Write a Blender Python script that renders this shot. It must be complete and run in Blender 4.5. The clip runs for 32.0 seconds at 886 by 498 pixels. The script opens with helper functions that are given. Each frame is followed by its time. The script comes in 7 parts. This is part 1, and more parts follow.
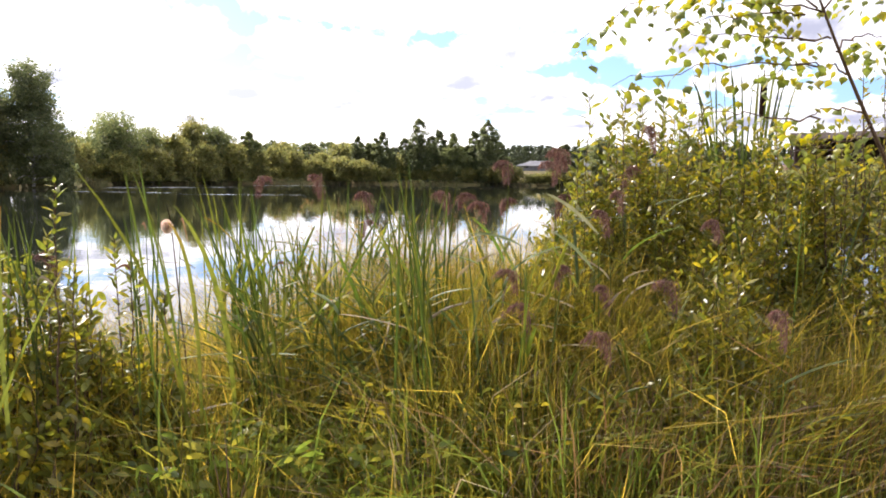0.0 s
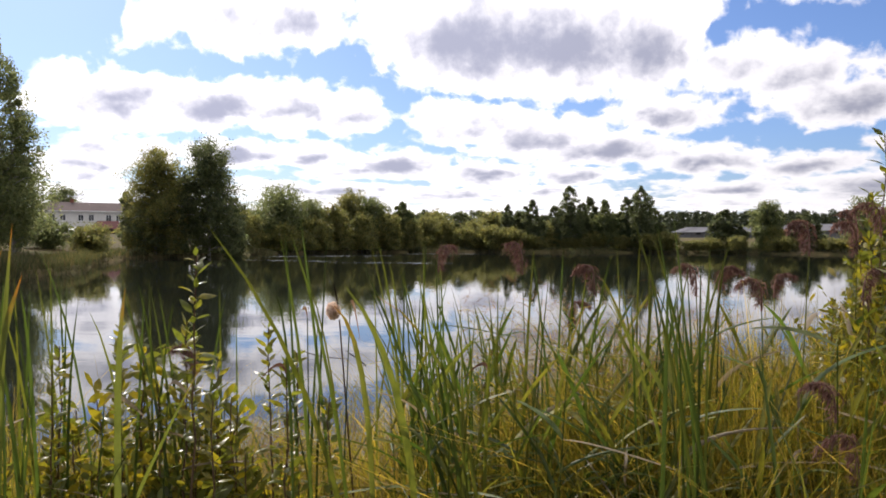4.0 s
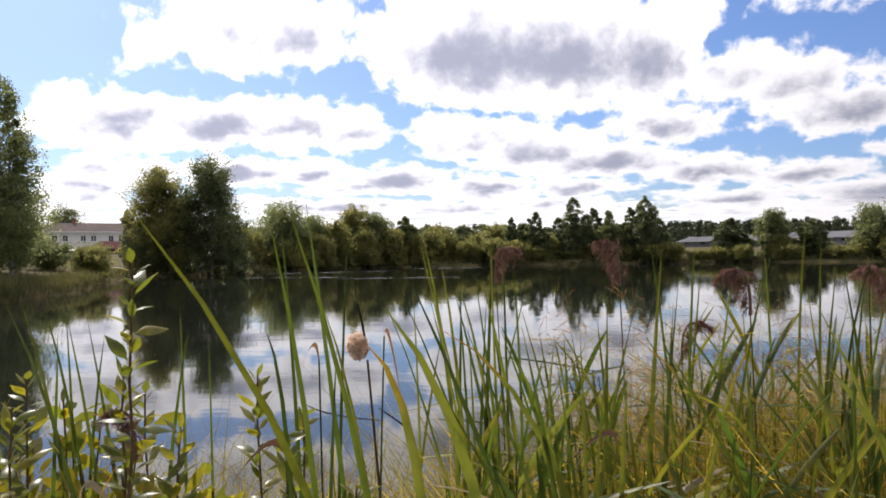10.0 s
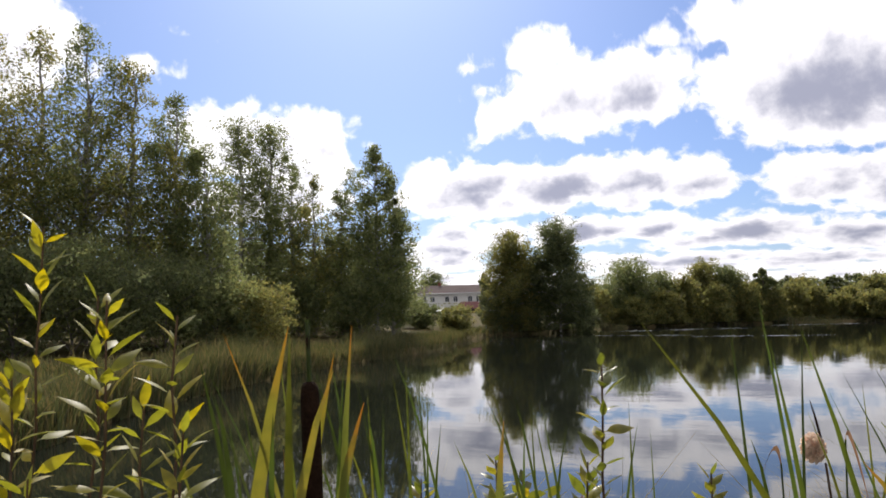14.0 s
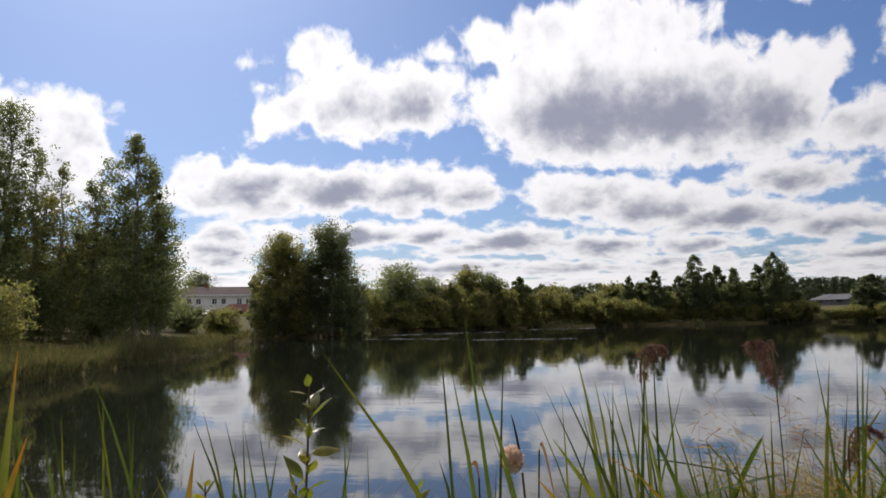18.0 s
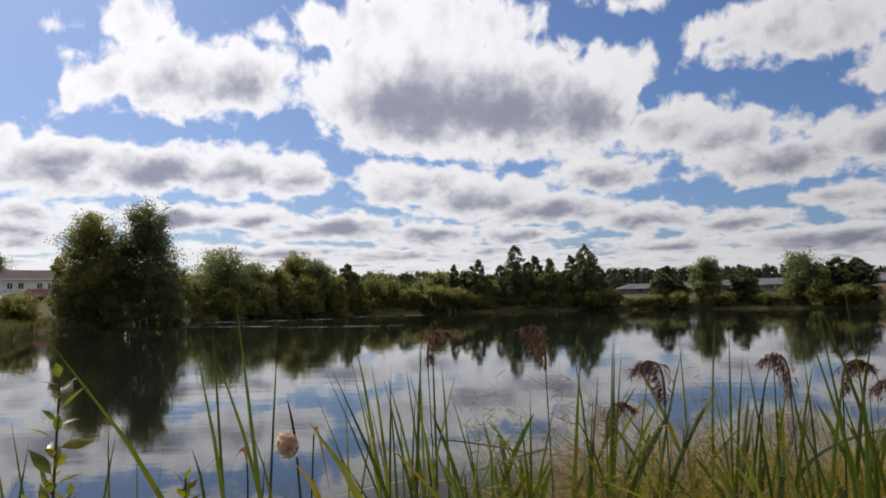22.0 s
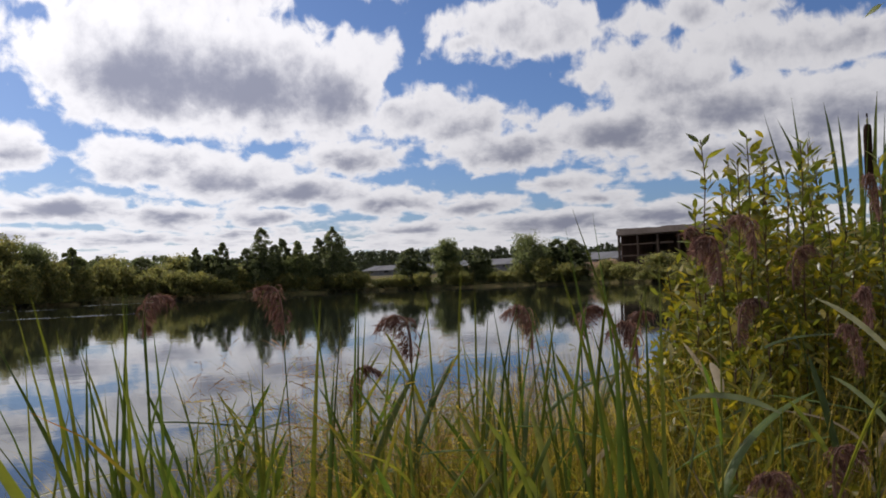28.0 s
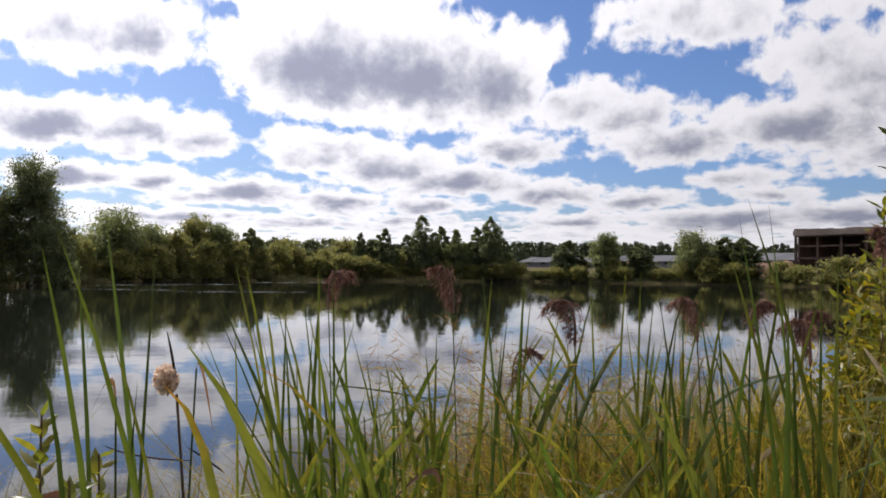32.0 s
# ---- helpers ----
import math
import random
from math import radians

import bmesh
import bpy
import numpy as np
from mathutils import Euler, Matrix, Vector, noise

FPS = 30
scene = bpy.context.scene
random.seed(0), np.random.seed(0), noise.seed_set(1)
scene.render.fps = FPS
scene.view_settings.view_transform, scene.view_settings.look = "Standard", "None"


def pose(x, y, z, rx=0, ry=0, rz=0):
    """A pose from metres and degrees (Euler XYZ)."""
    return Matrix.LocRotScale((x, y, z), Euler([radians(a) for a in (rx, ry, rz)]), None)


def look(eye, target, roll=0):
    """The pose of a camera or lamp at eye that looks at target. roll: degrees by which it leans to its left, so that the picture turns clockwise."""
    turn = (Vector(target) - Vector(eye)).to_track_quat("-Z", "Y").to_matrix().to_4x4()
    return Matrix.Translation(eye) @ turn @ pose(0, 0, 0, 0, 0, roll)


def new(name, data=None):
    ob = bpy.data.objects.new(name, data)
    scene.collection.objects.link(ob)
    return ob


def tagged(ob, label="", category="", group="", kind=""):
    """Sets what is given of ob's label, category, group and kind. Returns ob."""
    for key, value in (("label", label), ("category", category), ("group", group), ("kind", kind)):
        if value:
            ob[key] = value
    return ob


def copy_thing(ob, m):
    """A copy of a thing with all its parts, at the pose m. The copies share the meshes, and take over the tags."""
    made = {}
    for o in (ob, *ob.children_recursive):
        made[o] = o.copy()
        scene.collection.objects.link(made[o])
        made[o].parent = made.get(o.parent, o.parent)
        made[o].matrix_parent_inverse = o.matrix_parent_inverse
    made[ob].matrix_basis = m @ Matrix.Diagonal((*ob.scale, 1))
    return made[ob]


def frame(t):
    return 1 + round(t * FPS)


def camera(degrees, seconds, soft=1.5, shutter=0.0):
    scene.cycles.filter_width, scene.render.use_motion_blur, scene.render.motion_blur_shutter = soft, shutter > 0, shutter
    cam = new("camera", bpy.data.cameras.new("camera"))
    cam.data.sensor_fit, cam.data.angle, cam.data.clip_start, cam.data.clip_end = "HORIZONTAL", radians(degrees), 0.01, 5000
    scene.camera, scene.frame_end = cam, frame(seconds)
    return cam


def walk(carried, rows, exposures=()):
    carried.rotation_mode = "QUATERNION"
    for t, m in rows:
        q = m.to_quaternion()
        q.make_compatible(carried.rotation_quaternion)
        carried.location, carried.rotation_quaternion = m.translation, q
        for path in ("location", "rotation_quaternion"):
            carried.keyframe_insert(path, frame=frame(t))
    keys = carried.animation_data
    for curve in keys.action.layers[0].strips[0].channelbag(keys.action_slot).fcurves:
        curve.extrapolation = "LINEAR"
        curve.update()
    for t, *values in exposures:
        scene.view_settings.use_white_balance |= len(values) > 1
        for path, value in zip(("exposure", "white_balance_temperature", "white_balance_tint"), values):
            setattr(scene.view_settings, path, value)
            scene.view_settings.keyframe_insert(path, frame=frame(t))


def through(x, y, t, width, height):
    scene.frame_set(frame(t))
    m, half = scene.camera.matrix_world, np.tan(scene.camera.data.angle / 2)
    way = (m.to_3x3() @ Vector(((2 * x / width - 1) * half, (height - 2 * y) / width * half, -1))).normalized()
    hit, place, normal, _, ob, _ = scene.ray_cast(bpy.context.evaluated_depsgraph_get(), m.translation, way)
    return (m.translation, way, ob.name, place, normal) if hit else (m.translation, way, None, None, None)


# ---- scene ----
cam = camera(61.39, 32.0, soft=1.8)
PATH = [
    (0, (0.382, -0.577, 1.869), (1.275, 9.330, 0.842), 0.70),
    (0.5, (0.325, -0.474, 1.873), (0.928, 9.485, 1.201), 1.42),
    (1, (0.256, -0.375, 1.885), (0.747, 9.609, 1.601), -2.89),
    (1.5, (0.206, -0.278, 1.885), (-0.088, 9.713, 1.590), -2.72),
    (2, (0.196, -0.180, 1.880), (-0.838, 9.763, 1.629), -2.00),
    (2.5, (0.193, -0.095, 1.860), (-1.309, 9.789, 1.622), -1.06),
    (4.5, (0.174, 0.154, 1.864), (-0.628, 10.121, 1.745), 0.34),
    (5, (0.178, 0.206, 1.857), (-0.192, 10.198, 1.671), 0.17),
    (5.5, (0.167, 0.244, 1.834), (-0.006, 10.231, 1.365), 2.72),
    (6, (0.125, 0.270, 1.822), (0.029, 10.255, 1.279), 0.59),
    (6.5, (0.098, 0.298, 1.814), (0.066, 10.276, 1.147), 0.47),
    (7, (0.095, 0.346, 1.813), (-0.488, 10.308, 1.154), 1.64),
    (7.5, (0.046, 0.396, 1.787), (-0.600, 10.322, 0.755), 0.53),
    (8, (-0.005, 0.429, 1.789), (-0.173, 10.393, 0.953), -0.68),
    (8.5, (-0.033, 0.466, 1.777), (-0.016, 10.448, 1.168), -4.14),
    (9, (-0.026, 0.554, 1.784), (-0.373, 10.539, 1.353), -1.82),
    (9.5, (-0.016, 0.663, 1.805), (-0.254, 10.660, 1.802), 0.88),
    (10, (-0.026, 0.743, 1.831), (-1.147, 10.680, 1.886), -0.80),
    (10.5, (-0.051, 0.760, 1.857), (-1.958, 10.577, 1.905), -2.26),
    (11, (-0.064, 0.760, 1.879), (-2.859, 10.360, 1.744), -4.29),
    (11.5, (-0.094, 0.749, 1.892), (-3.598, 10.105, 2.313), -1.10),
    (12, (-0.108, 0.725, 1.899), (-4.165, 9.850, 2.424), -1.30),
    (12.5, (-0.116, 0.711, 1.899), (-4.497, 9.676, 2.560), -1.41),
    (13, (-0.134, 0.687, 1.897), (-4.859, 9.465, 2.684), -0.79),
    (13.5, (-0.152, 0.658, 1.898), (-5.422, 9.114, 2.750), -1.45),
    (15.5, (-0.143, 0.622, 1.911), (-5.497, 9.011, 2.891), -1.60),
    (16, (-0.126, 0.606, 1.925), (-4.835, 9.369, 2.951), -1.44),
    (16.5, (-0.109, 0.600, 1.933), (-4.241, 9.657, 2.877), -1.67),
    (17, (-0.094, 0.613, 1.933), (-3.685, 9.904, 2.817), -2.00),
    (17.5, (-0.085, 0.648, 1.928), (-3.093, 10.143, 2.817), -1.40),
    (18, (-0.082, 0.701, 1.920), (-2.673, 10.319, 2.803), -1.13),
    (18.5, (-0.080, 0.758, 1.909), (-2.357, 10.455, 2.793), -0.79),
    (19, (-0.076, 0.794, 1.904), (-2.075, 10.546, 2.859), -0.79),
    (19.5, (-0.059, 0.777, 1.906), (-1.664, 10.610, 2.759), -0.34),
    (20, (-0.045, 0.738, 1.910), (-1.392, 10.616, 2.692), -0.14),
    (20.5, (-0.028, 0.701, 1.916), (-1.144, 10.606, 2.722), -0.43),
    (21, (-0.013, 0.680, 1.919), (-0.794, 10.625, 2.617), -0.30),
    (21.5, (-0.001, 0.678, 1.920), (-0.586, 10.639, 2.569), -1.07),
    (22, (0.004, 0.692, 1.918), (-0.345, 10.663, 2.589), -0.92),
    (22.5, (0.003, 0.718, 1.909), (-0.118, 10.698, 2.533), -0.52),
    (23, (-0.000, 0.749, 1.900), (-0.000, 10.731, 2.494), -0.46),
    (23.5, (-0.001, 0.775, 1.897), (0.219, 10.758, 2.443), -0.67),
    (24, (-0.001, 0.801, 1.891), (0.467, 10.777, 2.397), -0.57),
    (24.5, (-0.002, 0.825, 1.886), (0.675, 10.791, 2.359), -0.44),
    (25, (-0.001, 0.842, 1.882), (1.021, 10.781, 2.302), -0.47),
    (25.5, (0.005, 0.852, 1.881), (1.372, 10.749, 2.319), -0.76),
    (27.5, (0.035, 0.860, 1.863), (2.675, 10.496, 2.283), -1.83),
    (28, (0.040, 0.853, 1.862), (2.985, 10.404, 2.216), -2.13),
    (28.5, (0.045, 0.853, 1.862), (3.226, 10.326, 2.234), -2.27),
    (29, (0.046, 0.856, 1.860), (3.226, 10.332, 2.176), -2.30),
    (29.5, (0.038, 0.855, 1.859), (2.751, 10.474, 2.208), -2.14),
    (30, (0.029, 0.844, 1.853), (1.860, 10.670, 2.151), -0.51),
    (30.5, (0.025, 0.828, 1.848), (1.355, 10.738, 1.987), 0.84),
    (31, (0.014, 0.809, 1.847), (1.191, 10.740, 1.858), 2.06),
    (31.5, (0.006, 0.798, 1.848), (1.072, 10.740, 1.962), 1.51),
    (32, (0.006, 0.795, 1.850), (0.896, 10.752, 2.112), 0.57),
]
EXPOSURES = [(0.0, 1.26, 6500, 17), (1.0, 0.95, 6500, 17), (2.0, 0.57, 6500, 17), (4.5, 0.29, 6500, 16), (7.0, 0.33, 6500, 16), (9.0, 0.37, 6500, 16), (11.0, 0.11, 6500, 15), (13.0, 0.05, 6500, 15), (15.5, 0.03, 6500, 14), (17.0, -0.18, 6500, 13), (19.0, -0.34, 6500, 13), (25.0, -0.42, 6400, 13), (28.0, -0.28, 6400, 14), (30.0, -0.04, 6400, 15), (32.0, -0.02, 6400, 15)]
walk(cam, [(t, look(eye, target, roll)) for t, eye, target, roll in PATH], exposures=EXPOSURES)

# ---- light ----
SUN_AZ, SUN_EL = 38.0, 42.0          # degrees to the left of +y, above the horizon
CX, CY = 0.0, 0.7                    # where the camera stands for most of the clip


def polar(az, d, z=0.0):
    a = radians(az)
    return Vector((CX - d * math.sin(a), CY + d * math.cos(a), z))


sun = new("sun", bpy.data.lights.new("sun", "SUN"))
sun.data.energy, sun.data.angle, sun.data.color = 4.0, radians(0.6), (1.0, 0.95, 0.86)
sun.matrix_world = look((0, 0, 0), (math.sin(radians(SUN_AZ)) * math.cos(radians(SUN_EL)), -math.cos(radians(SUN_AZ)) * math.cos(radians(SUN_EL)), -math.sin(radians(SUN_EL))))


class Tree:
    """Short hand for wiring shader nodes."""

    def __init__(self, tree):
        self.t = tree
        tree.nodes.clear()

    def n(self, kind):
        return self.t.nodes.new(kind)

    def put(self, socket, v):
        if isinstance(v, bpy.types.NodeSocket):
            self.t.links.new(v, socket)
        else:
            socket.default_value = v

    def math(self, op, a, b=0.0, c=0.0, clamp=False):
        m = self.n("ShaderNodeMath")
        m.operation, m.use_clamp = op, clamp
        for s, v in zip(m.inputs, (a, b, c)):
            self.put(s, v)
        return m.outputs[0]

    def vmath(self, op, a, b=(0, 0, 0)):
        m = self.n("ShaderNodeVectorMath")
        m.operation = op
        self.put(m.inputs[0], a)
        self.put(m.inputs[1], b)
        return m.outputs[0]

    def ramp(self, v, lo, hi, a=0.0, b=1.0):
        m = self.n("ShaderNodeMapRange")
        m.interpolation_type = "SMOOTHSTEP"
        for s, x in zip(m.inputs, (v, lo, hi, a, b)):
            self.put(s, x)
        return m.outputs[0]

    def mix(self, f, a, b):
        m = self.n("ShaderNodeMix")
        m.data_type = "RGBA"
        self.put(m.inputs[0], f)
        self.put(m.inputs[6], a)
        self.put(m.inputs[7], b)
        return m.outputs[2]

    def noise(self, vec, scale, detail=4.0, rough=0.55, distortion=0.0):
        m = self.n("ShaderNodeTexNoise")
        if vec is not None:
            self.put(m.inputs["Vector"], vec)
        m.inputs["Scale"].default_value, m.inputs["Detail"].default_value = scale, detail
        m.inputs["Roughness"].default_value, m.inputs["Distortion"].default_value = rough, distortion
        return m

    def combine(self, x, y, z=0.0):
        m = self.n("ShaderNodeCombineXYZ")
        for s, v in zip(m.inputs, (x, y, z)):
            self.put(s, v)
        return m.outputs[0]


# cumulus: each puff is azimuth, elevation, half width, half height in degrees, and how grey its base is
field = bpy.data.node_groups.new("cloud_field", "ShaderNodeTree")
field.interface.new_socket("place", in_out="INPUT", socket_type="NodeSocketVector")
field.interface.new_socket("depth", in_out="OUTPUT", socket_type="NodeSocketFloat")
field.interface.new_socket("shade", in_out="OUTPUT", socket_type="NodeSocketFloat")
F = Tree(field)
f_in, f_out = F.n("NodeGroupInput"), F.n("NodeGroupOutput")
depth, shade = -9.0, 0.0


def oval(az, el, half_w, half_h):
    """How far, in parts of its size, a direction lies from the middle of an oval."""
    m = F.n("ShaderNodeVectorMath")
    m.operation = "MULTIPLY_ADD"
    F.put(m.inputs[0], f_in.outputs[0])
    m.inputs[1].default_value, m.inputs[2].default_value = (1 / half_w, 1 / half_h, 0), (-az / half_w, -el / half_h, 0)
    d = F.n("ShaderNodeVectorMath")
    d.operation = "LENGTH"
    F.put(d.inputs[0], m.outputs[0])
    return d.outputs["Value"]


def puff(az, el, half_w, half_h, grey=0.0):
    """depth: degrees inside the edge of the cloud; shade: its grey underside, towards the middle of the base."""
    global depth, shade
    depth = F.math("MAXIMUM", depth, F.math("MULTIPLY_ADD", oval(az, el, half_w, half_h), -half_h, half_h))
    if grey:
        shade = F.math("MAXIMUM", shade, F.math("MULTIPLY_ADD", oval(az - 0.06 * half_w, el - 0.22 * half_h, half_w * 0.95, half_h * 0.85), -1.5 * grey, 1.5 * grey))


# the bright cloud left of the great one
puff(21.1, 16.3, 7.4, 3.1, 0.35)
puff(24.6, 19.0, 2.7, 2.2, 0)
puff(17.5, 16.3, 4.5, 3.0, 0.6)
puff(27.2, 15.2, 2.1, 1.8, 0)
puff(29.3, 17.0, 1.0, 0.5, 0)
puff(29.8, 13.6, 0.8, 0.5, 0)
puff(29.2, 18.9, 1.2, 0.3, 0)
puff(15.4, 19.6, 1.7, 0.7, 0)
# the great cloud
puff(2.8, 20.2, 8.7, 3.1, 0)
puff(4.6, 15.5, 8.9, 4.8, 0.9)
puff(-2.4, 15.3, 8.7, 4.6, 0.9)
puff(10.7, 20.3, 3.2, 2.2, 0)
puff(-8.4, 14.2, 5.5, 3.7, 0.7)
puff(-11.5, 16.1, 2.9, 2.4, 0)
puff(-15.4, 12.3, 5.5, 2.3, 0.4)
puff(-19.0, 11.6, 5.0, 1.9, 0.5)
puff(-0.6, 12.4, 10.9, 2.0, 0.2)
# the long bank under the bright cloud
puff(29.9, 9.2, 5.8, 2.1, 0.6)
puff(23.4, 9.8, 5.1, 2.3, 0.85)
puff(18.3, 9.8, 4.9, 2.3, 0.7)
puff(13.3, 9.5, 3.6, 1.8, 0.6)
puff(30.0, 9.9, 5.7, 2.2, 0.6)
puff(32.6, 11.0, 2.6, 1.3, 0)
# the bank under the great cloud
puff(4.3, 8.7, 5.0, 1.9, 0.45)
puff(-0.9, 7.9, 6.1, 2.2, 0.65)
puff(-10.0, 9.1, 5.5, 1.5, 0.85)
puff(-5.7, 6.7, 7.3, 1.5, 0.8)
puff(5.6, 10.0, 2.2, 0.9, 0)
puff(-12.8, 5.8, 5.8, 1.2, 0.8)
# clouds high on the right
puff(-23.0, 18.4, 6.8, 2.2, 0.35)
puff(-19.9, 17.3, 3.9, 1.3, 0.3)
puff(-13.7, 21.3, 3.7, 0.5, 0)
puff(-24.3, 17.3, 4.7, 1.8, 0.35)
puff(-28.0, 18.0, 2.4, 2.2, 0)
puff(-36.9, 17.9, 6.5, 1.6, 0.3)
puff(-35.2, 13.6, 6.0, 2.6, 0.35)
puff(-40.5, 15.4, 6.0, 2.2, 0.35)
puff(-44.3, 14.9, 8.5, 1.9, 0.4)
puff(-31.8, 14.9, 5.0, 2.1, 0.3)
puff(-38.5, 11.4, 7.9, 2.7, 0.6)
puff(-45.8, 10.5, 8.7, 2.9, 0.7)
puff(-30.8, 10.3, 8.0, 2.5, 0.7)
puff(-22.2, 9.4, 6.5, 1.8, 0.7)
puff(-40.2, 8.0, 11.7, 1.9, 0.8)
puff(-16.6, 11.9, 3.0, 1.7, 0.4)
puff(-49.7, 14.6, 4.1, 2.0, 0.5)
# flat rows towards the horizon
puff(-26.6, 6.6, 3.6, 1.0, 0.6)
puff(-28.9, 5.4, 3.4, 0.8, 0.6)
puff(-19.4, 5.2, 4.8, 1.0, 0.7)
puff(-12.5, 5.6, 4.7, 1.0, 0.7)
puff(-25.8, 3.8, 8.2, 1.2, 0.8)
puff(-34.2, 4.0, 6.2, 1.2, 0.8)
puff(-15.0, 3.8, 6.9, 0.7, 0.6)
puff(-8.2, 6.4, 2.1, 0.8, 0.4)
puff(10.1, 5.8, 4.6, 0.9, 0.7)
puff(3.4, 5.1, 5.0, 0.9, 0.75)
puff(-3.6, 4.8, 4.5, 0.9, 0.75)
puff(31.8, 5.3, 3.9, 1.1, 0.7)
puff(27.7, 6.1, 3.0, 0.9, 0.5)
puff(22.2, 6.4, 3.6, 0.9, 0.7)
puff(16.2, 6.2, 3.7, 1.2, 0.8)
puff(9.5, 5.9, 3.0, 1.1, 0.6)
puff(12.5, 5.1, 5.1, 0.7, 0.8)
puff(10.8, 3.7, 3.0, 0.6, 0.6)
puff(2.6, 5.0, 4.8, 0.9, 0.7)
puff(5.7, 3.7, 5.2, 0.5, 0.5)
puff(-2.2, 3.8, 5.6, 0.5, 0.6)
puff(31.4, 6.4, 3.1, 1.1, 0.5)
puff(21.5, 6.1, 5.6, 1.3, 0.8)
puff(9.7, 5.7, 5.1, 1.3, 0.85)
puff(2.9, 4.8, 4.0, 1.1, 0.8)
puff(31.9, 4.5, 3.5, 1.0, 0.5)
puff(15.4, 3.7, 8.2, 0.8, 0.7)
puff(5.1, 3.4, 5.9, 0.7, 0.7)
puff(10.4, 3.7, 3.8, 0.5, 0.5)
# clouds behind the wood
puff(46.3, 13.1, 6.3, 2.8, 0.3)
puff(42.6, 11.9, 4.0, 3.3, 0.3)
puff(49.2, 14.2, 2.9, 1.8, 0)
puff(41.3, 13.2, 2.6, 2.1, 0)
puff(45.1, 9.3, 6.7, 2.1, 0.5)
puff(61.1, 18.6, 1.8, 1.5, 0.2)
puff(52.6, 20.7, 1.0, 0.2, 0)
puff(55.0, 18.0, 2.3, 0.7, 0)
puff(28.9, 18.9, 1.3, 0.4, 0)
# banks outside the stretch that is seen
puff(66.0, 19.0, 8.0, 5.0, 0.5)
puff(-58.0, 12.0, 7.0, 5.0, 0.6)
puff(-57.0, 18.5, 9.0, 3.5, 0.5)
F.put(f_out.inputs[0], depth)
F.put(f_out.inputs[1], shade)

world = bpy.data.worlds.new("sky")
scene.world = world
world.use_nodes = True
W = Tree(world.node_tree)
sky = W.n("ShaderNodeTexSky")
sky.sky_type, sky.sun_disc = "NISHITA", False
sky.sun_elevation, sky.sun_rotation = radians(SUN_EL), radians(360 - SUN_AZ)
sky.altitude, sky.air_density, sky.dust_density, sky.ozone_density = 100.0, 1.0, 1.2, 2.0
gen = W.n("ShaderNodeTexCoord").outputs["Generated"]
way = W.vmath("NORMALIZE", gen)
sep = W.n("ShaderNodeSeparateXYZ")
W.put(sep.inputs[0], way)
wx, wy, wz = sep.outputs
az = W.math("MULTIPLY", W.math("ARCTAN2", W.math("MULTIPLY", wx, -1.0), wy), 57.2958)
el = W.math("MULTIPLY", W.math("ARCSINE", wz), 57.2958)
# billows shrink and flatten towards the horizon, as they stand farther off
up = W.math("MAXIMUM", el, 0.0)
rows_up = W.math("MULTIPLY", W.math("LOGARITHM", W.math("ADD", up, 3.0), 2.718), 14.0)
near = W.ramp(up, 1.0, 15.0, 0.30, 1.0)
grain = W.combine(W.math("MULTIPLY", az, 0.85), rows_up, 0.0)
big = W.noise(grain, 0.30, 3.0, 0.5).outputs["Color"]
bulge = W.vmath("MULTIPLY", W.vmath("SUBTRACT", big, (0.5, 0.5, 0.5)), W.combine(W.math("MULTIPLY", near, 4.0), W.math("MULTIPLY", near, 2.4), 0.0))
spot = W.vmath("ADD", W.combine(az, el), bulge)
one = W.n("ShaderNodeGroup")
one.node_tree = field
W.put(one.inputs[0], spot)
fine = W.noise(grain, 0.62, 8.0, 0.55, 0.25).outputs["Fac"]
ragged = W.math("SUBTRACT", fine, 0.5)
# thin rows of far cumulus over the horizon, and a broken deck outside the banks
band = W.noise(W.combine(W.math("MULTIPLY", az, 0.16), W.math("MULTIPLY", rows_up, 0.55), 3.0), 1.0, 7.0, 0.6).outputs["Fac"]
low = W.math("MULTIPLY", W.math("SUBTRACT", band, 0.40), W.ramp(up, 6.5, 3.0, 0.0, 4.0))
deck_v = W.vmath("DIVIDE", way, W.combine(W.math("MAXIMUM", wz, 0.08), W.math("MAXIMUM", wz, 0.08), 1.0))
deck = W.math("SUBTRACT", W.noise(deck_v, 0.9, 7.0, 0.6).outputs["Fac"], 0.46)
away = W.math("MAXIMUM", W.ramp(el, 23.0, 30.0), W.ramp(W.math("ABSOLUTE", W.math("ADD", az, -5.0)), 58.0, 68.0))
deck = W.math("SUBTRACT", W.math("MULTIPLY", deck, 12.0), W.ramp(away, 0.0, 1.0, 6.0, 0.0))
inside = W.math("MAXIMUM", W.math("MAXIMUM", one.outputs[0], W.math("SUBTRACT", low, W.ramp(up, 3.0, 6.5, 0.0, 3.0))), deck)
inside = W.math("ADD", inside, W.math("MULTIPLY", W.math("MULTIPLY", ragged, near), 4.0))
cover = W.ramp(W.math("DIVIDE", inside, near), -0.25, 0.70)
cover = W.math("MAXIMUM", cover, W.ramp(up, 4.5, 0.5, 0.0, 0.55))          # haze over the horizon
lumps = W.math("SUBTRACT", W.noise(W.vmath("ADD", grain, (3.0, -1.0, 5.0)), 0.5, 7.0, 0.6).outputs["Fac"], 0.5)
rows_grey = W.math("MULTIPLY", W.ramp(band, 0.55, 0.7), W.ramp(up, 5.5, 3.5, 0.0, 0.55))
deck_grey = W.math("MULTIPLY", W.ramp(deck, 0.4, 2.6), 0.6)
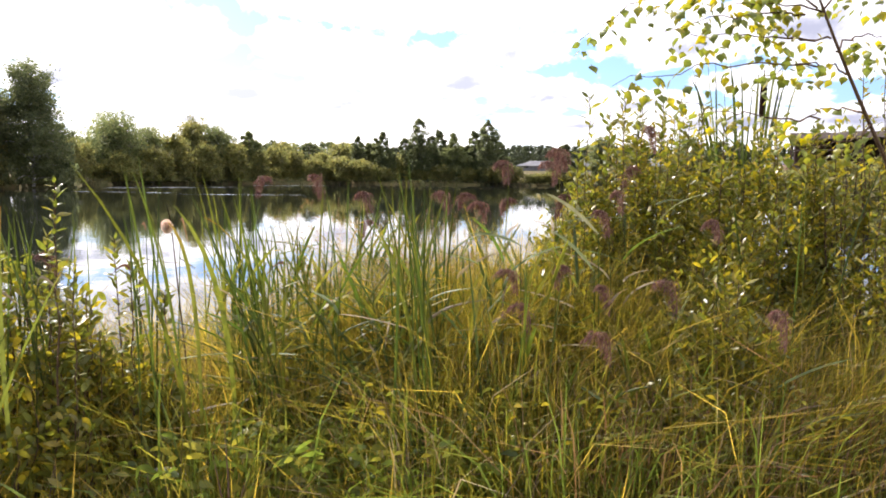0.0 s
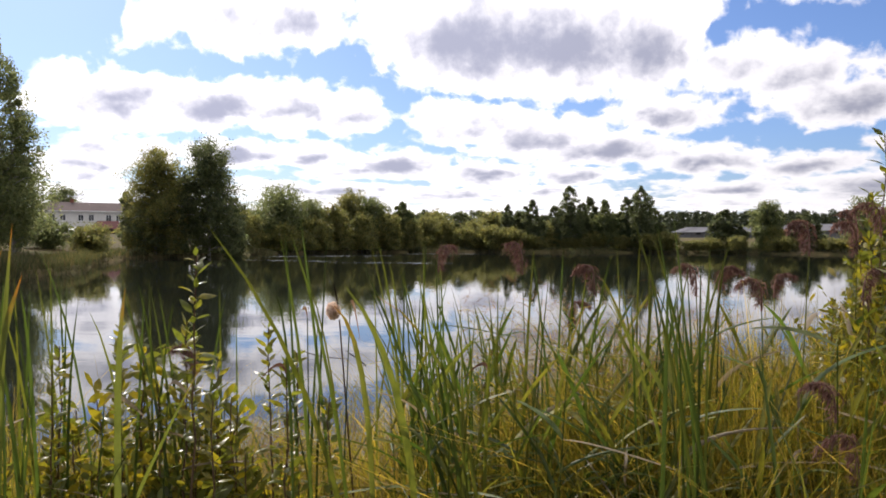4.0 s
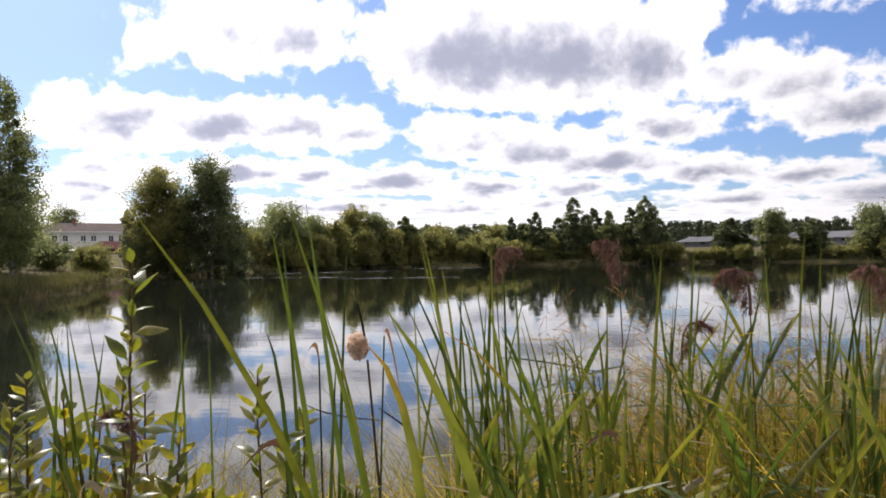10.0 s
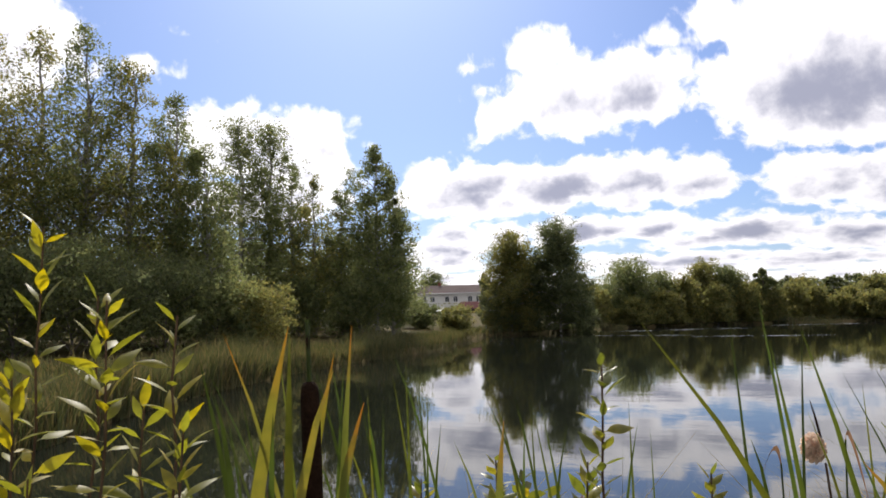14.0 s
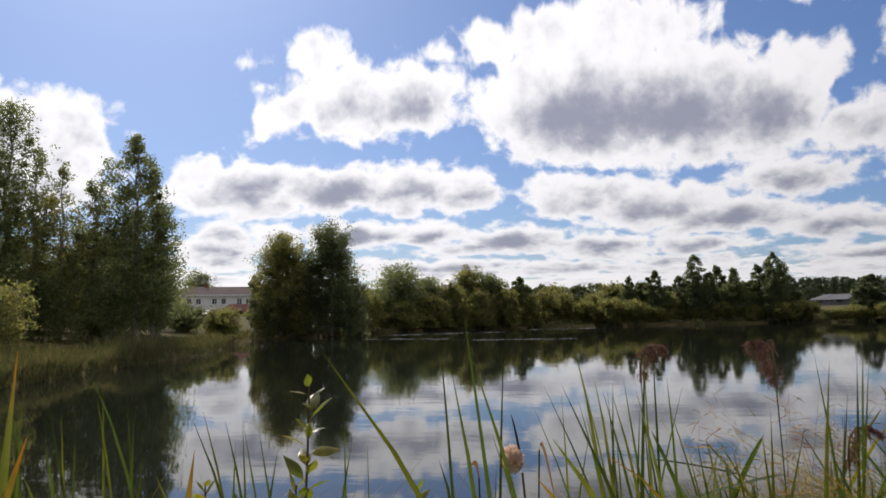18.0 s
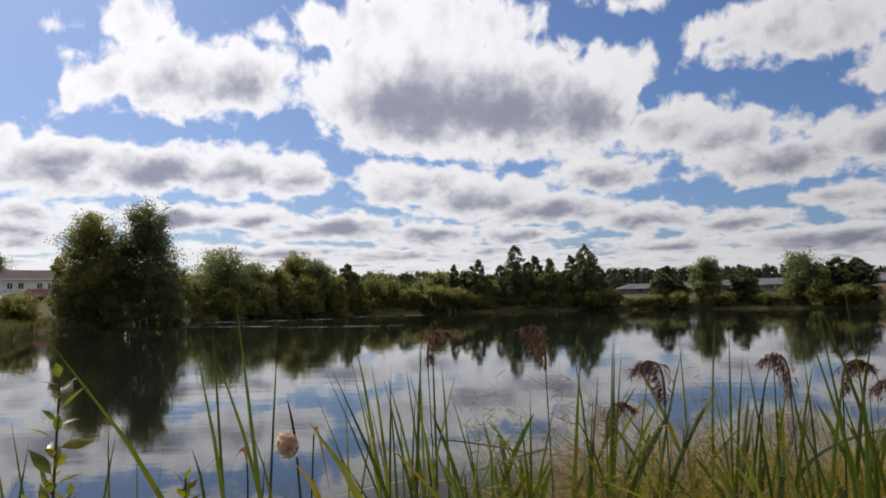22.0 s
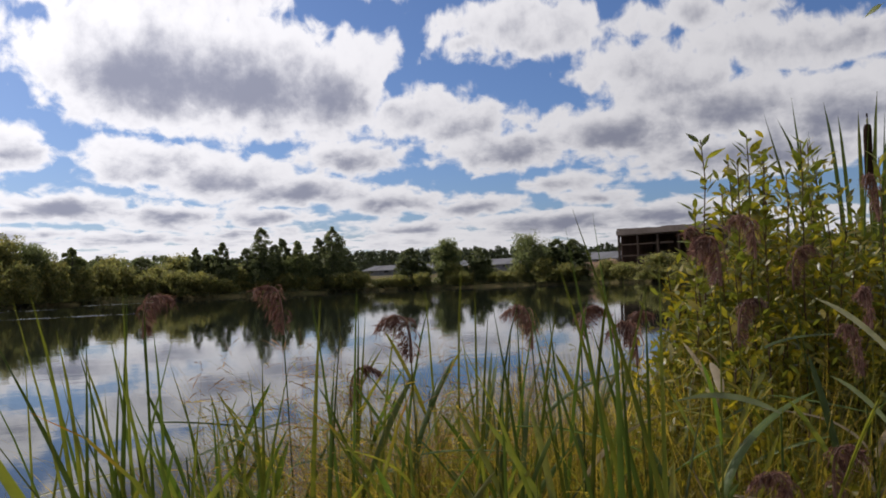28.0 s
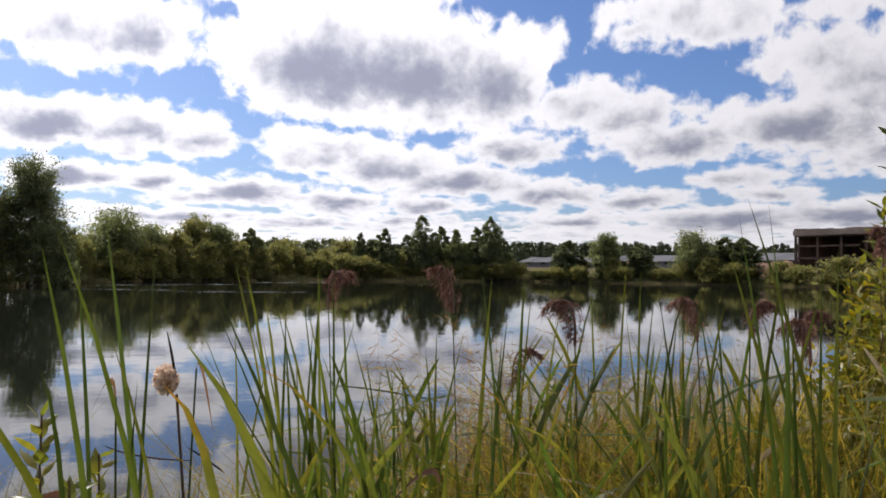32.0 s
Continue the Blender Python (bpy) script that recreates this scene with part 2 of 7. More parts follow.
base_grey = W.math("MAXIMUM", W.math("MAXIMUM", one.outputs[1], rows_grey), deck_grey)
within = W.ramp(W.math("DIVIDE", inside, near), 0.0, 2.2)                    # rims stay white
grey = W.ramp(W.math("ADD", base_grey, W.math("ADD", W.math("MULTIPLY", lumps, 1.6), W.math("MULTIPLY", ragged, 0.7))), -0.18, 1.15)
grey = W.math("MULTIPLY", grey, within)
CLOUD_WHITE, CLOUD_GREY = (1.06, 1.06, 1.07, 1), (0.35, 0.372, 0.465, 1)
cloud_colour = W.mix(grey, CLOUD_WHITE, CLOUD_GREY)
to_sun = (-math.sin(radians(SUN_AZ)) * math.cos(radians(SUN_EL)), math.cos(radians(SUN_AZ)) * math.cos(radians(SUN_EL)), math.sin(radians(SUN_EL)))
dot = W.n("ShaderNodeVectorMath")
dot.operation = "DOT_PRODUCT"
W.put(dot.inputs[0], way)
dot.inputs[1].default_value = to_sun
lit = W.math("ADD", W.ramp(dot.outputs["Value"], 0.30, 0.97, 0.74, 1.25), W.ramp(dot.outputs["Value"], 0.1, -0.5, 0.0, 0.55))          # brighter towards the sun, and where the sun lights their face
cloud_colour = W.vmath("MULTIPLY", cloud_colour, W.combine(lit, lit, lit))
blue = W.vmath("MULTIPLY", sky.outputs[0], (0.062, 0.078, 0.105))
both = W.mix(cover, blue, cloud_colour)
back = W.n("ShaderNodeBackground")
W.put(back.inputs[0], both)
back.inputs[1].default_value = 1.0
W.put(W.n("ShaderNodeOutputWorld").inputs[0], back.outputs[0])


# ---- materials ----
def leafy(name, colour, dry, rough=0.5, through=0.45, grain=60.0, random_from="ISLAND", spread=0.35, tip=None, glow=1.5):
    """A leaf that light shines through: fresh colour to dry colour from piece to piece, with veins."""
    m = bpy.data.materials.new(name)
    m.use_nodes = True
    N = Tree(m.node_tree)
    if random_from == "ISLAND":
        r = N.n("ShaderNodeNewGeometry").outputs["Random Per Island"]
    else:
        r = N.n("ShaderNodeObjectInfo").outputs["Random"]
    tc = N.n("ShaderNodeTexCoord").outputs["Object"]
    spots = N.noise(tc, grain, 3.0).outputs["Fac"]
    wide = N.noise(tc, grain * 0.06, 2.0).outputs["Fac"]
    c = N.mix(N.ramp(r, 0.35, 1.0), (*colour, 1), (*dry, 1))
    if tip is not None:                     # the end of the blade has withered first
        height = N.n("ShaderNodeSeparateXYZ")
        N.put(height.inputs[0], N.n("ShaderNodeTexCoord").outputs["Generated"])
        worn = N.math("ADD", height.outputs[2], N.math("MULTIPLY", N.math("SUBTRACT", N.noise(tc, 18.0, 3.0).outputs["Fac"], 0.5), 0.12))
        c = N.mix(N.ramp(worn, 0.925, 1.04), c, (*tip, 1))
    dark = tuple(v * 0.6 for v in colour)
    c = N.mix(N.math("MULTIPLY", N.ramp(spots, 0.4, 0.75), 0.6), c, (*dark, 1))
    hsv = N.n("ShaderNodeHueSaturation")
    N.put(hsv.inputs["Value"], N.math("ADD", 1.0 - spread / 2, N.math("MULTIPLY", N.math("ADD", N.math("FRACT", N.math("MULTIPLY", r, 7.31)), N.math("SUBTRACT", wide, 0.5)), spread)))
    N.put(hsv.inputs["Color"], c)
    c = hsv.outputs[0]
    p = N.n("ShaderNodeBsdfPrincipled")
    N.put(p.inputs["Base Color"], c)
    p.inputs["Roughness"].default_value = rough
    p.inputs["Specular IOR Level"].default_value = 0.45
    tl = N.n("ShaderNodeBsdfTranslucent")
    warm = N.n("ShaderNodeHueSaturation")
    warm.inputs["Saturation"].default_value, warm.inputs["Value"].default_value = 1.1, glow
    N.put(warm.inputs["Color"], c)
    N.put(tl.inputs[0], warm.outputs[0])
    mx = N.n("ShaderNodeMixShader")
    mx.inputs[0].default_value = through
    N.put(mx.inputs[1], p.outputs[0])
    N.put(mx.inputs[2], tl.outputs[0])
    N.put(N.n("ShaderNodeOutputMaterial").inputs[0], mx.outputs[0])
    return m


def solid(name, colour, other, rough=0.8, scale=8.0, bump=0.3, metal=0.0, stretch=(1, 1, 1), random_object=False):
    """A matt surface with stains at a large and grain at a small scale."""
    m = bpy.data.materials.new(name)
    m.use_nodes = True
    N = Tree(m.node_tree)
    tc = N.vmath("MULTIPLY", N.n("ShaderNodeTexCoord").outputs["Object"], stretch)
    a = N.noise(tc, scale, 6.0, 0.6).outputs["Fac"]
    b = N.noise(tc, scale * 0.13, 3.0).outputs["Fac"]
    f = N.ramp(N.math("ADD", N.math("MULTIPLY", a, 0.6), N.math("MULTIPLY", b, 0.6)), 0.4, 0.8)
    if random_object:
        f = N.math("ADD", N.math("MULTIPLY", f, 0.7), N.math("MULTIPLY", N.n("ShaderNodeObjectInfo").outputs["Random"], 0.3))
    p = N.n("ShaderNodeBsdfPrincipled")
    N.put(p.inputs["Base Color"], N.mix(f, (*colour, 1), (*other, 1)))
    p.inputs["Roughness"].default_value, p.inputs["Metallic"].default_value = rough, metal
    p.inputs["Specular IOR Level"].default_value = 0.5 if rough < 0.55 else 0.06
    bm_ = N.n("ShaderNodeBump")
    bm_.inputs["Strength"].default_value, bm_.inputs["Distance"].default_value = bump, 0.02
    N.put(bm_.inputs["Height"], a)
    N.put(p.inputs["Normal"], bm_.outputs[0])
    N.put(N.n("ShaderNodeOutputMaterial").inputs[0], p.outputs[0])
    return m


def water_material():
    m = bpy.data.materials.new("pond_water")
    m.use_nodes = True
    N = Tree(m.node_tree)
    tc = N.n("ShaderNodeTexCoord").outputs["Object"]
    small = N.noise(N.vmath("MULTIPLY", tc, (1.0, 2.2, 1.0)), 3.2, 3.0).outputs["Fac"]
    swell = N.noise(N.vmath("MULTIPLY", tc, (1.0, 2.0, 1.0)), 0.55, 3.0).outputs["Fac"]
    puff = N.noise(N.vmath("MULTIPLY", tc, (0.4, 1.6, 1.0)), 0.05, 2.0).outputs["Fac"]
    calm = N.ramp(puff, 0.42, 0.7, 0.35, 1.0)
    h = N.math("ADD", N.math("MULTIPLY", N.math("MULTIPLY", small, calm), 0.016), N.math("MULTIPLY", swell, 0.045))
    b = N.n("ShaderNodeBump")
    b.inputs["Strength"].default_value, b.inputs["Distance"].default_value = 0.06, 1.0
    N.put(b.inputs["Height"], h)
    p = N.n("ShaderNodeBsdfPrincipled")
    p.inputs["Base Color"].default_value = (0.012, 0.014, 0.010, 1)
    p.inputs["Roughness"].default_value, p.inputs["IOR"].default_value = 0.02, 1.333
    N.put(p.inputs["Normal"], b.outputs[0])
    N.put(N.n("ShaderNodeOutputMaterial").inputs[0], p.outputs[0])
    return m


WATER = water_material()
# pale base colour stands in for sky reflected by ripples
RIPPLE_SHEEN = solid("painted_ripple_sheen", (0.30, 0.32, 0.34), (0.22, 0.24, 0.26), 0.35, 2.0, 0.2)
GROUND = solid("bank_soil_and_grass", (0.055, 0.058, 0.02), (0.13, 0.095, 0.045), 0.95, 1.5, 0.6)
BARK = solid("grey_bark", (0.10, 0.085, 0.07), (0.22, 0.20, 0.17), 0.9, 6.0, 0.6, stretch=(1, 1, 0.25))
BIRCH_BARK = solid("birch_bark", (0.45, 0.43, 0.39), (0.09, 0.08, 0.07), 0.8, 3.0, 0.4, stretch=(1, 1, 2.0))
TWIG = solid("brown_twig", (0.07, 0.045, 0.03), (0.14, 0.09, 0.05), 0.7, 40.0, 0.3)
CATTAIL_LEAF = leafy("cattail_leaf", (0.052, 0.075, 0.015), (0.135, 0.14, 0.024), 0.42, 0.42, 30.0, "OBJECT", 0.8)
CATTAIL_DRY = leafy("withering_cattail_leaf", (0.12, 0.135, 0.028), (0.24, 0.20, 0.035), 0.5, 0.5, 30.0, "OBJECT", 0.3, tip=(0.36, 0.13, 0.035))
REED_LEAF = leafy("reed_leaf", (0.066, 0.098, 0.018), (0.22, 0.205, 0.035), 0.5, 0.42, 30.0, "OBJECT", 0.65)
STRAW = leafy("dead_leaf", (0.28, 0.22, 0.13), (0.18, 0.13, 0.07), 0.6, 0.3, 25.0, "OBJECT", 0.4)
WITHERED = leafy("withered_brown_leaf", (0.15, 0.075, 0.045), (0.26, 0.15, 0.08), 0.6, 0.3, 25.0, "OBJECT", 0.4)
PLUME = leafy("reed_plume", (0.145, 0.072, 0.055), (0.27, 0.155, 0.115), 0.7, 0.35, 80.0, "ISLAND", 0.5)
SPIKE = solid("cattail_spike", (0.022, 0.012, 0.008), (0.045, 0.024, 0.014), 0.95, 220.0, 0.8)
SEED = leafy("seed_fluff", (0.70, 0.55, 0.43), (0.80, 0.68, 0.56), 0.9, 0.4, 80.0, "ISLAND", 0.25)
WILLOW_LEAF = leafy("willow_leaf", (0.14, 0.158, 0.028), (0.30, 0.255, 0.04), 0.36, 0.5, 45.0, "OBJECT", 0.35)
YELLOW_LEAF = leafy("yellowing_willow_leaf", (0.24, 0.24, 0.035), (0.42, 0.33, 0.04), 0.5, 0.5, 45.0, "OBJECT", 0.35)
BUSH_LEAF = leafy("bush_leaf", (0.13, 0.138, 0.024), (0.33, 0.255, 0.038), 0.36, 0.5, 45.0, "ISLAND", 0.45)
BIRCH_LEAF = leafy("birch_leaf", (0.17, 0.20, 0.04), (0.46, 0.38, 0.04), 0.4, 0.5, 45.0, "OBJECT", 0.35)
SEDGE = leafy("sedge_blade", (0.140, 0.130, 0.023), (0.38, 0.265, 0.06), 0.42, 0.52, 20.0, "ISLAND", 0.8, glow=1.9)
STRAW_STUFF = leafy("dry_grass", (0.36, 0.28, 0.14), (0.24, 0.15, 0.065), 0.6, 0.3, 20.0, "ISLAND", 0.5)
RUSSET = leafy("russet_grass", (0.24, 0.13, 0.06), (0.34, 0.22, 0.10), 0.6, 0.4, 20.0, "ISLAND", 0.5)
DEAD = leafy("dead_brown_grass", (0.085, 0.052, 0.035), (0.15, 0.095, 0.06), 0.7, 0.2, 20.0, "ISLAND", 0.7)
HERB = leafy("herb_leaf", (0.12, 0.155, 0.03), (0.24, 0.21, 0.04), 0.4, 0.5, 40.0, "ISLAND", 0.6, glow=1.8)
BANK_GRASS = leafy("bank_grass", (0.078, 0.088, 0.030), (0.19, 0.145, 0.06), 0.6, 0.4, 4.0, "ISLAND", 0.5)
CROWN_GREEN = leafy("green_foliage", (0.125, 0.145, 0.062), (0.175, 0.175, 0.070), 0.5, 0.70, 4.0, "ISLAND", 0.6, glow=1.75)
CROWN_YELLOW = leafy("yellowing_foliage", (0.150, 0.155, 0.056), (0.22, 0.185, 0.062), 0.5, 0.70, 4.0, "ISLAND", 0.6, glow=1.75)
CROWN_DARK = leafy("dark_foliage", (0.105, 0.122, 0.058), (0.142, 0.145, 0.064), 0.5, 0.70, 4.0, "ISLAND", 0.6, glow=1.75)
CONIFER = leafy("conifer_foliage", (0.055, 0.07, 0.03), (0.08, 0.09, 0.04), 0.6, 0.25, 2.0, "ISLAND", 0.5)
PLASTER = solid("white_plaster", (0.62, 0.61, 0.58), (0.50, 0.49, 0.46), 0.85, 3.0, 0.2)
ROOF_RED = solid("faded_red_roof", (0.105, 0.082, 0.076), (0.14, 0.11, 0.10), 0.95, 2.0, 0.3, stretch=(1, 1, 1))
ROOF_GREY = solid("grey_sheet_roof", (0.15, 0.148, 0.155), (0.10, 0.098, 0.10), 0.6, 1.2, 0.3, stretch=(3, 0.4, 1))
SHED_WALL = solid("grey_block_wall", (0.20, 0.20, 0.21), (0.13, 0.125, 0.12), 0.85, 1.5, 0.3)
BARN_WOOD = solid("dark_weathered_boards", (0.045, 0.032, 0.025), (0.09, 0.065, 0.05), 0.85, 3.0, 0.5, stretch=(2, 2, 0.3), random_object=True)
BARN_SIDE = solid("weathered_brown_boards", (0.15, 0.095, 0.075), (0.09, 0.06, 0.05), 0.85, 3.0, 0.5, stretch=(2, 2, 0.3))
BARN_ROOF = solid("brown_grey_roofing", (0.21, 0.17, 0.145), (0.14, 0.11, 0.09), 0.8, 1.5, 0.4)
BRICK = solid("red_brick", (0.24, 0.10, 0.07), (0.15, 0.07, 0.05), 0.9, 4.0, 0.4)
RUBBLE = solid("reddish_earth_rubble", (0.42, 0.27, 0.20), (0.26, 0.16, 0.11), 0.95, 5.0, 0.9)
DARK_GLASS = solid("dark_window_glass", (0.02, 0.024, 0.03), (0.03, 0.035, 0.045), 0.1, 1.0, 0.0)
WHITE_PAINT = solid("white_paint", (0.75, 0.75, 0.74), (0.65, 0.65, 0.63), 0.5, 5.0, 0.1)
RED_PAINT = solid("dark_red_paint", (0.10, 0.022, 0.022), (0.07, 0.02, 0.02), 0.8, 3.0, 0.05)
RUBBER = solid("black_rubber", (0.02, 0.02, 0.02), (0.03, 0.03, 0.03), 0.8, 20.0, 0.2)
PETAL = leafy("white_petal", (0.75, 0.74, 0.68), (0.66, 0.65, 0.58), 0.6, 0.35, 40.0, "ISLAND", 0.15)


# ---- mesh helpers ----
def mesh_of(name, verts, faces, material, smooth=False):
    """verts (n, 3); faces: an array of quads (m, 4)."""
    me = bpy.data.meshes.new(name)
    verts, faces = np.asarray(verts, np.float32), np.asarray(faces, np.int32)
    k = faces.shape[1]
    me.vertices.add(len(verts))
    me.vertices.foreach_set("co", verts.ravel())
    me.loops.add(faces.size)
    me.loops.foreach_set("vertex_index", faces.ravel())
    me.polygons.add(len(faces))
    me.polygons.foreach_set("loop_start", np.arange(len(faces), dtype=np.int32) * k)
    if smooth:
        me.polygons.foreach_set("use_smooth", np.ones(len(faces), dtype=bool))
    me.materials.append(material)
    me.update()
    me.validate()
    return me


def thing(name, at, label, category, group="", kind=""):
    e = new(name)
    e.location = at
    e.empty_display_size = 0.1
    return tagged(e, label, category, group, kind)


def piece(name, me, parent, m=None, label=""):
    ob = new(name, me)
    ob.parent = parent
    if m is not None:
        ob.matrix_basis = m
    if label:
        ob["label"] = label
    return ob


def part(name, bm, material, parent, label=""):
    me = bpy.data.meshes.new(name)
    bm.to_mesh(me)
    bm.free()
    me.materials.append(material)
    return piece(name, me, parent, None, label)


def box(bm, x0, y0, z0, x1, y1, z1):
    m = Matrix.LocRotScale(((x0 + x1) / 2, (y0 + y1) / 2, (z0 + z1) / 2), None, (x1 - x0, y1 - y0, z1 - z0))
    bmesh.ops.create_cube(bm, size=1, matrix=m)
    return bm


def bevelled(x0, y0, z0, x1, y1, z1, r):
    bm = box(bmesh.new(), x0, y0, z0, x1, y1, z1)
    bmesh.ops.bevel(bm, geom=list(bm.edges), offset=r, segments=2, affect="EDGES", profile=0.6)
    return bm


WIDE_LANCE = np.array([0.5, 0.72, 0.9, 1.0, 1.0, 1.0, 1.0, 0.98, 0.93, 0.80, 0.54, 0.03])


def strips(base, ctrl, tip, width, profile, fold=0.0, rng=None, side=None):
    """Curved blades, all at once: quadratic curves from base over ctrl to tip (n, 3), width (n), profile along them."""
    base, ctrl, tip = (np.atleast_2d(np.asarray(a, float)) for a in (base, ctrl, tip))
    n, k = len(base), len(profile)
    s = np.linspace(0, 1, k)[None, :, None]
    mid = (1 - s) ** 2 * base[:, None] + 2 * s * (1 - s) * ctrl[:, None] + s ** 2 * tip[:, None]
    if side is None:
        along = tip - base
        r = rng.normal(size=(n, 3)) * [1, 1, 0.25]
        side = np.cross(along, r)
        side /= np.linalg.norm(side, axis=1, keepdims=True) + 1e-9
    side = np.atleast_2d(side)
    w = np.atleast_1d(np.asarray(width, float))[:, None, None] * np.asarray(profile)[None, :, None] / 2
    a, b = mid - side[:, None] * w, mid + side[:, None] * w
    tangent = np.gradient(mid, axis=1)
    up = np.cross(np.broadcast_to(side[:, None], tangent.shape), tangent)
    up /= np.linalg.norm(up, axis=2, keepdims=True) + 1e-9
    if fold:
        cols = np.stack([a, mid - up * w * fold, b], axis=2)
    else:
        cols = np.stack([a, b], axis=2)
    c = cols.shape[2]
    verts = cols.reshape(-1, 3)
    i = np.arange(n)[:, None, None] * k * c + np.arange(k - 1)[None, :, None] * c + np.arange(c - 1)[None, None, :]
    faces = np.stack([i, i + 1, i + c + 1, i + c], axis=-1).reshape(-1, 4)
    return verts, faces


def tube(points, radii, sides=6):
    """A tapered round stalk along points."""
    p, r = np.asarray(points, float), np.asarray(radii, float)
    t = np.gradient(p, axis=0)
    t /= np.linalg.norm(t, axis=1, keepdims=True) + 1e-9
    ref = np.where(np.abs(t[:, 2:3]) > 0.9, [[1.0, 0, 0]], [[0, 0, 1.0]])
    u = np.cross(t, ref)
    u /= np.linalg.norm(u, axis=1, keepdims=True) + 1e-9
    v = np.cross(t, u)
    ang = np.arange(sides) * 2 * np.pi / sides
    ring = p[:, None] + r[:, None, None] * (np.cos(ang)[None, :, None] * u[:, None] + np.sin(ang)[None, :, None] * v[:, None])
    k = len(p)
    i, j = np.meshgrid(np.arange(k - 1), np.arange(sides), indexing="ij")
    a, b = i * sides + j, i * sides + (j + 1) % sides
    return ring.reshape(-1, 3), np.stack([a, b, b + sides, a + sides], axis=-1).reshape(-1, 4)


def joined(meshes):
    vs, fs, n = [], [], 0
    for v, f in meshes:
        vs.append(v)
        fs.append(np.asarray(f) + n)
        n += len(v)
    return np.concatenate(vs), np.concatenate(fs)


def curve(base, ctrl, tip, k):
    s = np.linspace(0, 1, k)[:, None]
    return (1 - s) ** 2 * np.asarray(base, float) + 2 * s * (1 - s) * np.asarray(ctrl, float) + s ** 2 * np.asarray(tip, float)

# ---- ground and water ----
SHORE_AZ = [-180, -110, -90, -75, -60, -45, -35, -28, -10, 2, 10, 15, 20, 22.5, 29, 31, 32.5, 36, 40.7, 47, 53, 60, 75, 90, 110, 180]
SHORE_FAR = [0, 0, 5, 11, 26, 62, 96, 107.5, 109.5, 104, 100, 95.5, 89, 75, 72, 56, 44, 37, 31, 24, 19, 14, 9, 5, 0, 0]
SHORE_NEAR = [9, 6, 5.0, 4.6, 4.2, 3.6, 3.1, 2.8, 2.6, 2.5, 2.3, 2.2, 2.2, 2.2, 2.1, 2.1, 2.1, 2.0, 2.0, 2.0, 2.0, 2.2, 2.6, 3.4, 6, 9]


def ground_height(x, y):
    dx, dy = np.asarray(x) - CX, np.asarray(y) - CY
    r = np.hypot(dx, dy)
    a = np.degrees(np.arctan2(-dx, dy))
    wob = 0.04 * np.sin(a * 0.21) + 0.03 * np.sin(a * 0.53 + 1.0)
    far = np.interp(a, SHORE_AZ, SHORE_FAR)
    near = np.interp(a, SHORE_AZ, SHORE_NEAR) + wob * 2
    bank = 0.40 - 0.40 * np.clip(r / np.maximum(near, 0.1), 0, 1.6) ** 2.2
    bed = np.where(far > near, -0.9, 0.4)
    d = r - far
    rise = 0.9 * np.clip(d / 0.8, 0, 0.45) + np.clip((d - 3) / 45, 0, 1) * 1.9 + np.clip((d - 60) / 200, 0, 1) * 0.8
    rise = rise + 0.06 * np.sin(x * 0.9) * np.sin(y * 0.8) * np.clip(d / 4, 0, 1)
    z = np.where(d > 0, rise, bed)
    z = np.where((r < near * 1.5), np.maximum(bank, bed), z)
    z = np.where(far <= near, np.maximum(z, 0.40), z)
    return z


def build_ground():
    radii = np.concatenate([np.linspace(0, 6, 40), np.geomspace(6.2, 130, 120), np.geomspace(135, 3500, 40)])
    ang = np.radians(np.linspace(-180, 180, 361)[:-1])
    R, A = np.meshgrid(radii, ang, indexing="ij")
    X, Y = CX - R * np.sin(A), CY + R * np.cos(A)
    Z = ground_height(X, Y)
    v = np.stack([X, Y, Z], -1).reshape(-1, 3)
    i, j = np.meshgrid(np.arange(len(radii) - 1), np.arange(len(ang)), indexing="ij")
    n = len(ang)
    a, b = i * n + j, i * n + (j + 1) % n
    f = np.stack([a, a + n, b + n, b], -1).reshape(-1, 4)
    tagged(new("ground", mesh_of("ground", v, f, GROUND, True)), "grassy banks and meadow round the pond", "ground", kind="structure")


build_ground()
bm = bmesh.new()
bmesh.ops.create_grid(bm, x_segments=8, y_segments=8, size=75)
bmesh.ops.translate(bm, verts=bm.verts, vec=(CX, CY + 56, 0.0))
me = bpy.data.meshes.new("water")
bm.to_mesh(me)
bm.free()
me.materials.append(WATER)
tagged(new("water", me), "calm dark pond water mirroring clouds and trees", "water", kind="structure")



def sheen_line(az0, d0, az1, d1, width, seed):
    """A thin pale strip on the calm water, its colour painted as the sheen of broken ripples."""
    rng = np.random.default_rng(seed)
    s = np.linspace(0, 1, 60)
    a, d = np.radians(az0 + (az1 - az0) * s), d0 + (d1 - d0) * s + np.cumsum(rng.normal(size=60)) * 0.06
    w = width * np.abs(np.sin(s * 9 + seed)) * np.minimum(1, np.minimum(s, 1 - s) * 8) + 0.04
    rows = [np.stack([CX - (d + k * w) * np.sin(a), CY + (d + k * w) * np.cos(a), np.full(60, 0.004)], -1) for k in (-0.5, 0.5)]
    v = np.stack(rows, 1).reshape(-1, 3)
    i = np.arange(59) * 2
    tagged(new("sheen_strip", mesh_of("sheen_strip", v, np.stack([i, i + 1, i + 3, i + 2], -1), RIPPLE_SHEEN)), "thin pale strip painted as the sheen of ripples on the pond", "water", kind="structure")


sheen_line(21.5, 64, 14.0, 60, 0.5, 1)
sheen_line(14.5, 57, 5.0, 56, 0.5, 2)
sheen_line(20.0, 76, 10.0, 80, 0.7, 3)
sheen_line(9.0, 90, 3.0, 92, 0.9, 4)


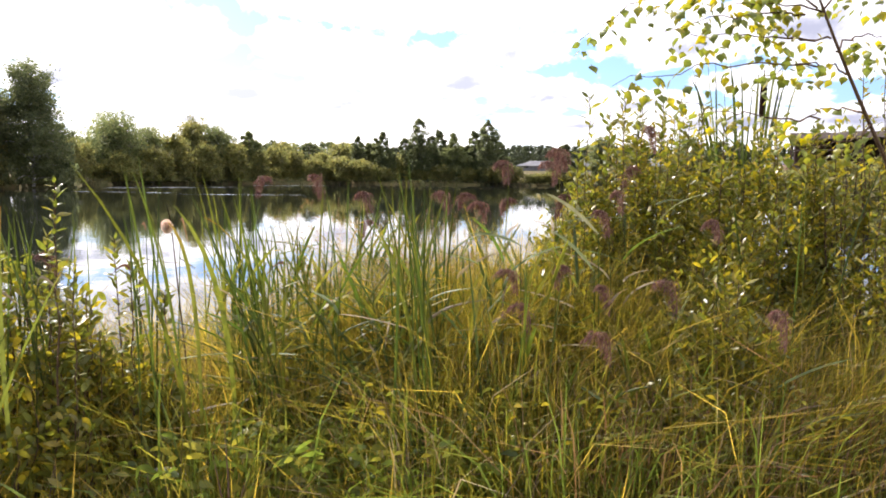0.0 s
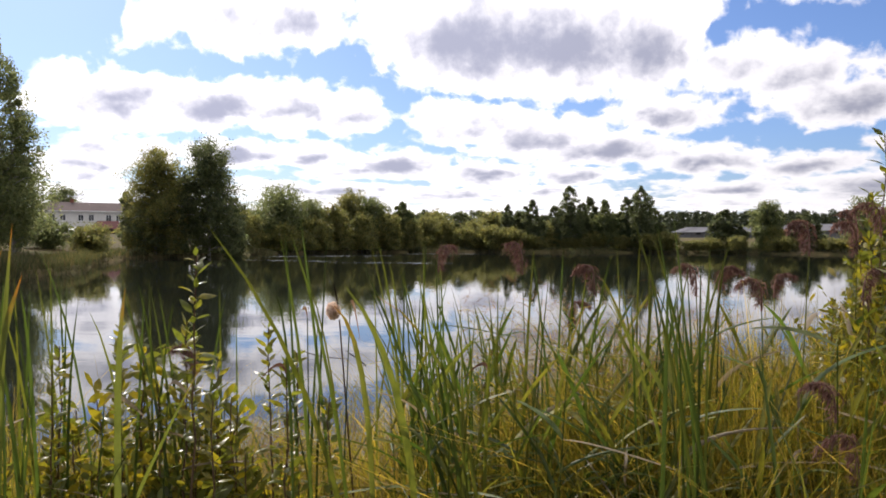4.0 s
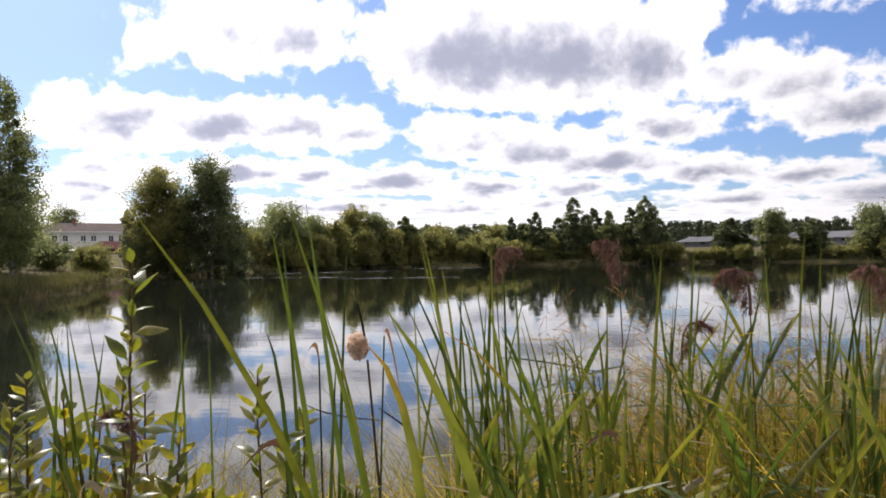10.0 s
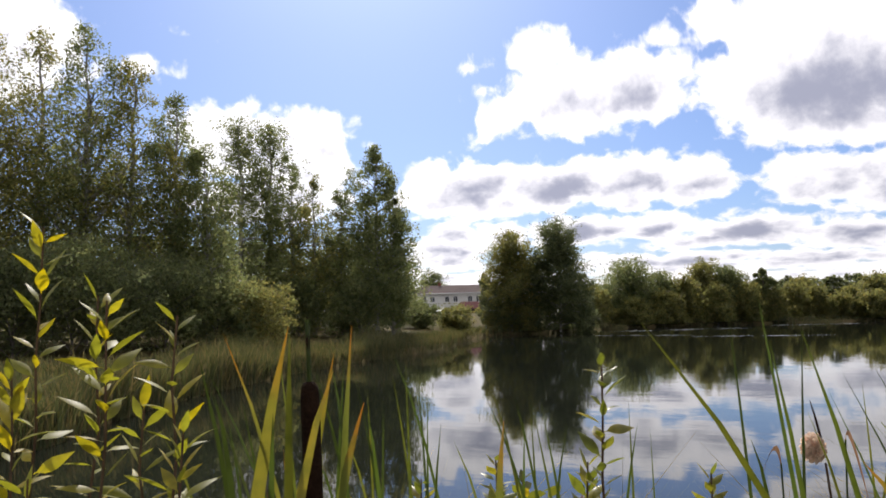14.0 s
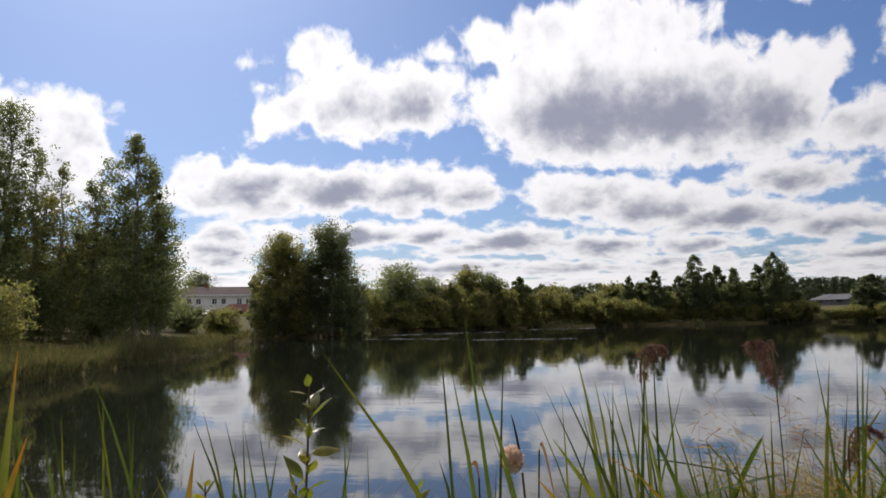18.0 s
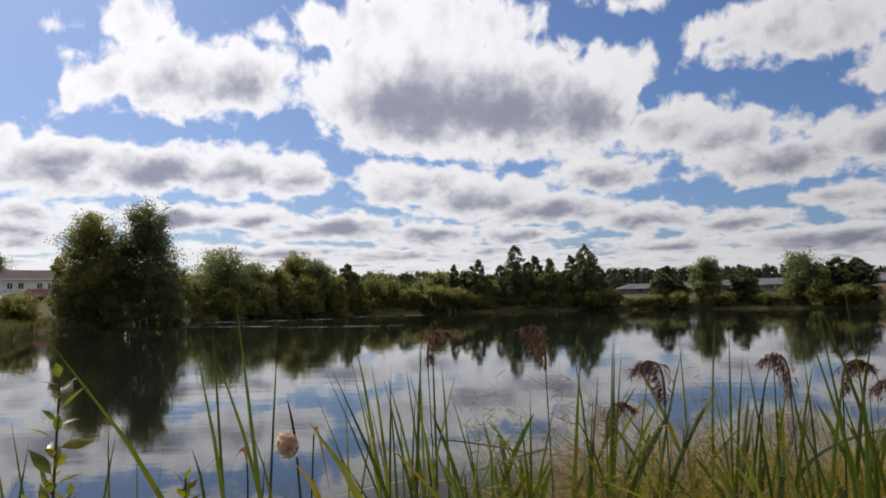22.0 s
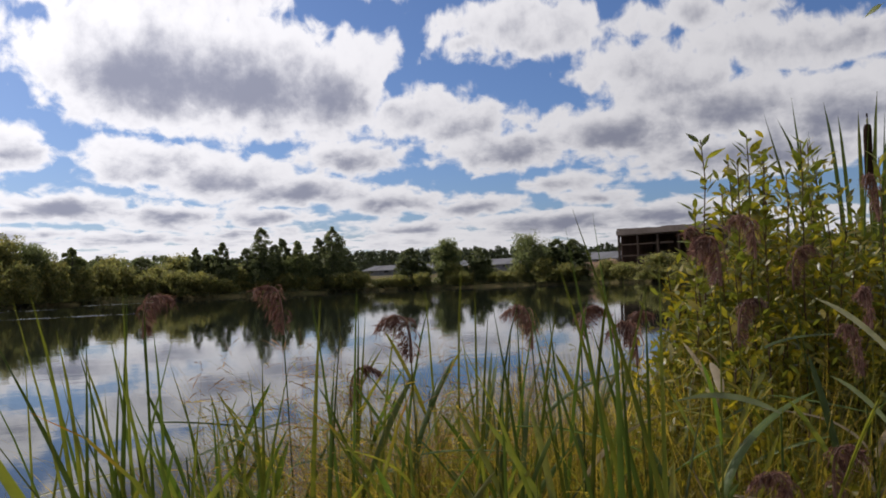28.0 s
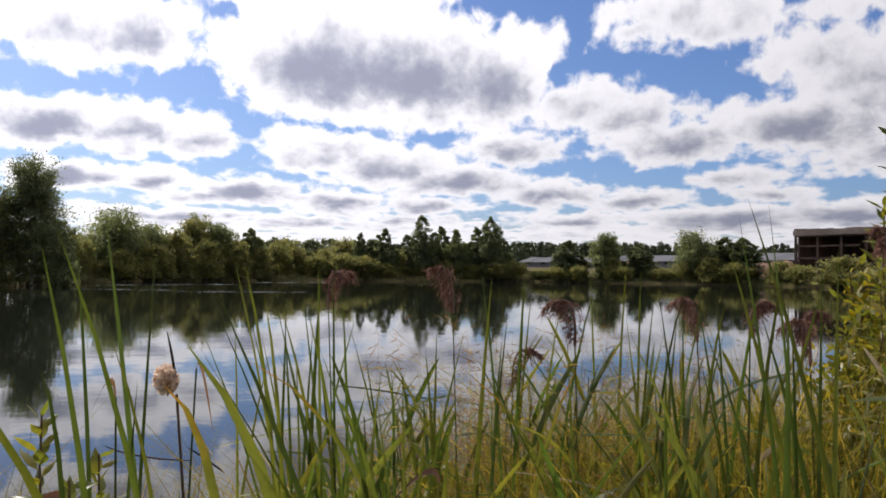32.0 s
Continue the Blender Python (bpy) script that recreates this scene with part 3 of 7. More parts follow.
# ---- trees ----
def crown_leaves(rng, centres, radius, per, size):
    """Small leaf faces strewn round the centres of clumps."""
    n = len(centres) * per
    c = np.repeat(centres, per, axis=0)
    rad = np.repeat(np.atleast_1d(radius) * np.ones(len(centres)), per)[:, None]
    p = c + np.clip(rng.normal(size=(n, 3)), -1.5, 1.5) * rad * [0.55, 0.55, 0.45]
    d = rng.normal(size=(n, 3))
    d /= np.linalg.norm(d, axis=1, keepdims=True)
    e = np.cross(d, rng.normal(size=(n, 3)))
    e /= np.linalg.norm(e, axis=1, keepdims=True)
    s = (size * rng.uniform(0.6, 1.3, n))[:, None]
    q = np.stack([p - d * s * 0.5, p + e * s * 0.3, p + d * s * 0.6, p - e * s * 0.3], axis=1)
    return q.reshape(-1, 3), np.arange(n * 4).reshape(-1, 4)


def build_tree(name, at, height, width, shape, seed, foliage, bark, label, limbs=30, per=70, leaf=0.2, clear=0.12, lean=0.0, group=""):
    """shape: 'column' (young birch or aspen), 'dome' (willow), 'loose' (old birch), 'shrub'."""
    rng = np.random.default_rng(seed)
    t = thing(name, at, label, "shrub" if shape == "shrub" else "tree", group)
    top = np.array([lean * height, 0, height * 0.96])
    trunk = curve((0, 0, -0.3), (lean * height * 0.3, 0, height * 0.5), top, 10)
    trunk[1:-1, :2] += rng.normal(size=(8, 2)) * height * 0.008
    r0 = height * (0.014 if shape != "dome" else 0.022)
    v, f = tube(trunk, np.linspace(r0, r0 * 0.15, 10), 7)
    piece("trunk", mesh_of("trunk", v, f, bark, True), t)
    tubes, centres, radius = [], [], []
    for i in range(limbs):
        h = clear + (0.99 - clear) * ((i + rng.uniform(0, 1)) / limbs)
        g = (h - clear) / (1 - clear)
        if shape == "column":
            reach = (0.35 + 0.65 * math.sin(min(1, (1 - g) * 1.25 + 0.08) * 1.57)) * (1 - g ** 3) + 0.06
            rise = 1.1
            reach *= 0.6
        elif shape == "dome":
            reach, rise = math.sqrt(max(0.05, 1 - (g * 0.98) ** 2.6)), 0.35
        elif shape == "shrub":
            reach, rise = math.sqrt(max(0.05, 1 - g ** 2)), 0.8
        else:
            reach, rise = math.sin(min(1.0, g * 0.75 + 0.32) * 2.75) ** 0.8 + 0.05, 0.6
        reach *= width / 2 * (rng.uniform(0.35, 1.15) if shape == "column" else rng.uniform(0.62, 1.12))
        a = i * 2.399 + rng.uniform(-0.5, 0.5)
        k = h * 9
        s = trunk[int(k)] + (trunk[min(9, int(k) + 1)] - trunk[int(k)]) * (k - int(k))
        out = np.array([math.cos(a), math.sin(a), 0])
        e = s + out * reach + np.array([0, 0, min(reach * rise * rng.uniform(0.5, 1.0), max(0.02, height - s[2]))])
        if shape in ("loose", "dome"):
            e[2] -= reach * rng.uniform(0.1, 0.45)
        c = (s + e) / 2 + np.array([0, 0, reach * 0.3])
        pts = curve(s, c, e, 6)
        rr = r0 * (1 - h) * 0.5 + 0.012 * height / 10
        tubes.append(tube(pts, np.linspace(rr, rr * 0.25, 6), 4))
        m = max(2, int(3 + reach / width * 9))
        for s2 in rng.uniform(0.25, 1.05, m):
            p = (1 - s2) ** 2 * s + 2 * s2 * (1 - s2) * c + s2 ** 2 * e
            if shape == "column":
                continue
            centres.append(p + rng.normal(size=3) * width * 0.06)
            radius.append(width * rng.uniform(0.07, 0.2))
            if shape in ("loose", "dome") and rng.uniform() < 0.6:
                centres.append(p - np.array([0, 0, width * rng.uniform(0.1, 0.28)]))
                radius.append(width * 0.07)
    if shape == "column":                     # several narrow leaders beside the main one
        for k in range(6):
            tip = height * (1.0 if k == 0 else rng.uniform(0.58, 0.93))
            off = np.zeros(2) if k == 0 else np.array([math.cos(k * 1.3 + seed), math.sin(k * 1.3 + seed)]) * width * rng.uniform(0.15, 0.34)
            w = width * (0.42 if k == 0 else rng.uniform(0.2, 0.32))
            m = limbs * 2 if k == 0 else limbs
            low = clear if k == 0 else rng.uniform(clear, 0.25)
            g = rng.uniform(0, 1, m) ** 1.15
            th = rng.uniform(0, 6.283, m)
            r = w * np.clip(1.2 * (1 - g), 0, 0.9) ** 0.6 * np.sqrt(rng.uniform(0.15, 1.0, m)) + 0.01 * width
            x0 = lean * tip * g
            pts = np.stack([x0 + off[0] * (0.7 + 0.3 * g) + np.cos(th) * r, off[1] + np.sin(th) * r, height * low + (tip - height * low) * g], -1)
            centres.extend(pts)
            radius.extend(width * (0.05 + 0.12 * (1 - g) * rng.uniform(0.4, 1.0, m)))
    for k in range(4):
        centres.append(top + rng.normal(size=3) * width * 0.03 - np.array([0, 0, height * 0.015 * k]))
        radius.append(width * 0.05)
    v, f = joined(tubes)
    tagged(piece("branchwork", mesh_of("branchwork", v, f, bark, True), t), kind="stuff")
    v, f = crown_leaves(rng, np.array(centres), np.array(radius), max(10, per * 3 // 5), leaf * 0.85)
    keep = np.repeat(v.reshape(-1, 4, 3)[:, :, 2].min(axis=1) > -0.05, 4)
    v = v[keep]
    piece("crown", mesh_of("crown", v, np.arange(len(v)).reshape(-1, 4), foliage), t)
    return t


def standing(az, d):
    p = polar(az, d)
    p.z = float(ground_height(p.x, p.y)) - 0.05
    return p


def again(tree, az, d, scale_xy, scale_z, turn):
    """A copy of a tree elsewhere, of another size."""
    c = copy_thing(tree, Matrix.Translation(standing(az, d)) @ pose(0, 0, 0, 0, 0, turn))
    c.scale = (scale_xy, scale_xy, scale_z)
    return c


EYE = 1.88


def tall(el, d, az):
    """The height of a tree whose top stands at that elevation."""
    return EYE + d * math.tan(radians(el)) - standing(az, d).z


def grow(az, d, el, width, shape, seed, foliage, bark, label, **kw):
    return build_tree(kw.pop("name", "tree"), standing(az, d), tall(el, d, az), width, shape, seed, foliage, bark, label, **kw)


# the pair of birches at the end of the spit
TWIN = "tall dark birch standing at the water's edge"
grow(27.4, 74, 6.2, 5.2, "loose", 11, CROWN_YELLOW, BIRCH_BARK, TWIN, name="birch_tree", limbs=64, per=110, leaf=0.22, clear=0.04)
grow(23.7, 75, 6.95, 5.4, "loose", 12, CROWN_DARK, BIRCH_BARK, TWIN, name="birch_tree", limbs=66, per=110, leaf=0.22, clear=0.04)
grow(25.7, 75, 4.6, 5.0, "dome", 13, CROWN_DARK, BARK, "dense dark young tree between two birches", name="tree", limbs=34, per=80, leaf=0.24, clear=0.03)
grow(29.3, 76, 3.3, 1.7, "loose", 14, CROWN_DARK, BIRCH_BARK, "thin drooping birch beside two larger ones", name="birch_tree", limbs=24, per=60, leaf=0.22)
grow(22.0, 77, 3.0, 3.2, "dome", 15, CROWN_DARK, BARK, "dark bushy tree at the shore", limbs=24, per=70, leaf=0.24, clear=0.02)
grow(28.0, 74, 1.6, 4.5, "shrub", 16, CROWN_DARK, BARK, "dark shrub under the birches", name="shrub", limbs=30, per=70, leaf=0.24, clear=0.0)

# the wood on the left bank
BIG = "tall birch with fine green and yellowing leaves"
grow(64.5, 36, 19.5, 7.6, "column", 21, CROWN_YELLOW, BIRCH_BARK, BIG, name="birch_tree", limbs=90, per=54, leaf=0.16, clear=0.03)
grow(61.3, 37, 19.7, 6.8, "column", 22, CROWN_YELLOW, BIRCH_BARK, BIG, name="birch_tree", limbs=90, per=54, leaf=0.16, clear=0.03)
grow(58.3, 36, 20.3, 6.8, "column", 23, CROWN_GREEN, BIRCH_BARK, BIG, name="birch_tree", limbs=96, per=54, leaf=0.16, clear=0.03)
grow(55.3, 36, 18.6, 6.6, "column", 24, CROWN_YELLOW, BIRCH_BARK, BIG, name="birch_tree", limbs=90, per=54, leaf=0.16, clear=0.03)
grow(52.4, 36, 16.4, 6.0, "column", 25, CROWN_GREEN, BIRCH_BARK, BIG, name="birch_tree", limbs=81, per=54, leaf=0.16, clear=0.03)
grow(50.3, 35, 13.0, 5.0, "column", 26, CROWN_GREEN, BIRCH_BARK, BIG, name="birch_tree", limbs=69, per=54, leaf=0.16, clear=0.03)
grow(69.0, 34, 20.0, 5.5, "column", 27, CROWN_GREEN, BIRCH_BARK, BIG, name="birch_tree", limbs=75, per=54, leaf=0.16, clear=0.03)
grow(75.0, 32, 20.0, 6.0, "column", 28, CROWN_GREEN, BIRCH_BARK, BIG, name="birch_tree", limbs=60, per=54, leaf=0.16, clear=0.03)
grow(47.8, 48, 15.3, 4.2, "loose", 31, CROWN_GREEN, BIRCH_BARK, "slender birch with thin airy drooping crown", name="birch_tree", limbs=34, per=60, leaf=0.18, clear=0.25)
grow(45.6, 49, 15.2, 3.8, "loose", 32, CROWN_GREEN, BIRCH_BARK, "slender birch with thin airy drooping crown", name="birch_tree", limbs=34, per=60, leaf=0.18, clear=0.25)
grow(44.0, 47, 11.4, 5.2, "column", 33, CROWN_GREEN, BIRCH_BARK, "young birch in the wood on the bank", name="birch_tree", limbs=36, per=60, leaf=0.18, clear=0.02)
grow(42.3, 47, 10.9, 5.0, "column", 34, CROWN_YELLOW, BIRCH_BARK, "young birch in the wood on the bank", name="birch_tree", limbs=36, per=60, leaf=0.18, clear=0.02)
grow(40.3, 47, 9.8, 5.2, "column", 35, CROWN_GREEN, BIRCH_BARK, "young birch in the wood on the bank", name="birch_tree", limbs=36, per=60, leaf=0.18, clear=0.02)
grow(37.6, 47, 13.0, 6.4, "column", 36, CROWN_GREEN, BIRCH_BARK, "tall pointed birch at the edge of the wood", name="birch_tree", limbs=60, per=105, leaf=0.18)
grow(36.5, 48, 10.2, 2.8, "column", 37, CROWN_GREEN, BIRCH_BARK, "birch at the edge of the wood", name="birch_tree", limbs=44, per=60, leaf=0.18, clear=0.02)
grow(47.0, 34, 2.2, 3.6, "shrub", 38, CROWN_YELLOW, BARK, "yellow-green willow shrub on the bank", name="shrub", limbs=40, per=90, leaf=0.14, clear=0.0)
grow(49.5, 33, 3.0, 3.2, "shrub", 39, CROWN_GREEN, BARK, "green shrub before the wood", name="shrub", limbs=34, per=90, leaf=0.14, clear=0.0)
grow(43.5, 45, 2.6, 4.2, "shrub", 40, CROWN_GREEN, BARK, "green shrub before the wood", name="shrub", limbs=34, per=90, leaf=0.16, clear=0.0)
grow(39.0, 45, 2.4, 4.6, "shrub", 41, CROWN_GREEN, BARK, "green shrub before the wood", name="shrub", limbs=34, per=90, leaf=0.16, clear=0.0)
grow(31.7, 60, 0.35, 3.2, "shrub", 42, CROWN_YELLOW, BARK, "rounded willow shrub on the spit", name="shrub", limbs=34, per=90, leaf=0.18, clear=0.0)
grow(34.4, 58, 0.9, 2.6, "shrub", 43, CROWN_GREEN, BARK, "rounded willow shrub on the spit", name="shrub", limbs=34, per=90, leaf=0.18, clear=0.0)
grow(33.2, 225, 3.3, 11.0, "loose", 44, CROWN_DARK, BARK, "bushy tree behind the white building", limbs=30, per=70, leaf=0.5)
for k, (a, d) in enumerate([(66, 26), (62.5, 25), (59, 26), (56, 27), (53.0, 28), (70, 24)]):
    grow(a, d + 4, 3.2 + (k % 3), 4.6, "shrub", 50 + k, (CROWN_GREEN, CROWN_DARK)[k % 2], BARK, "dense undergrowth shrub at the edge of the wood", name="shrub", limbs=34, per=90, leaf=0.14, clear=0.0, group="undergrowth of the wood")

for k, (a, d) in enumerate([(36.5, 50), (38.3, 51), (40.2, 52), (42.0, 52), (44.8, 53), (46.6, 52), (48.6, 50), (51, 47), (54, 45), (57, 44), (60, 44), (63.5, 44)]):
    grow(a, d + 3, 4.4 + (k % 3) * 0.8, 5.0, "shrub", 130 + k, (CROWN_GREEN, CROWN_DARK)[k % 2], BARK, "dense undergrowth tree inside the wood", name="tree", limbs=34, per=60, leaf=0.2, clear=0.0, group="undergrowth of the wood")

# the far shore, from left to right
BUSHY = "round-crowned willow on the far shore"
POINTED = "slim pointed young birch on the far shore"
DENSE = "bushy green tree on the far shore"
grow(18.6, 97, 3.45, 9.0, "dome", 61, CROWN_GREEN, BARK, BUSHY, name="willow_tree", limbs=60, per=90, leaf=0.3, clear=0.02)
grow(16.3, 99, 2.7, 6.0, "dome", 62, CROWN_GREEN, BARK, BUSHY, name="willow_tree", limbs=40, per=80, leaf=0.3, clear=0.02)
first_round = grow(20.6, 92, 1.5, 3.6, "dome", 63, CROWN_YELLOW, BARK, BUSHY, name="willow_tree", limbs=30, per=80, leaf=0.28, clear=0.0)
grow(13.4, 103, 3.4, 5.4, "loose", 64, CROWN_YELLOW, BARK, DENSE, limbs=36, per=80, leaf=0.3, clear=0.04)
grow(11.7, 103, 3.0, 5.4, "loose", 65, CROWN_GREEN, BARK, DENSE, limbs=36, per=80, leaf=0.3, clear=0.04)
grow(9.3, 104, 2.75, 4.8, "column", 66, CROWN_GREEN, BARK, DENSE, limbs=36, per=80, leaf=0.3, clear=0.04)
bush = grow(7.3, 106, 1.5, 4.6, "dome", 67, CROWN_YELLOW, BARK, DENSE, limbs=30, per=80, leaf=0.3, clear=0.0, group="trees of the far shore")
slim = grow(1.2, 109, 2.6, 3.2, "column", 68, CROWN_DARK, BIRCH_BARK, POINTED, name="birch_tree", limbs=36, per=80, leaf=0.28, clear=0.02, group="birches of the far shore")
grow(-0.7, 109, 2.95, 4.4, "column", 69, CROWN_DARK, BIRCH_BARK, POINTED, name="birch_tree", limbs=40, per=80, leaf=0.28, clear=0.02, group="birches of the far shore")
grow(-3.5, 111, 4.0, 5.6, "column", 70, CROWN_DARK, BIRCH_BARK, POINTED, name="birch_tree", limbs=48, per=80, leaf=0.28, clear=0.02, group="birches of the far shore")
grow(-6.1, 111, 2.95, 5.2, "column", 71, CROWN_GREEN, BIRCH_BARK, POINTED, name="birch_tree", limbs=44, per=80, leaf=0.28, clear=0.02, group="birches of the far shore")
grow(-8.7, 112, 3.95, 5.8, "column", 72, CROWN_DARK, BIRCH_BARK, POINTED, name="birch_tree", limbs=48, per=80, leaf=0.28, clear=0.02, group="birches of the far shore")
grow(-17.4, 113, 2.5, 4.8, "loose", 73, CROWN_GREEN, BARK, DENSE, limbs=40, per=80, leaf=0.3, clear=0.02)
grow(-23.8, 112, 2.6, 6.0, "loose", 74, CROWN_GREEN, BARK, DENSE, limbs=44, per=80, leaf=0.3, clear=0.02)
shrub = grow(-10.4, 111, 0.2, 4.0, "shrub", 75, CROWN_YELLOW, BARK, "low willow shrub on the far bank", name="shrub", limbs=30, per=80, leaf=0.28, clear=0.0, group="shrubs of the far bank")
H_BUSH, H_SLIM, H_SHRUB = tall(1.5, 106, 7.3), tall(2.6, 109, 1.2), tall(0.2, 111, -10.4)


def far_row(model, own, rows):
    for k, (az_, d, el_, wide) in enumerate(rows):
        again(model, az_, d, wide * (1.35 if model is slim else 1.0), tall(el_, d, az_) / own, 47 * k + 20)


far_row(slim, H_SLIM, [(0.3, 110, 2.1, 1.1), (-2.4, 112, 2.5, 1.1), (-5.0, 113, 3.15, 1.0), (-7.7, 113, 3.1, 1.1), (-9.6, 114, 2.3, 1.3), (-14.6, 113, 2.15, 1.3), (-19.8, 113, 1.95, 1.4), (-25.8, 112, 2.4, 1.6), (-27.0, 111, 2.35, 1.3), (4.9, 118, 2.0, 1.7), (-4.3, 113, 2.2, 1.2), (12.9, 108, 3.2, 1.2)])
far_row(bush, H_BUSH, [(5.9, 107, 1.3, 0.8), (3.9, 108, 1.2, 0.9), (8.6, 103, 1.2, 0.8), (10.4, 101, 1.7, 1.0), (14.6, 98, 2.2, 1.0), (12.4, 99, 1.6, 1.0), (2.4, 112, 1.9, 1.2), (6.8, 118, 1.9, 1.2), (-1.6, 110, 1.1, 0.9), (-24.8, 110, 0.9, 1.0), (-22.9, 110, 0.5, 0.6), (-17.9, 111, 0.8, 0.7), (16.0, 95, 1.3, 1.0), (18.2, 93, 0.9, 1.0), (21.3, 90, 1.9, 0.7), (-33.5, 100, 0.9, 1.4), (-29.5, 108, 0.6, 0.9), (-36.5, 92, 1.2, 1.5), (-41, 80, 1.6, 1.5), (-47, 66, 2.0, 1.6)])
far_row(shrub, H_SHRUB, [(-3.4, 110, -0.1, 0.8), (-5.3, 110, 0.2, 1.0), (-7.2, 110, 0.0, 0.8), (-9.2, 110, 0.1, 1.0), (-12.6, 110, -0.25, 0.8), (-15.5, 110, 0.0, 0.7), (-18.6, 110, 0.0, 0.8), (-21.4, 110, -0.1, 0.9), (-26.4, 109, 0.2, 1.2), (1.0, 106, 0.4, 1.1), (2.6, 105, 0.5, 1.0), (4.4, 105, 0.4, 0.8), (-0.6, 107, 0.0, 0.9), (-30.8, 105, 0.1, 1.0), (-13.8, 111, -0.1, 0.8)])


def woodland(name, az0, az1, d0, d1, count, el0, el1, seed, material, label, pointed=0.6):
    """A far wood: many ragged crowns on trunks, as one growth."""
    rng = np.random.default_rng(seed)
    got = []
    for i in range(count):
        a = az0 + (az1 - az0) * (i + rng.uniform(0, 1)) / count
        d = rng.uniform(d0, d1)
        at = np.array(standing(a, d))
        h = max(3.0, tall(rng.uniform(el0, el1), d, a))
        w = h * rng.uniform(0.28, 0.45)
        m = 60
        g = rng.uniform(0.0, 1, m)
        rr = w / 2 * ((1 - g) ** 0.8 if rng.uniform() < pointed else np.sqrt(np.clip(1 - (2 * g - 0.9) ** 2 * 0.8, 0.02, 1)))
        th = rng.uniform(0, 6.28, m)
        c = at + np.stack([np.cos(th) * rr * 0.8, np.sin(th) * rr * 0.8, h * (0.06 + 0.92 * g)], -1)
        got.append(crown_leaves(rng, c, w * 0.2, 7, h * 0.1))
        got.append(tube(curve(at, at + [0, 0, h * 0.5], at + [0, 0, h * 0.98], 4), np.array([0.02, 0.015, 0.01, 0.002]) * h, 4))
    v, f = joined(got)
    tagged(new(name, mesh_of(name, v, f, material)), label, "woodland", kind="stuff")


woodland("pine_wood", -50, 2, 300, 380, 420, 1.35, 2.1, 101, CONIFER, "dark distant pine forest along the horizon")
woodland("mixed_wood", 0, 24, 150, 220, 110, 1.5, 2.2, 102, CROWN_DARK, "distant mixed trees behind the far shore", 0.3)
woodland("edge_wood", 34.8, 80, 90, 150, 90, 2.0, 4.0, 103, CROWN_DARK, "dark wood behind the left bank", 0.3)
woodland("right_wood", -100, -48, 120, 240, 110, 2.0, 4.0, 104, CROWN_DARK, "dark wood beyond the right bank", 0.3)
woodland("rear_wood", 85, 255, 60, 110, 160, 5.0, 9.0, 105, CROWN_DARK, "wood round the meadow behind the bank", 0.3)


# ---- buildings on the far side ----
def stand_at(az, d, z, face=0.0):
    return Matrix.Translation(polar(az, d, z)) @ pose(0, 0, 0, 0, 0, az + face)


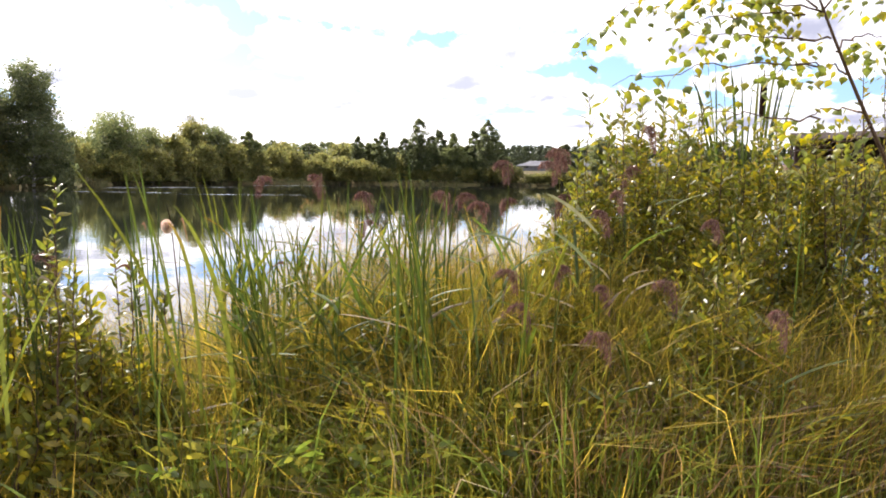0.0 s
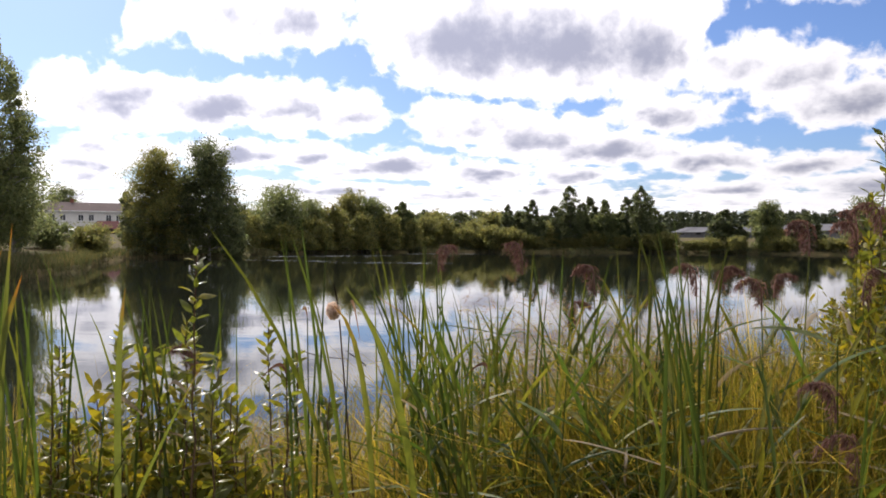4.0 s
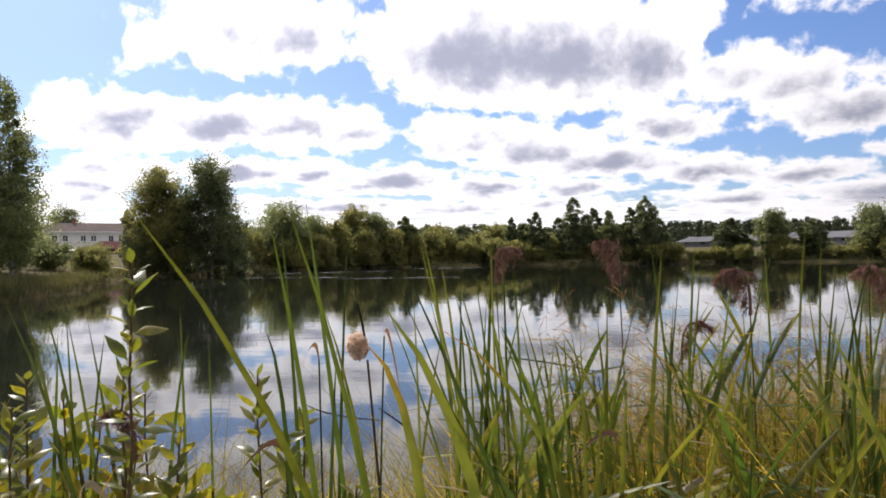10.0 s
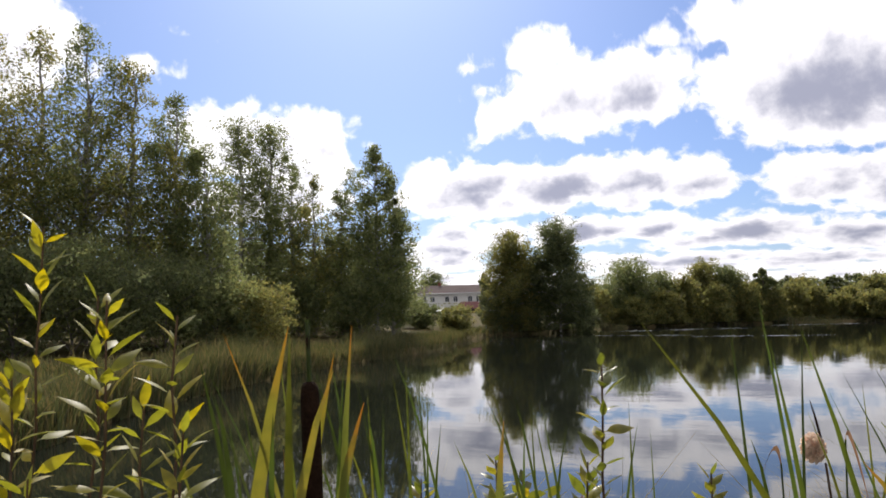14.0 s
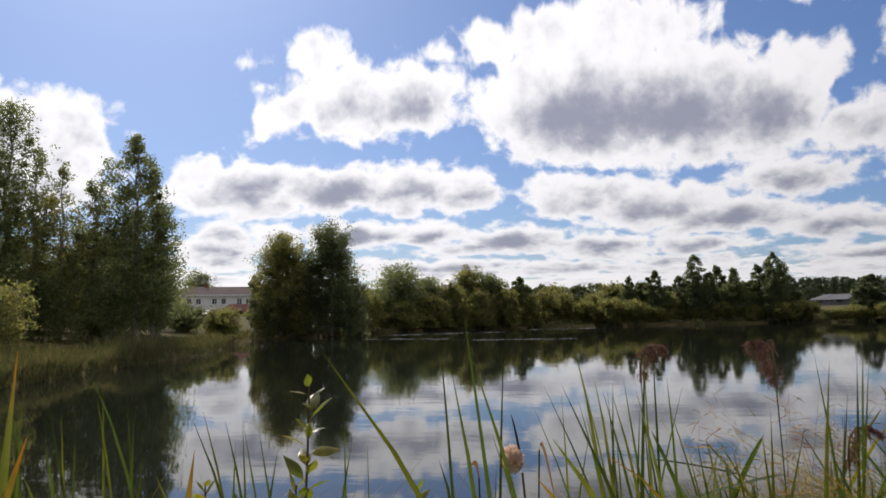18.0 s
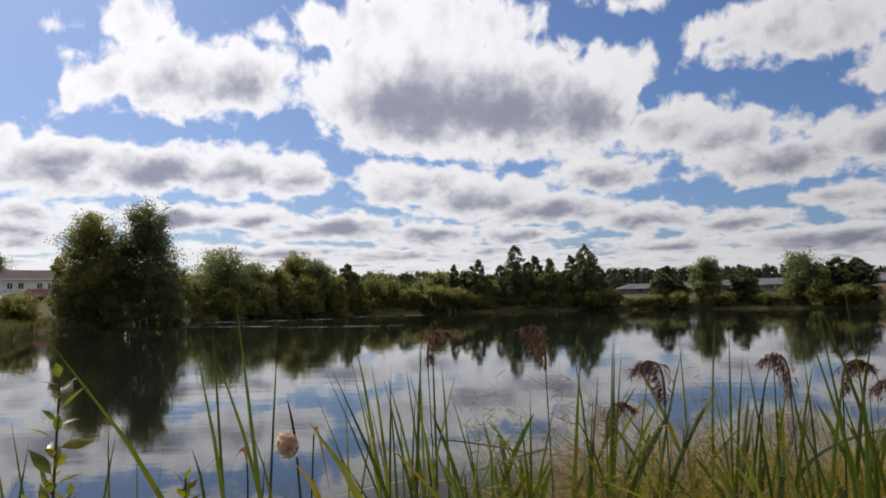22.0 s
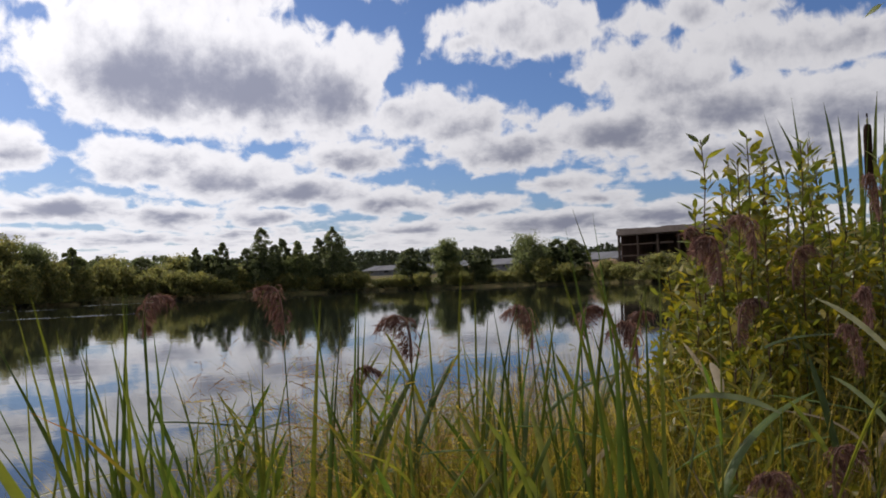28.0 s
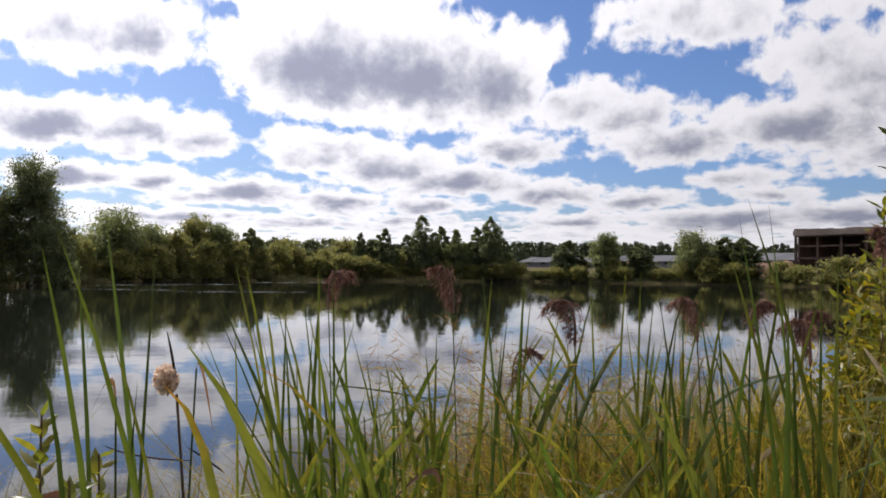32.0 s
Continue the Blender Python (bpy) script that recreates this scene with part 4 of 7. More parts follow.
def apartment():
    """A two-storey white house with a hipped roof: x along the front, y away from the pond."""
    t = thing("apartment_building", (0, 0, 0), "white two-storey building with a faded red hipped roof", "building")
    L, D, H = 30.0, 11.0, 6.0
    wins = [(-13.5 + i * 3.0 + (0.55 if i % 2 else -0.25), z) for i in range(10) for z in (1.0, 3.7)]
    xs = sorted({round(x + s, 3) for x, _ in wins for s in (-0.6, 0.6)} | {-L / 2, L / 2})
    zs = sorted({0.0, H} | {round(z + s, 3) for z in (1.0, 3.7) for s in (0, 1.5)})
    bm = bmesh.new()
    holes = {(round(x - 0.6, 3), round(z, 3)) for x, z in wins}
    for x0, x1 in zip(xs, xs[1:]):
        for z0, z1 in zip(zs, zs[1:]):
            if (x0, z0) not in holes:
                box(bm, x0, 0, z0, x1, 0.4, z1)
    bmesh.ops.remove_doubles(bm, verts=bm.verts, dist=0.001)
    part("front_wall", bm, PLASTER, t)
    for n, b in (("side_wall", (-L / 2, 0.4, 0, -L / 2 + 0.4, D, H)), ("side_wall", (L / 2 - 0.4, 0.4, 0, L / 2, D, H)), ("rear_wall", (-L / 2, D, 0, L / 2, D + 0.4, H))):
        part(n, box(bmesh.new(), *b), PLASTER, t)
    bm = bmesh.new()
    e = 0.6
    c = [bm.verts.new(p) for p in ((-L / 2 - e, -e, H), (L / 2 + e, -e, H), (L / 2 + e, D + e, H), (-L / 2 - e, D + e, H), (-L / 2 + 5, D / 2, H + 2.3), (L / 2 - 5, D / 2, H + 2.3))]
    for q in ((0, 1, 5, 4), (1, 2, 5), (2, 3, 4, 5), (3, 0, 4), (3, 2, 1, 0)):
        bm.faces.new([c[k] for k in q])
    part("roof", bm, ROOF_RED, t, "faded red sheet roof")
    part("eaves_board", box(bmesh.new(), -L / 2 - 0.6, -0.64, H - 0.18, L / 2 + 0.6, -0.604, H + 0.05), WHITE_PAINT, t)
    pane = box(bmesh.new(), -0.6, 0.2, 0, 0.6, 0.24, 1.5)
    pm = bpy.data.meshes.new("pane")
    pane.to_mesh(pm)
    pm.materials.append(DARK_GLASS)
    fr = bmesh.new()
    for b in ((-0.6, 0.1, 0, -0.52, 0.2, 1.5), (0.52, 0.1, 0, 0.6, 0.2, 1.5), (-0.52, 0.1, 0, 0.52, 0.2, 0.08), (-0.52, 0.1, 1.42, 0.52, 0.2, 1.5), (-0.04, 0.1, 0.08, 0.04, 0.2, 1.42)):
        box(fr, *b)
    fm = bpy.data.meshes.new("window_frame")
    fr.to_mesh(fm)
    fm.materials.append(WHITE_PAINT)
    for x, z in wins:
        w = piece("window", fm, t, Matrix.Translation((x, 0, z)))
        piece("pane", pm, w)
    for x in (-6.0, 5.5):
        part("chimney", box(bmesh.new(), x, D / 2 - 0.4, H + 1.6, x + 0.8, D / 2 + 0.4, H + 3.1), BRICK, t)
    return t


b = apartment()
b.matrix_basis = stand_at(31.0, 195, 2.0, 4)


def long_shed(az0, d0, az1, d1, base, wall, ridge, label):
    """A long low shed between two places, its long side towards the pond."""
    p, q = polar(az0, d0, base), polar(az1, d1, base)
    L, D = (q - p).length, 11.0
    t = thing("long_shed", (0, 0, 0), label, "shed", "sheds beyond the pond")
    rng = np.random.default_rng(int(L * 10))
    part("front_wall", box(bmesh.new(), 0, 0, -1.5, L, 0.3, wall), SHED_WALL, t)
    part("rear_wall", box(bmesh.new(), 0, D - 0.3, -1.5, L, D, wall), SHED_WALL, t)
    for x in (0, L - 0.3):
        bm = bmesh.new()
        vs = [bm.verts.new((x + dx, y, z)) for dx in (0, 0.3) for y, z in ((0.3, -1.5), (D - 0.3, -1.5), (D - 0.3, wall), (D / 2, ridge - 0.1), (0.3, wall))]
        bm.faces.new(vs[:5][::-1])
        bm.faces.new(vs[5:])
        for k in range(5):
            bm.faces.new((vs[k], vs[(k + 1) % 5], vs[5 + (k + 1) % 5], vs[5 + k]))
        part("gable_wall", bm, SHED_WALL, t)
    n = max(4, int(L / 3.0))
    for k in range(n):
        x0, x1 = -0.4 + (L + 0.8) * k / n, -0.4 + (L + 0.8) * (k + 1) / n - 0.03
        for side in (0, 1):
            bm = bmesh.new()
            lift = rng.uniform(0, 0.05)
            y0, y1 = (-0.6, D / 2) if side == 0 else (D + 0.6, D / 2)
            z0 = wall - 0.15 + lift
            ring = [bm.verts.new(c) for c in ((x0, y0, z0), (x1, y0, z0), (x1, y1, ridge + lift), (x0, y1, ridge + lift))]
            low_ = [bm.verts.new((c.co.x, c.co.y, c.co.z - 0.08)) for c in ring]
            bm.faces.new(ring)
            bm.faces.new(low_[::-1])
            for i in range(4):
                bm.faces.new((ring[i], low_[i], low_[(i + 1) % 4], ring[(i + 1) % 4]))
            part("roof_sheet", bm, ROOF_GREY, t)
    for k in range(int(L / 5)):
        x = 2.0 + k * 5.0
        w = part("window", box(bmesh.new(), x, -0.06, wall * 0.45, x + 1.4, 0.0, wall * 0.75), DARK_GLASS, t)
    d = q - p
    t.matrix_basis = Matrix.Translation(p) @ pose(0, 0, 0, 0, 0, math.degrees(math.atan2(d.y, d.x)))
    return t


GREY_SHED = "long low grey shed with a pale sheet roof"
long_shed(-11.0, 200, -16.6, 186, 2.6, 1.3, 2.5, GREY_SHED)
long_shed(-17.4, 184, -23.2, 170, 2.6, 1.5, 2.8, GREY_SHED)
long_shed(-24.2, 168, -31.2, 152, 2.6, 1.6, 3.0, GREY_SHED)


def barn():
    """An open dark timber barn on posts with a flat sagging roof."""
    t = thing("barn", (0, 0, 0), "dark derelict open-fronted barn with a rusty flat roof", "barn")
    L, D, H = 17.0, 9.0, 5.2
    rng = np.random.default_rng(7)
    for k in range(int(L / 0.3)):
        part("board", box(bmesh.new(), k * 0.3, D - 0.06, -0.5, k * 0.3 + 0.28, D, H - rng.uniform(0.0, 0.25)), BARN_WOOD, t)
    for x in np.arange(0.0, L + 0.1, L / 5):
        part("post", box(bmesh.new(), x - 0.14, -0.14, -0.6, x + 0.14, 0.14, H - 0.2), BARN_WOOD, t)
    for x in (0.0, L):
        for k in range(14):
            if rng.uniform() < 0.8:
                part("board", box(bmesh.new(), x - 0.03, 0.2 + k * 0.62, -0.5, x + 0.03, 0.2 + k * 0.62 + 0.58, H - 0.2), BARN_WOOD, t)
    part("rear_wall", box(bmesh.new(), 0.0, D + 0.01, -0.5, L, D + 0.25, H + 0.1), BARN_WOOD, t)
    for x in (0.06, L - 0.3):
        part("side_wall", box(bmesh.new(), x, 0.4, -0.5, x + 0.2, D, H - 0.05), BARN_SIDE, t)
    for z in (1.6, 3.3, 4.7):
        part("rail", box(bmesh.new(), 0.15, -0.06, z, L * (0.99 if z > 4 else 0.55), 0.06, z + 0.22), BARN_WOOD, t)
    part("fascia", box(bmesh.new(), -0.2, -0.36, H - 0.3, L + 0.2, -0.27, H + 0.42), BARN_ROOF, t)
    for k in range(9):
        x0 = -0.15 + k * (L + 0.3) / 9
        bm = bmesh.new()
        h = H + rng.uniform(-0.05, 0.18)
        bmesh.ops.create_cube(bm, size=1, matrix=Matrix.LocRotScale((x0 + (L + 0.3) / 18, D / 2, h + 0.15), Euler((radians(-3.5), radians(rng.uniform(-1, 1)), 0)), ((L + 0.3) / 9 - 0.04, D + 0.5, 0.22)))
        part("roof_sheet", bm, BARN_ROOF, t)
    return t


b = barn()
p, q = polar(-30.4, 118, 2.1), polar(-39, 108, 2.1)
b.matrix_basis = Matrix.Translation(p) @ pose(0, 0, 0, 0, 0, math.degrees(math.atan2((q - p).y, (q - p).x)))


def heap(az_, d, rx, ry, h, seed, label):
    bm = bmesh.new()
    bmesh.ops.create_icosphere(bm, subdivisions=4, radius=1)
    for v in bm.verts:
        k = 1 + 0.35 * noise.noise(v.co * 2.3 + Vector((seed, 0, 0))) + 0.15 * noise.noise(v.co * 7)
        v.co = Vector((v.co.x * rx * k, v.co.y * ry * k, max(-0.3, v.co.z) * h * k))
    me = bpy.data.meshes.new("earth_mound")
    bm.to_mesh(me)
    bm.free()
    me.materials.append(RUBBLE)
    o = tagged(new("earth_mound", me), label, "earth mound")
    o.matrix_basis = stand_at(az_, d, 0) @ Matrix.Translation((0, 0, standing(az_, d).z))


heap(-29.2, 124, 4.6, 3.0, 2.2, 1, "heap of reddish earth and broken brick")
heap(-19.6, 150, 2.2, 2.0, 1.9, 3, "small heap of reddish rubble")


def small_house(az_, d, w, h, label):
    t = thing("garden_shed", (0, 0, 0), label, "shed")
    part("wall", box(bmesh.new(), -w / 2, 0, -0.5, w / 2, 3.0, h), SHED_WALL, t)
    bm = bmesh.new()
    c = [bm.verts.new(v) for v in ((-w / 2 - 0.3, -0.4, h + 0.004), (w / 2 + 0.3, -0.4, h + 0.004), (w / 2 + 0.3, 3.4, h + 0.7), (-w / 2 - 0.3, 3.4, h + 0.7))]
    bm.faces.new(c)
    r = bmesh.ops.extrude_face_region(bm, geom=list(bm.faces))
    bmesh.ops.translate(bm, verts=[v for v in r["geom"] if isinstance(v, bmesh.types.BMVert)], vec=(0, 0, 0.12))
    part("roof", bm, WHITE_PAINT, t, "pale sheet roof")
    t.matrix_basis = stand_at(az_, d, standing(az_, d).z)


small_house(2.3, 126, 4.5, 2.0, "small shed with a pale roof among the trees")


def car(az_, d, z, turn, paint, label):
    t = thing("car", (0, 0, 0), label, "car")
    bm = bmesh.new()
    side = ((-2.1, 0.35), (-2.15, 0.8), (-1.3, 0.95), (-0.75, 1.42), (0.9, 1.45), (1.6, 0.98), (2.1, 0.85), (2.15, 0.35))
    rings = [[bm.verts.new((x, y, zz)) for x, zz in side] for y in (-0.85, 0.85)]
    for k in range(8):
        bm.faces.new((rings[0][k], rings[0][(k + 1) % 8], rings[1][(k + 1) % 8], rings[1][k]))
    bm.faces.new(rings[0][::-1])
    bm.faces.new(rings[1])
    bmesh.ops.recalc_face_normals(bm, faces=bm.faces)
    bmesh.ops.bevel(bm, geom=list(bm.edges), offset=0.08, segments=2, affect="EDGES")
    part("body", bm, paint, t)
    part("side_window", bevelled(-0.85, -0.87, 1.0, 1.1, -0.852, 1.32, 0.008), DARK_GLASS, t)
    for x in (-1.35, 1.35):
        for y in (-0.86, 0.66):
            bm = bmesh.new()
            bmesh.ops.create_cone(bm, cap_ends=True, segments=16, radius1=0.32, radius2=0.32, depth=0.2, matrix=Matrix.LocRotScale((x, y + 0.1, 0.32), Euler((radians(90), 0, 0)), None))
            part("wheel", bm, RUBBER, t)
    t.matrix_basis = stand_at(az_, d, z, turn)


def small_roof(az_, d, z):
    t = thing("hut", (0, 0, 0), "small hut with a dark red pitched roof", "hut")
    part("wall", box(bmesh.new(), -2.2, 0, -0.4, 2.2, 3.6, 0.9), BARN_WOOD, t)
    bm = bmesh.new()
    c = [bm.verts.new(v) for v in ((-2.6, -0.4, 0.8), (2.6, -0.4, 0.8), (2.6, 4.0, 0.8), (-2.6, 4.0, 0.8), (-1.6, 1.8, 2.0), (1.2, 1.8, 2.0))]
    for f in ((0, 1, 5, 4), (1, 2, 5), (2, 3, 4, 5), (3, 0, 4), (3, 2, 1, 0)):
        bm.faces.new([c[k] for k in f])
    part("roof", bm, RED_PAINT, t, "dark red roof")
    t.matrix_basis = stand_at(az_, d, z)


small_roof(30.4, 120, standing(30.4, 120).z)
car(32.6, 165, standing(32.6, 165).z, 75, WHITE_PAINT, "white parked car behind the shrubs")


# ---- grass of the banks ----
def bank_grass(name, az0, az1, offset0, offset1, count, h0, h1, width, seed, material, label, power=1.0):
    rng = np.random.default_rng(seed)
    a = rng.uniform(az0, az1, count)
    edge = np.interp(a, SHORE_AZ, SHORE_FAR)
    d = edge + offset0 + (offset1 - offset0) * rng.uniform(0, 1, count) ** power
    x, y = CX - d * np.sin(np.radians(a)), CY + d * np.cos(np.radians(a))
    z = ground_height(x, y) - 0.05
    keep = z > -0.6
    x, y, z = x[keep], y[keep], z[keep]
    n = len(x)
    h = rng.uniform(h0, h1, n) * (0.75 + 0.5 * np.sin(x * 0.8) * np.sin(y * 0.7))
    base = np.stack([x, y, np.maximum(z, -0.2)], -1)
    bend = rng.normal(size=(n, 2)) * h[:, None] * 0.22
    tip = base + np.stack([bend[:, 0], bend[:, 1], h], -1)
    ctrl = base + np.stack([bend[:, 0] * 0.1, bend[:, 1] * 0.1, h * 0.6], -1)
    v, f = strips(base, ctrl, tip, width * rng.uniform(0.6, 1.4, n), [1.0, 0.8, 0.08], rng=rng)
    tagged(new(name, mesh_of(name, v, f, material)), label, "grass", kind="stuff")


bank_grass("bank_grass", 30.5, 70, -0.8, 10.0, 60000, 0.25, 0.6, 0.022, 201, BANK_GRASS, "tall dull green grass and reeds on the left bank", 1.6)
bank_grass("bank_reeds", 31.0, 66, -2.2, 0.6, 6000, 0.5, 0.95, 0.03, 202, BANK_GRASS, "sparse reeds standing in the water by the left bank")
bank_grass("shore_grass", -48, 31, -0.2, 8.0, 26000, 0.25, 0.65, 0.08, 203, BANK_GRASS, "dry yellowish grass along the far shore", 1.4)
bank_grass("bank_weeds", 33.0, 70, 0.5, 9.0, 5000, 0.5, 1.0, 0.028, 204, BANK_GRASS, "tall weeds in the grass of the left bank", 0.8)
bank_grass("bank_herbs", 36.0, 68, -1.0, 2.5, 5000, 0.4, 0.9, 0.026, 205, BANK_GRASS, "ragged reeds leaning over the water by the left bank")

# ---- plants on the near bank ----
def ground_z(x, y):
    return float(ground_height(x, y))


def tuft(name, x0, x1, y0, y1, count, h0, h1, width, seed, material, label, lean=0.3, droop=0.25, clump=0.0):
    """Thin blades over a patch of the bank, as one growth; their tips reach from h0 to h1 above the water."""
    rng = np.random.default_rng(seed)
    if clump:
        m = max(3, count // 90)
        cx, cy = rng.uniform(x0, x1, m), rng.uniform(y0, y1, m)
        k = rng.integers(0, m, count)
        x, y = cx[k] + rng.normal(size=count) * clump, cy[k] + rng.normal(size=count) * clump
        size = rng.uniform(0.82, 1.08, m)[k]
    else:
        x, y = rng.uniform(x0, x1, count), rng.uniform(y0, y1, count)
        size = 1.0
    z = np.maximum(ground_height(x, y), -0.15) - 0.02
    h = np.maximum(0.12, (rng.uniform(h0, h1, count) - z) * size)
    ang = rng.uniform(0, 6.283, count)
    out = np.stack([np.cos(ang), np.sin(ang)], -1) * (h * np.abs(rng.normal(size=count)) * lean)[:, None]
    base = np.stack([x, y, z], -1)
    tip = base + np.concatenate([out, (h * (1 - droop * rng.uniform(0, 1, count)))[:, None]], axis=1)
    ctrl = base + np.concatenate([out * 0.25, (h * 0.85)[:, None]], axis=1)
    v, f = strips(base, ctrl, tip, width * rng.uniform(0.6, 1.4, count), [0.8, 1.0, 0.7, 0.05], rng=rng)
    return tagged(new(name, mesh_of(name, v, f, material)), label, "grass", kind="stuff")


def herb_patch(name, x0, x1, y0, y1, count, z0, z1, length, seed, material, label):
    """Small broad leaves of low herbs, strewn through the grass on thin stalks."""
    rng = np.random.default_rng(seed)
    x, y = rng.uniform(x0, x1, count), rng.uniform(y0, y1, count)
    g = np.maximum(ground_height(x, y), 0.0)
    z = g + rng.uniform(z0, z1, count)
    base = np.stack([x, y, z], -1)
    ang = rng.uniform(0, 6.283, count)
    l = length * rng.uniform(0.6, 1.3, count)
    way_ = np.stack([np.cos(ang), np.sin(ang), rng.uniform(-0.3, 0.6, count)], -1) * l[:, None]
    v1 = strips(base, base + way_ * 0.5 + [0, 0, 0.01], base + way_, l * 0.36, [0.1, 0.8, 1.0, 0.7, 0.03], rng=rng)
    m = count // 8
    b0 = np.stack([x[:m], y[:m], g[:m] - 0.02], -1)
    v2 = strips(b0, (b0 + base[:m]) / 2 + rng.normal(size=(m, 3)) * 0.03, base[:m], np.full(m, 0.005), [1, 0.9, 0.7], rng=rng)
    v, f = joined([v1, v2])
    return tagged(new(name, mesh_of(name, v, f, material)), label, "herb", kind="stuff")


def blade(parent, base, tip, width, bulge, seed, material, name="leaf", label=""):
    """One long folded strap leaf from base to tip; bulge: how far its middle is thrown up and out."""
    rng = np.random.default_rng(seed)
    base, tip = np.array(base, float), np.array(tip, float)
    ctrl = (base + tip) / 2 + np.array([-(tip - base)[0] * bulge, -(tip - base)[1] * bulge, bulge * np.linalg.norm(tip - base) * 0.35])
    ang = rng.uniform(0, 3.14)
    side = np.array([math.cos(ang), math.sin(ang), 0])
    v, f = strips(base, ctrl, tip, width, WIDE_LANCE, fold=0.35, side=side)
    return piece(name, mesh_of(name, v, f, material, True), parent, None, label)


def spike(parent, base, top, length, radius, bare):
    """A cattail's stalk with its brown head and the thin bare tip above."""
    base, top = np.array(base, float), np.array(top, float)
    pts = curve(base, (base + top) / 2 + [0.01, 0, 0], top, 12)
    v, f = tube(pts, np.linspace(0.006, 0.003, 12), 6)
    st = piece("stalk", mesh_of("stalk", v, f, REED_LEAF, True), parent)
    u = (pts[-1] - pts[-3]) / np.linalg.norm(pts[-1] - pts[-3])
    a = top - u * (bare + length)
    prof = np.array([0.3, 0.85, 1.0, 1.03, 1.0, 1.02, 0.98, 0.9, 0.6, 0.2])
    v, f = tube(a + u * (np.array([0, 0.03, 0.1, 0.3, 0.5, 0.7, 0.88, 0.95, 0.99, 1.0])[:, None] * length), radius * prof, 12)
    piece("spike", mesh_of("spike", v, f, SPIKE, True), st, None, "dark brown velvety seed head")
    v, f = tube(a + u * (length * 1.12 + np.linspace(0, 1, 5)[:, None] * bare * 0.8), radius * np.array([0.12, 0.22, 0.25, 0.2, 0.06]), 8)
    piece("spike_tip", mesh_of("spike_tip", v, f, SPIKE, True), st)


def cattail(x, y, tips, n, spread, seed, label, heads=(), dry=0.12, width=0.0092, low=0.62):
    """A clump of cattail: n leaves to about the height tips; heads: (x, y, z, length, radius, bare tip)."""
    rng = np.random.default_rng(seed)
    g = max(ground_z(x, y), 0.0) - 0.03
    t = thing("cattail", (x, y, g), label, "cattail", "cattails of the near bank")
    for i in range(n):
        a, r = rng.uniform(0, 6.283), abs(rng.normal()) * spread * 1.8
        h = (tips - g) * rng.uniform(low, 1.0)
        b = np.array([rng.normal() * 0.055, rng.normal() * 0.055, 0])
        e = np.array([math.cos(a) * r, math.sin(a) * r * 0.8, h])
        if y + e[1] < 1.25:
            e[1] = 1.25 - y
        blade(t, b, e, width * rng.uniform(0.7, 1.15), rng.uniform(0.0, 0.45), seed * 100 + i, CATTAIL_DRY if rng.uniform() < dry else CATTAIL_LEAF)
    for hx, hy, hz, l, rad, bare in heads:
        spike(t, (0, 0, 0), (hx - x, hy - y, hz - g), l, rad, bare)
    return t


def plume_mesh(rng, start, way_, size):
    """A reed head that nods to one side: a narrow tassel of fine branchlets swept along a bent axis."""
    start, way_ = np.array(start, float), np.array(way_, float)
    way_ /= np.linalg.norm(way_)
    end = start + way_ * size * rng.uniform(0.3, 0.55) + np.array([0, 0, size * rng.uniform(0.45, 0.8)])
    axis = curve(start, start + np.array([0, 0, size * 0.95]) - way_ * size * 0.04, end, 26)
    got = [tube(axis, np.linspace(0.0032, 0.0010, 26), 5)]
    n = 150
    s = rng.uniform(0.05, 1.0, n)
    b = np.stack([np.interp(s, np.linspace(0, 1, 26), axis[:, k]) for k in range(3)], -1)
    l = size * (0.13 + 0.16 * np.sin(np.clip(s, 0, 1) * 2.8)) * rng.uniform(0.5, 1.25, n)
    d = way_ * 0.6 * (1 - 2 * (rng.uniform(0, 1, (n, 1)) < 0.1)) + rng.normal(size=(n, 3)) * [0.18, 0.18, 0.2] + np.array([0, 0, 0.2])
    d /= np.linalg.norm(d, axis=1, keepdims=True)
    tip = b + d * l[:, None] * 0.6 + np.stack([0 * l, 0 * l, -0.75 * l], -1)
    got.append(strips(b, b + d * l[:, None] * 0.6, tip, rng.uniform(0.0011, 0.0021, n), [0.4, 0.6, 1.1, 1.4, 1.0, 0.3], rng=rng))
    m = n * 2                                  # spikelets along the branchlets
    k = rng.integers(0, n, m)
    u = rng.uniform(0.35, 1.0, m)[:, None]
    p = (1 - u) ** 2 * b[k] + 2 * u * (1 - u) * (b + d * l[:, None] * 0.6)[k] + u ** 2 * tip[k]
    w = way_ * 0.4 + rng.normal(size=(m, 3)) * 0.5 + np.array([0, 0, -0.6])
    q = p + w * 0.011
    got.append(strips(p, (p + q) / 2, q, rng.uniform(0.0010, 0.0018, m), [0.5, 1.0, 0.2], rng=rng))
    return joined(got)


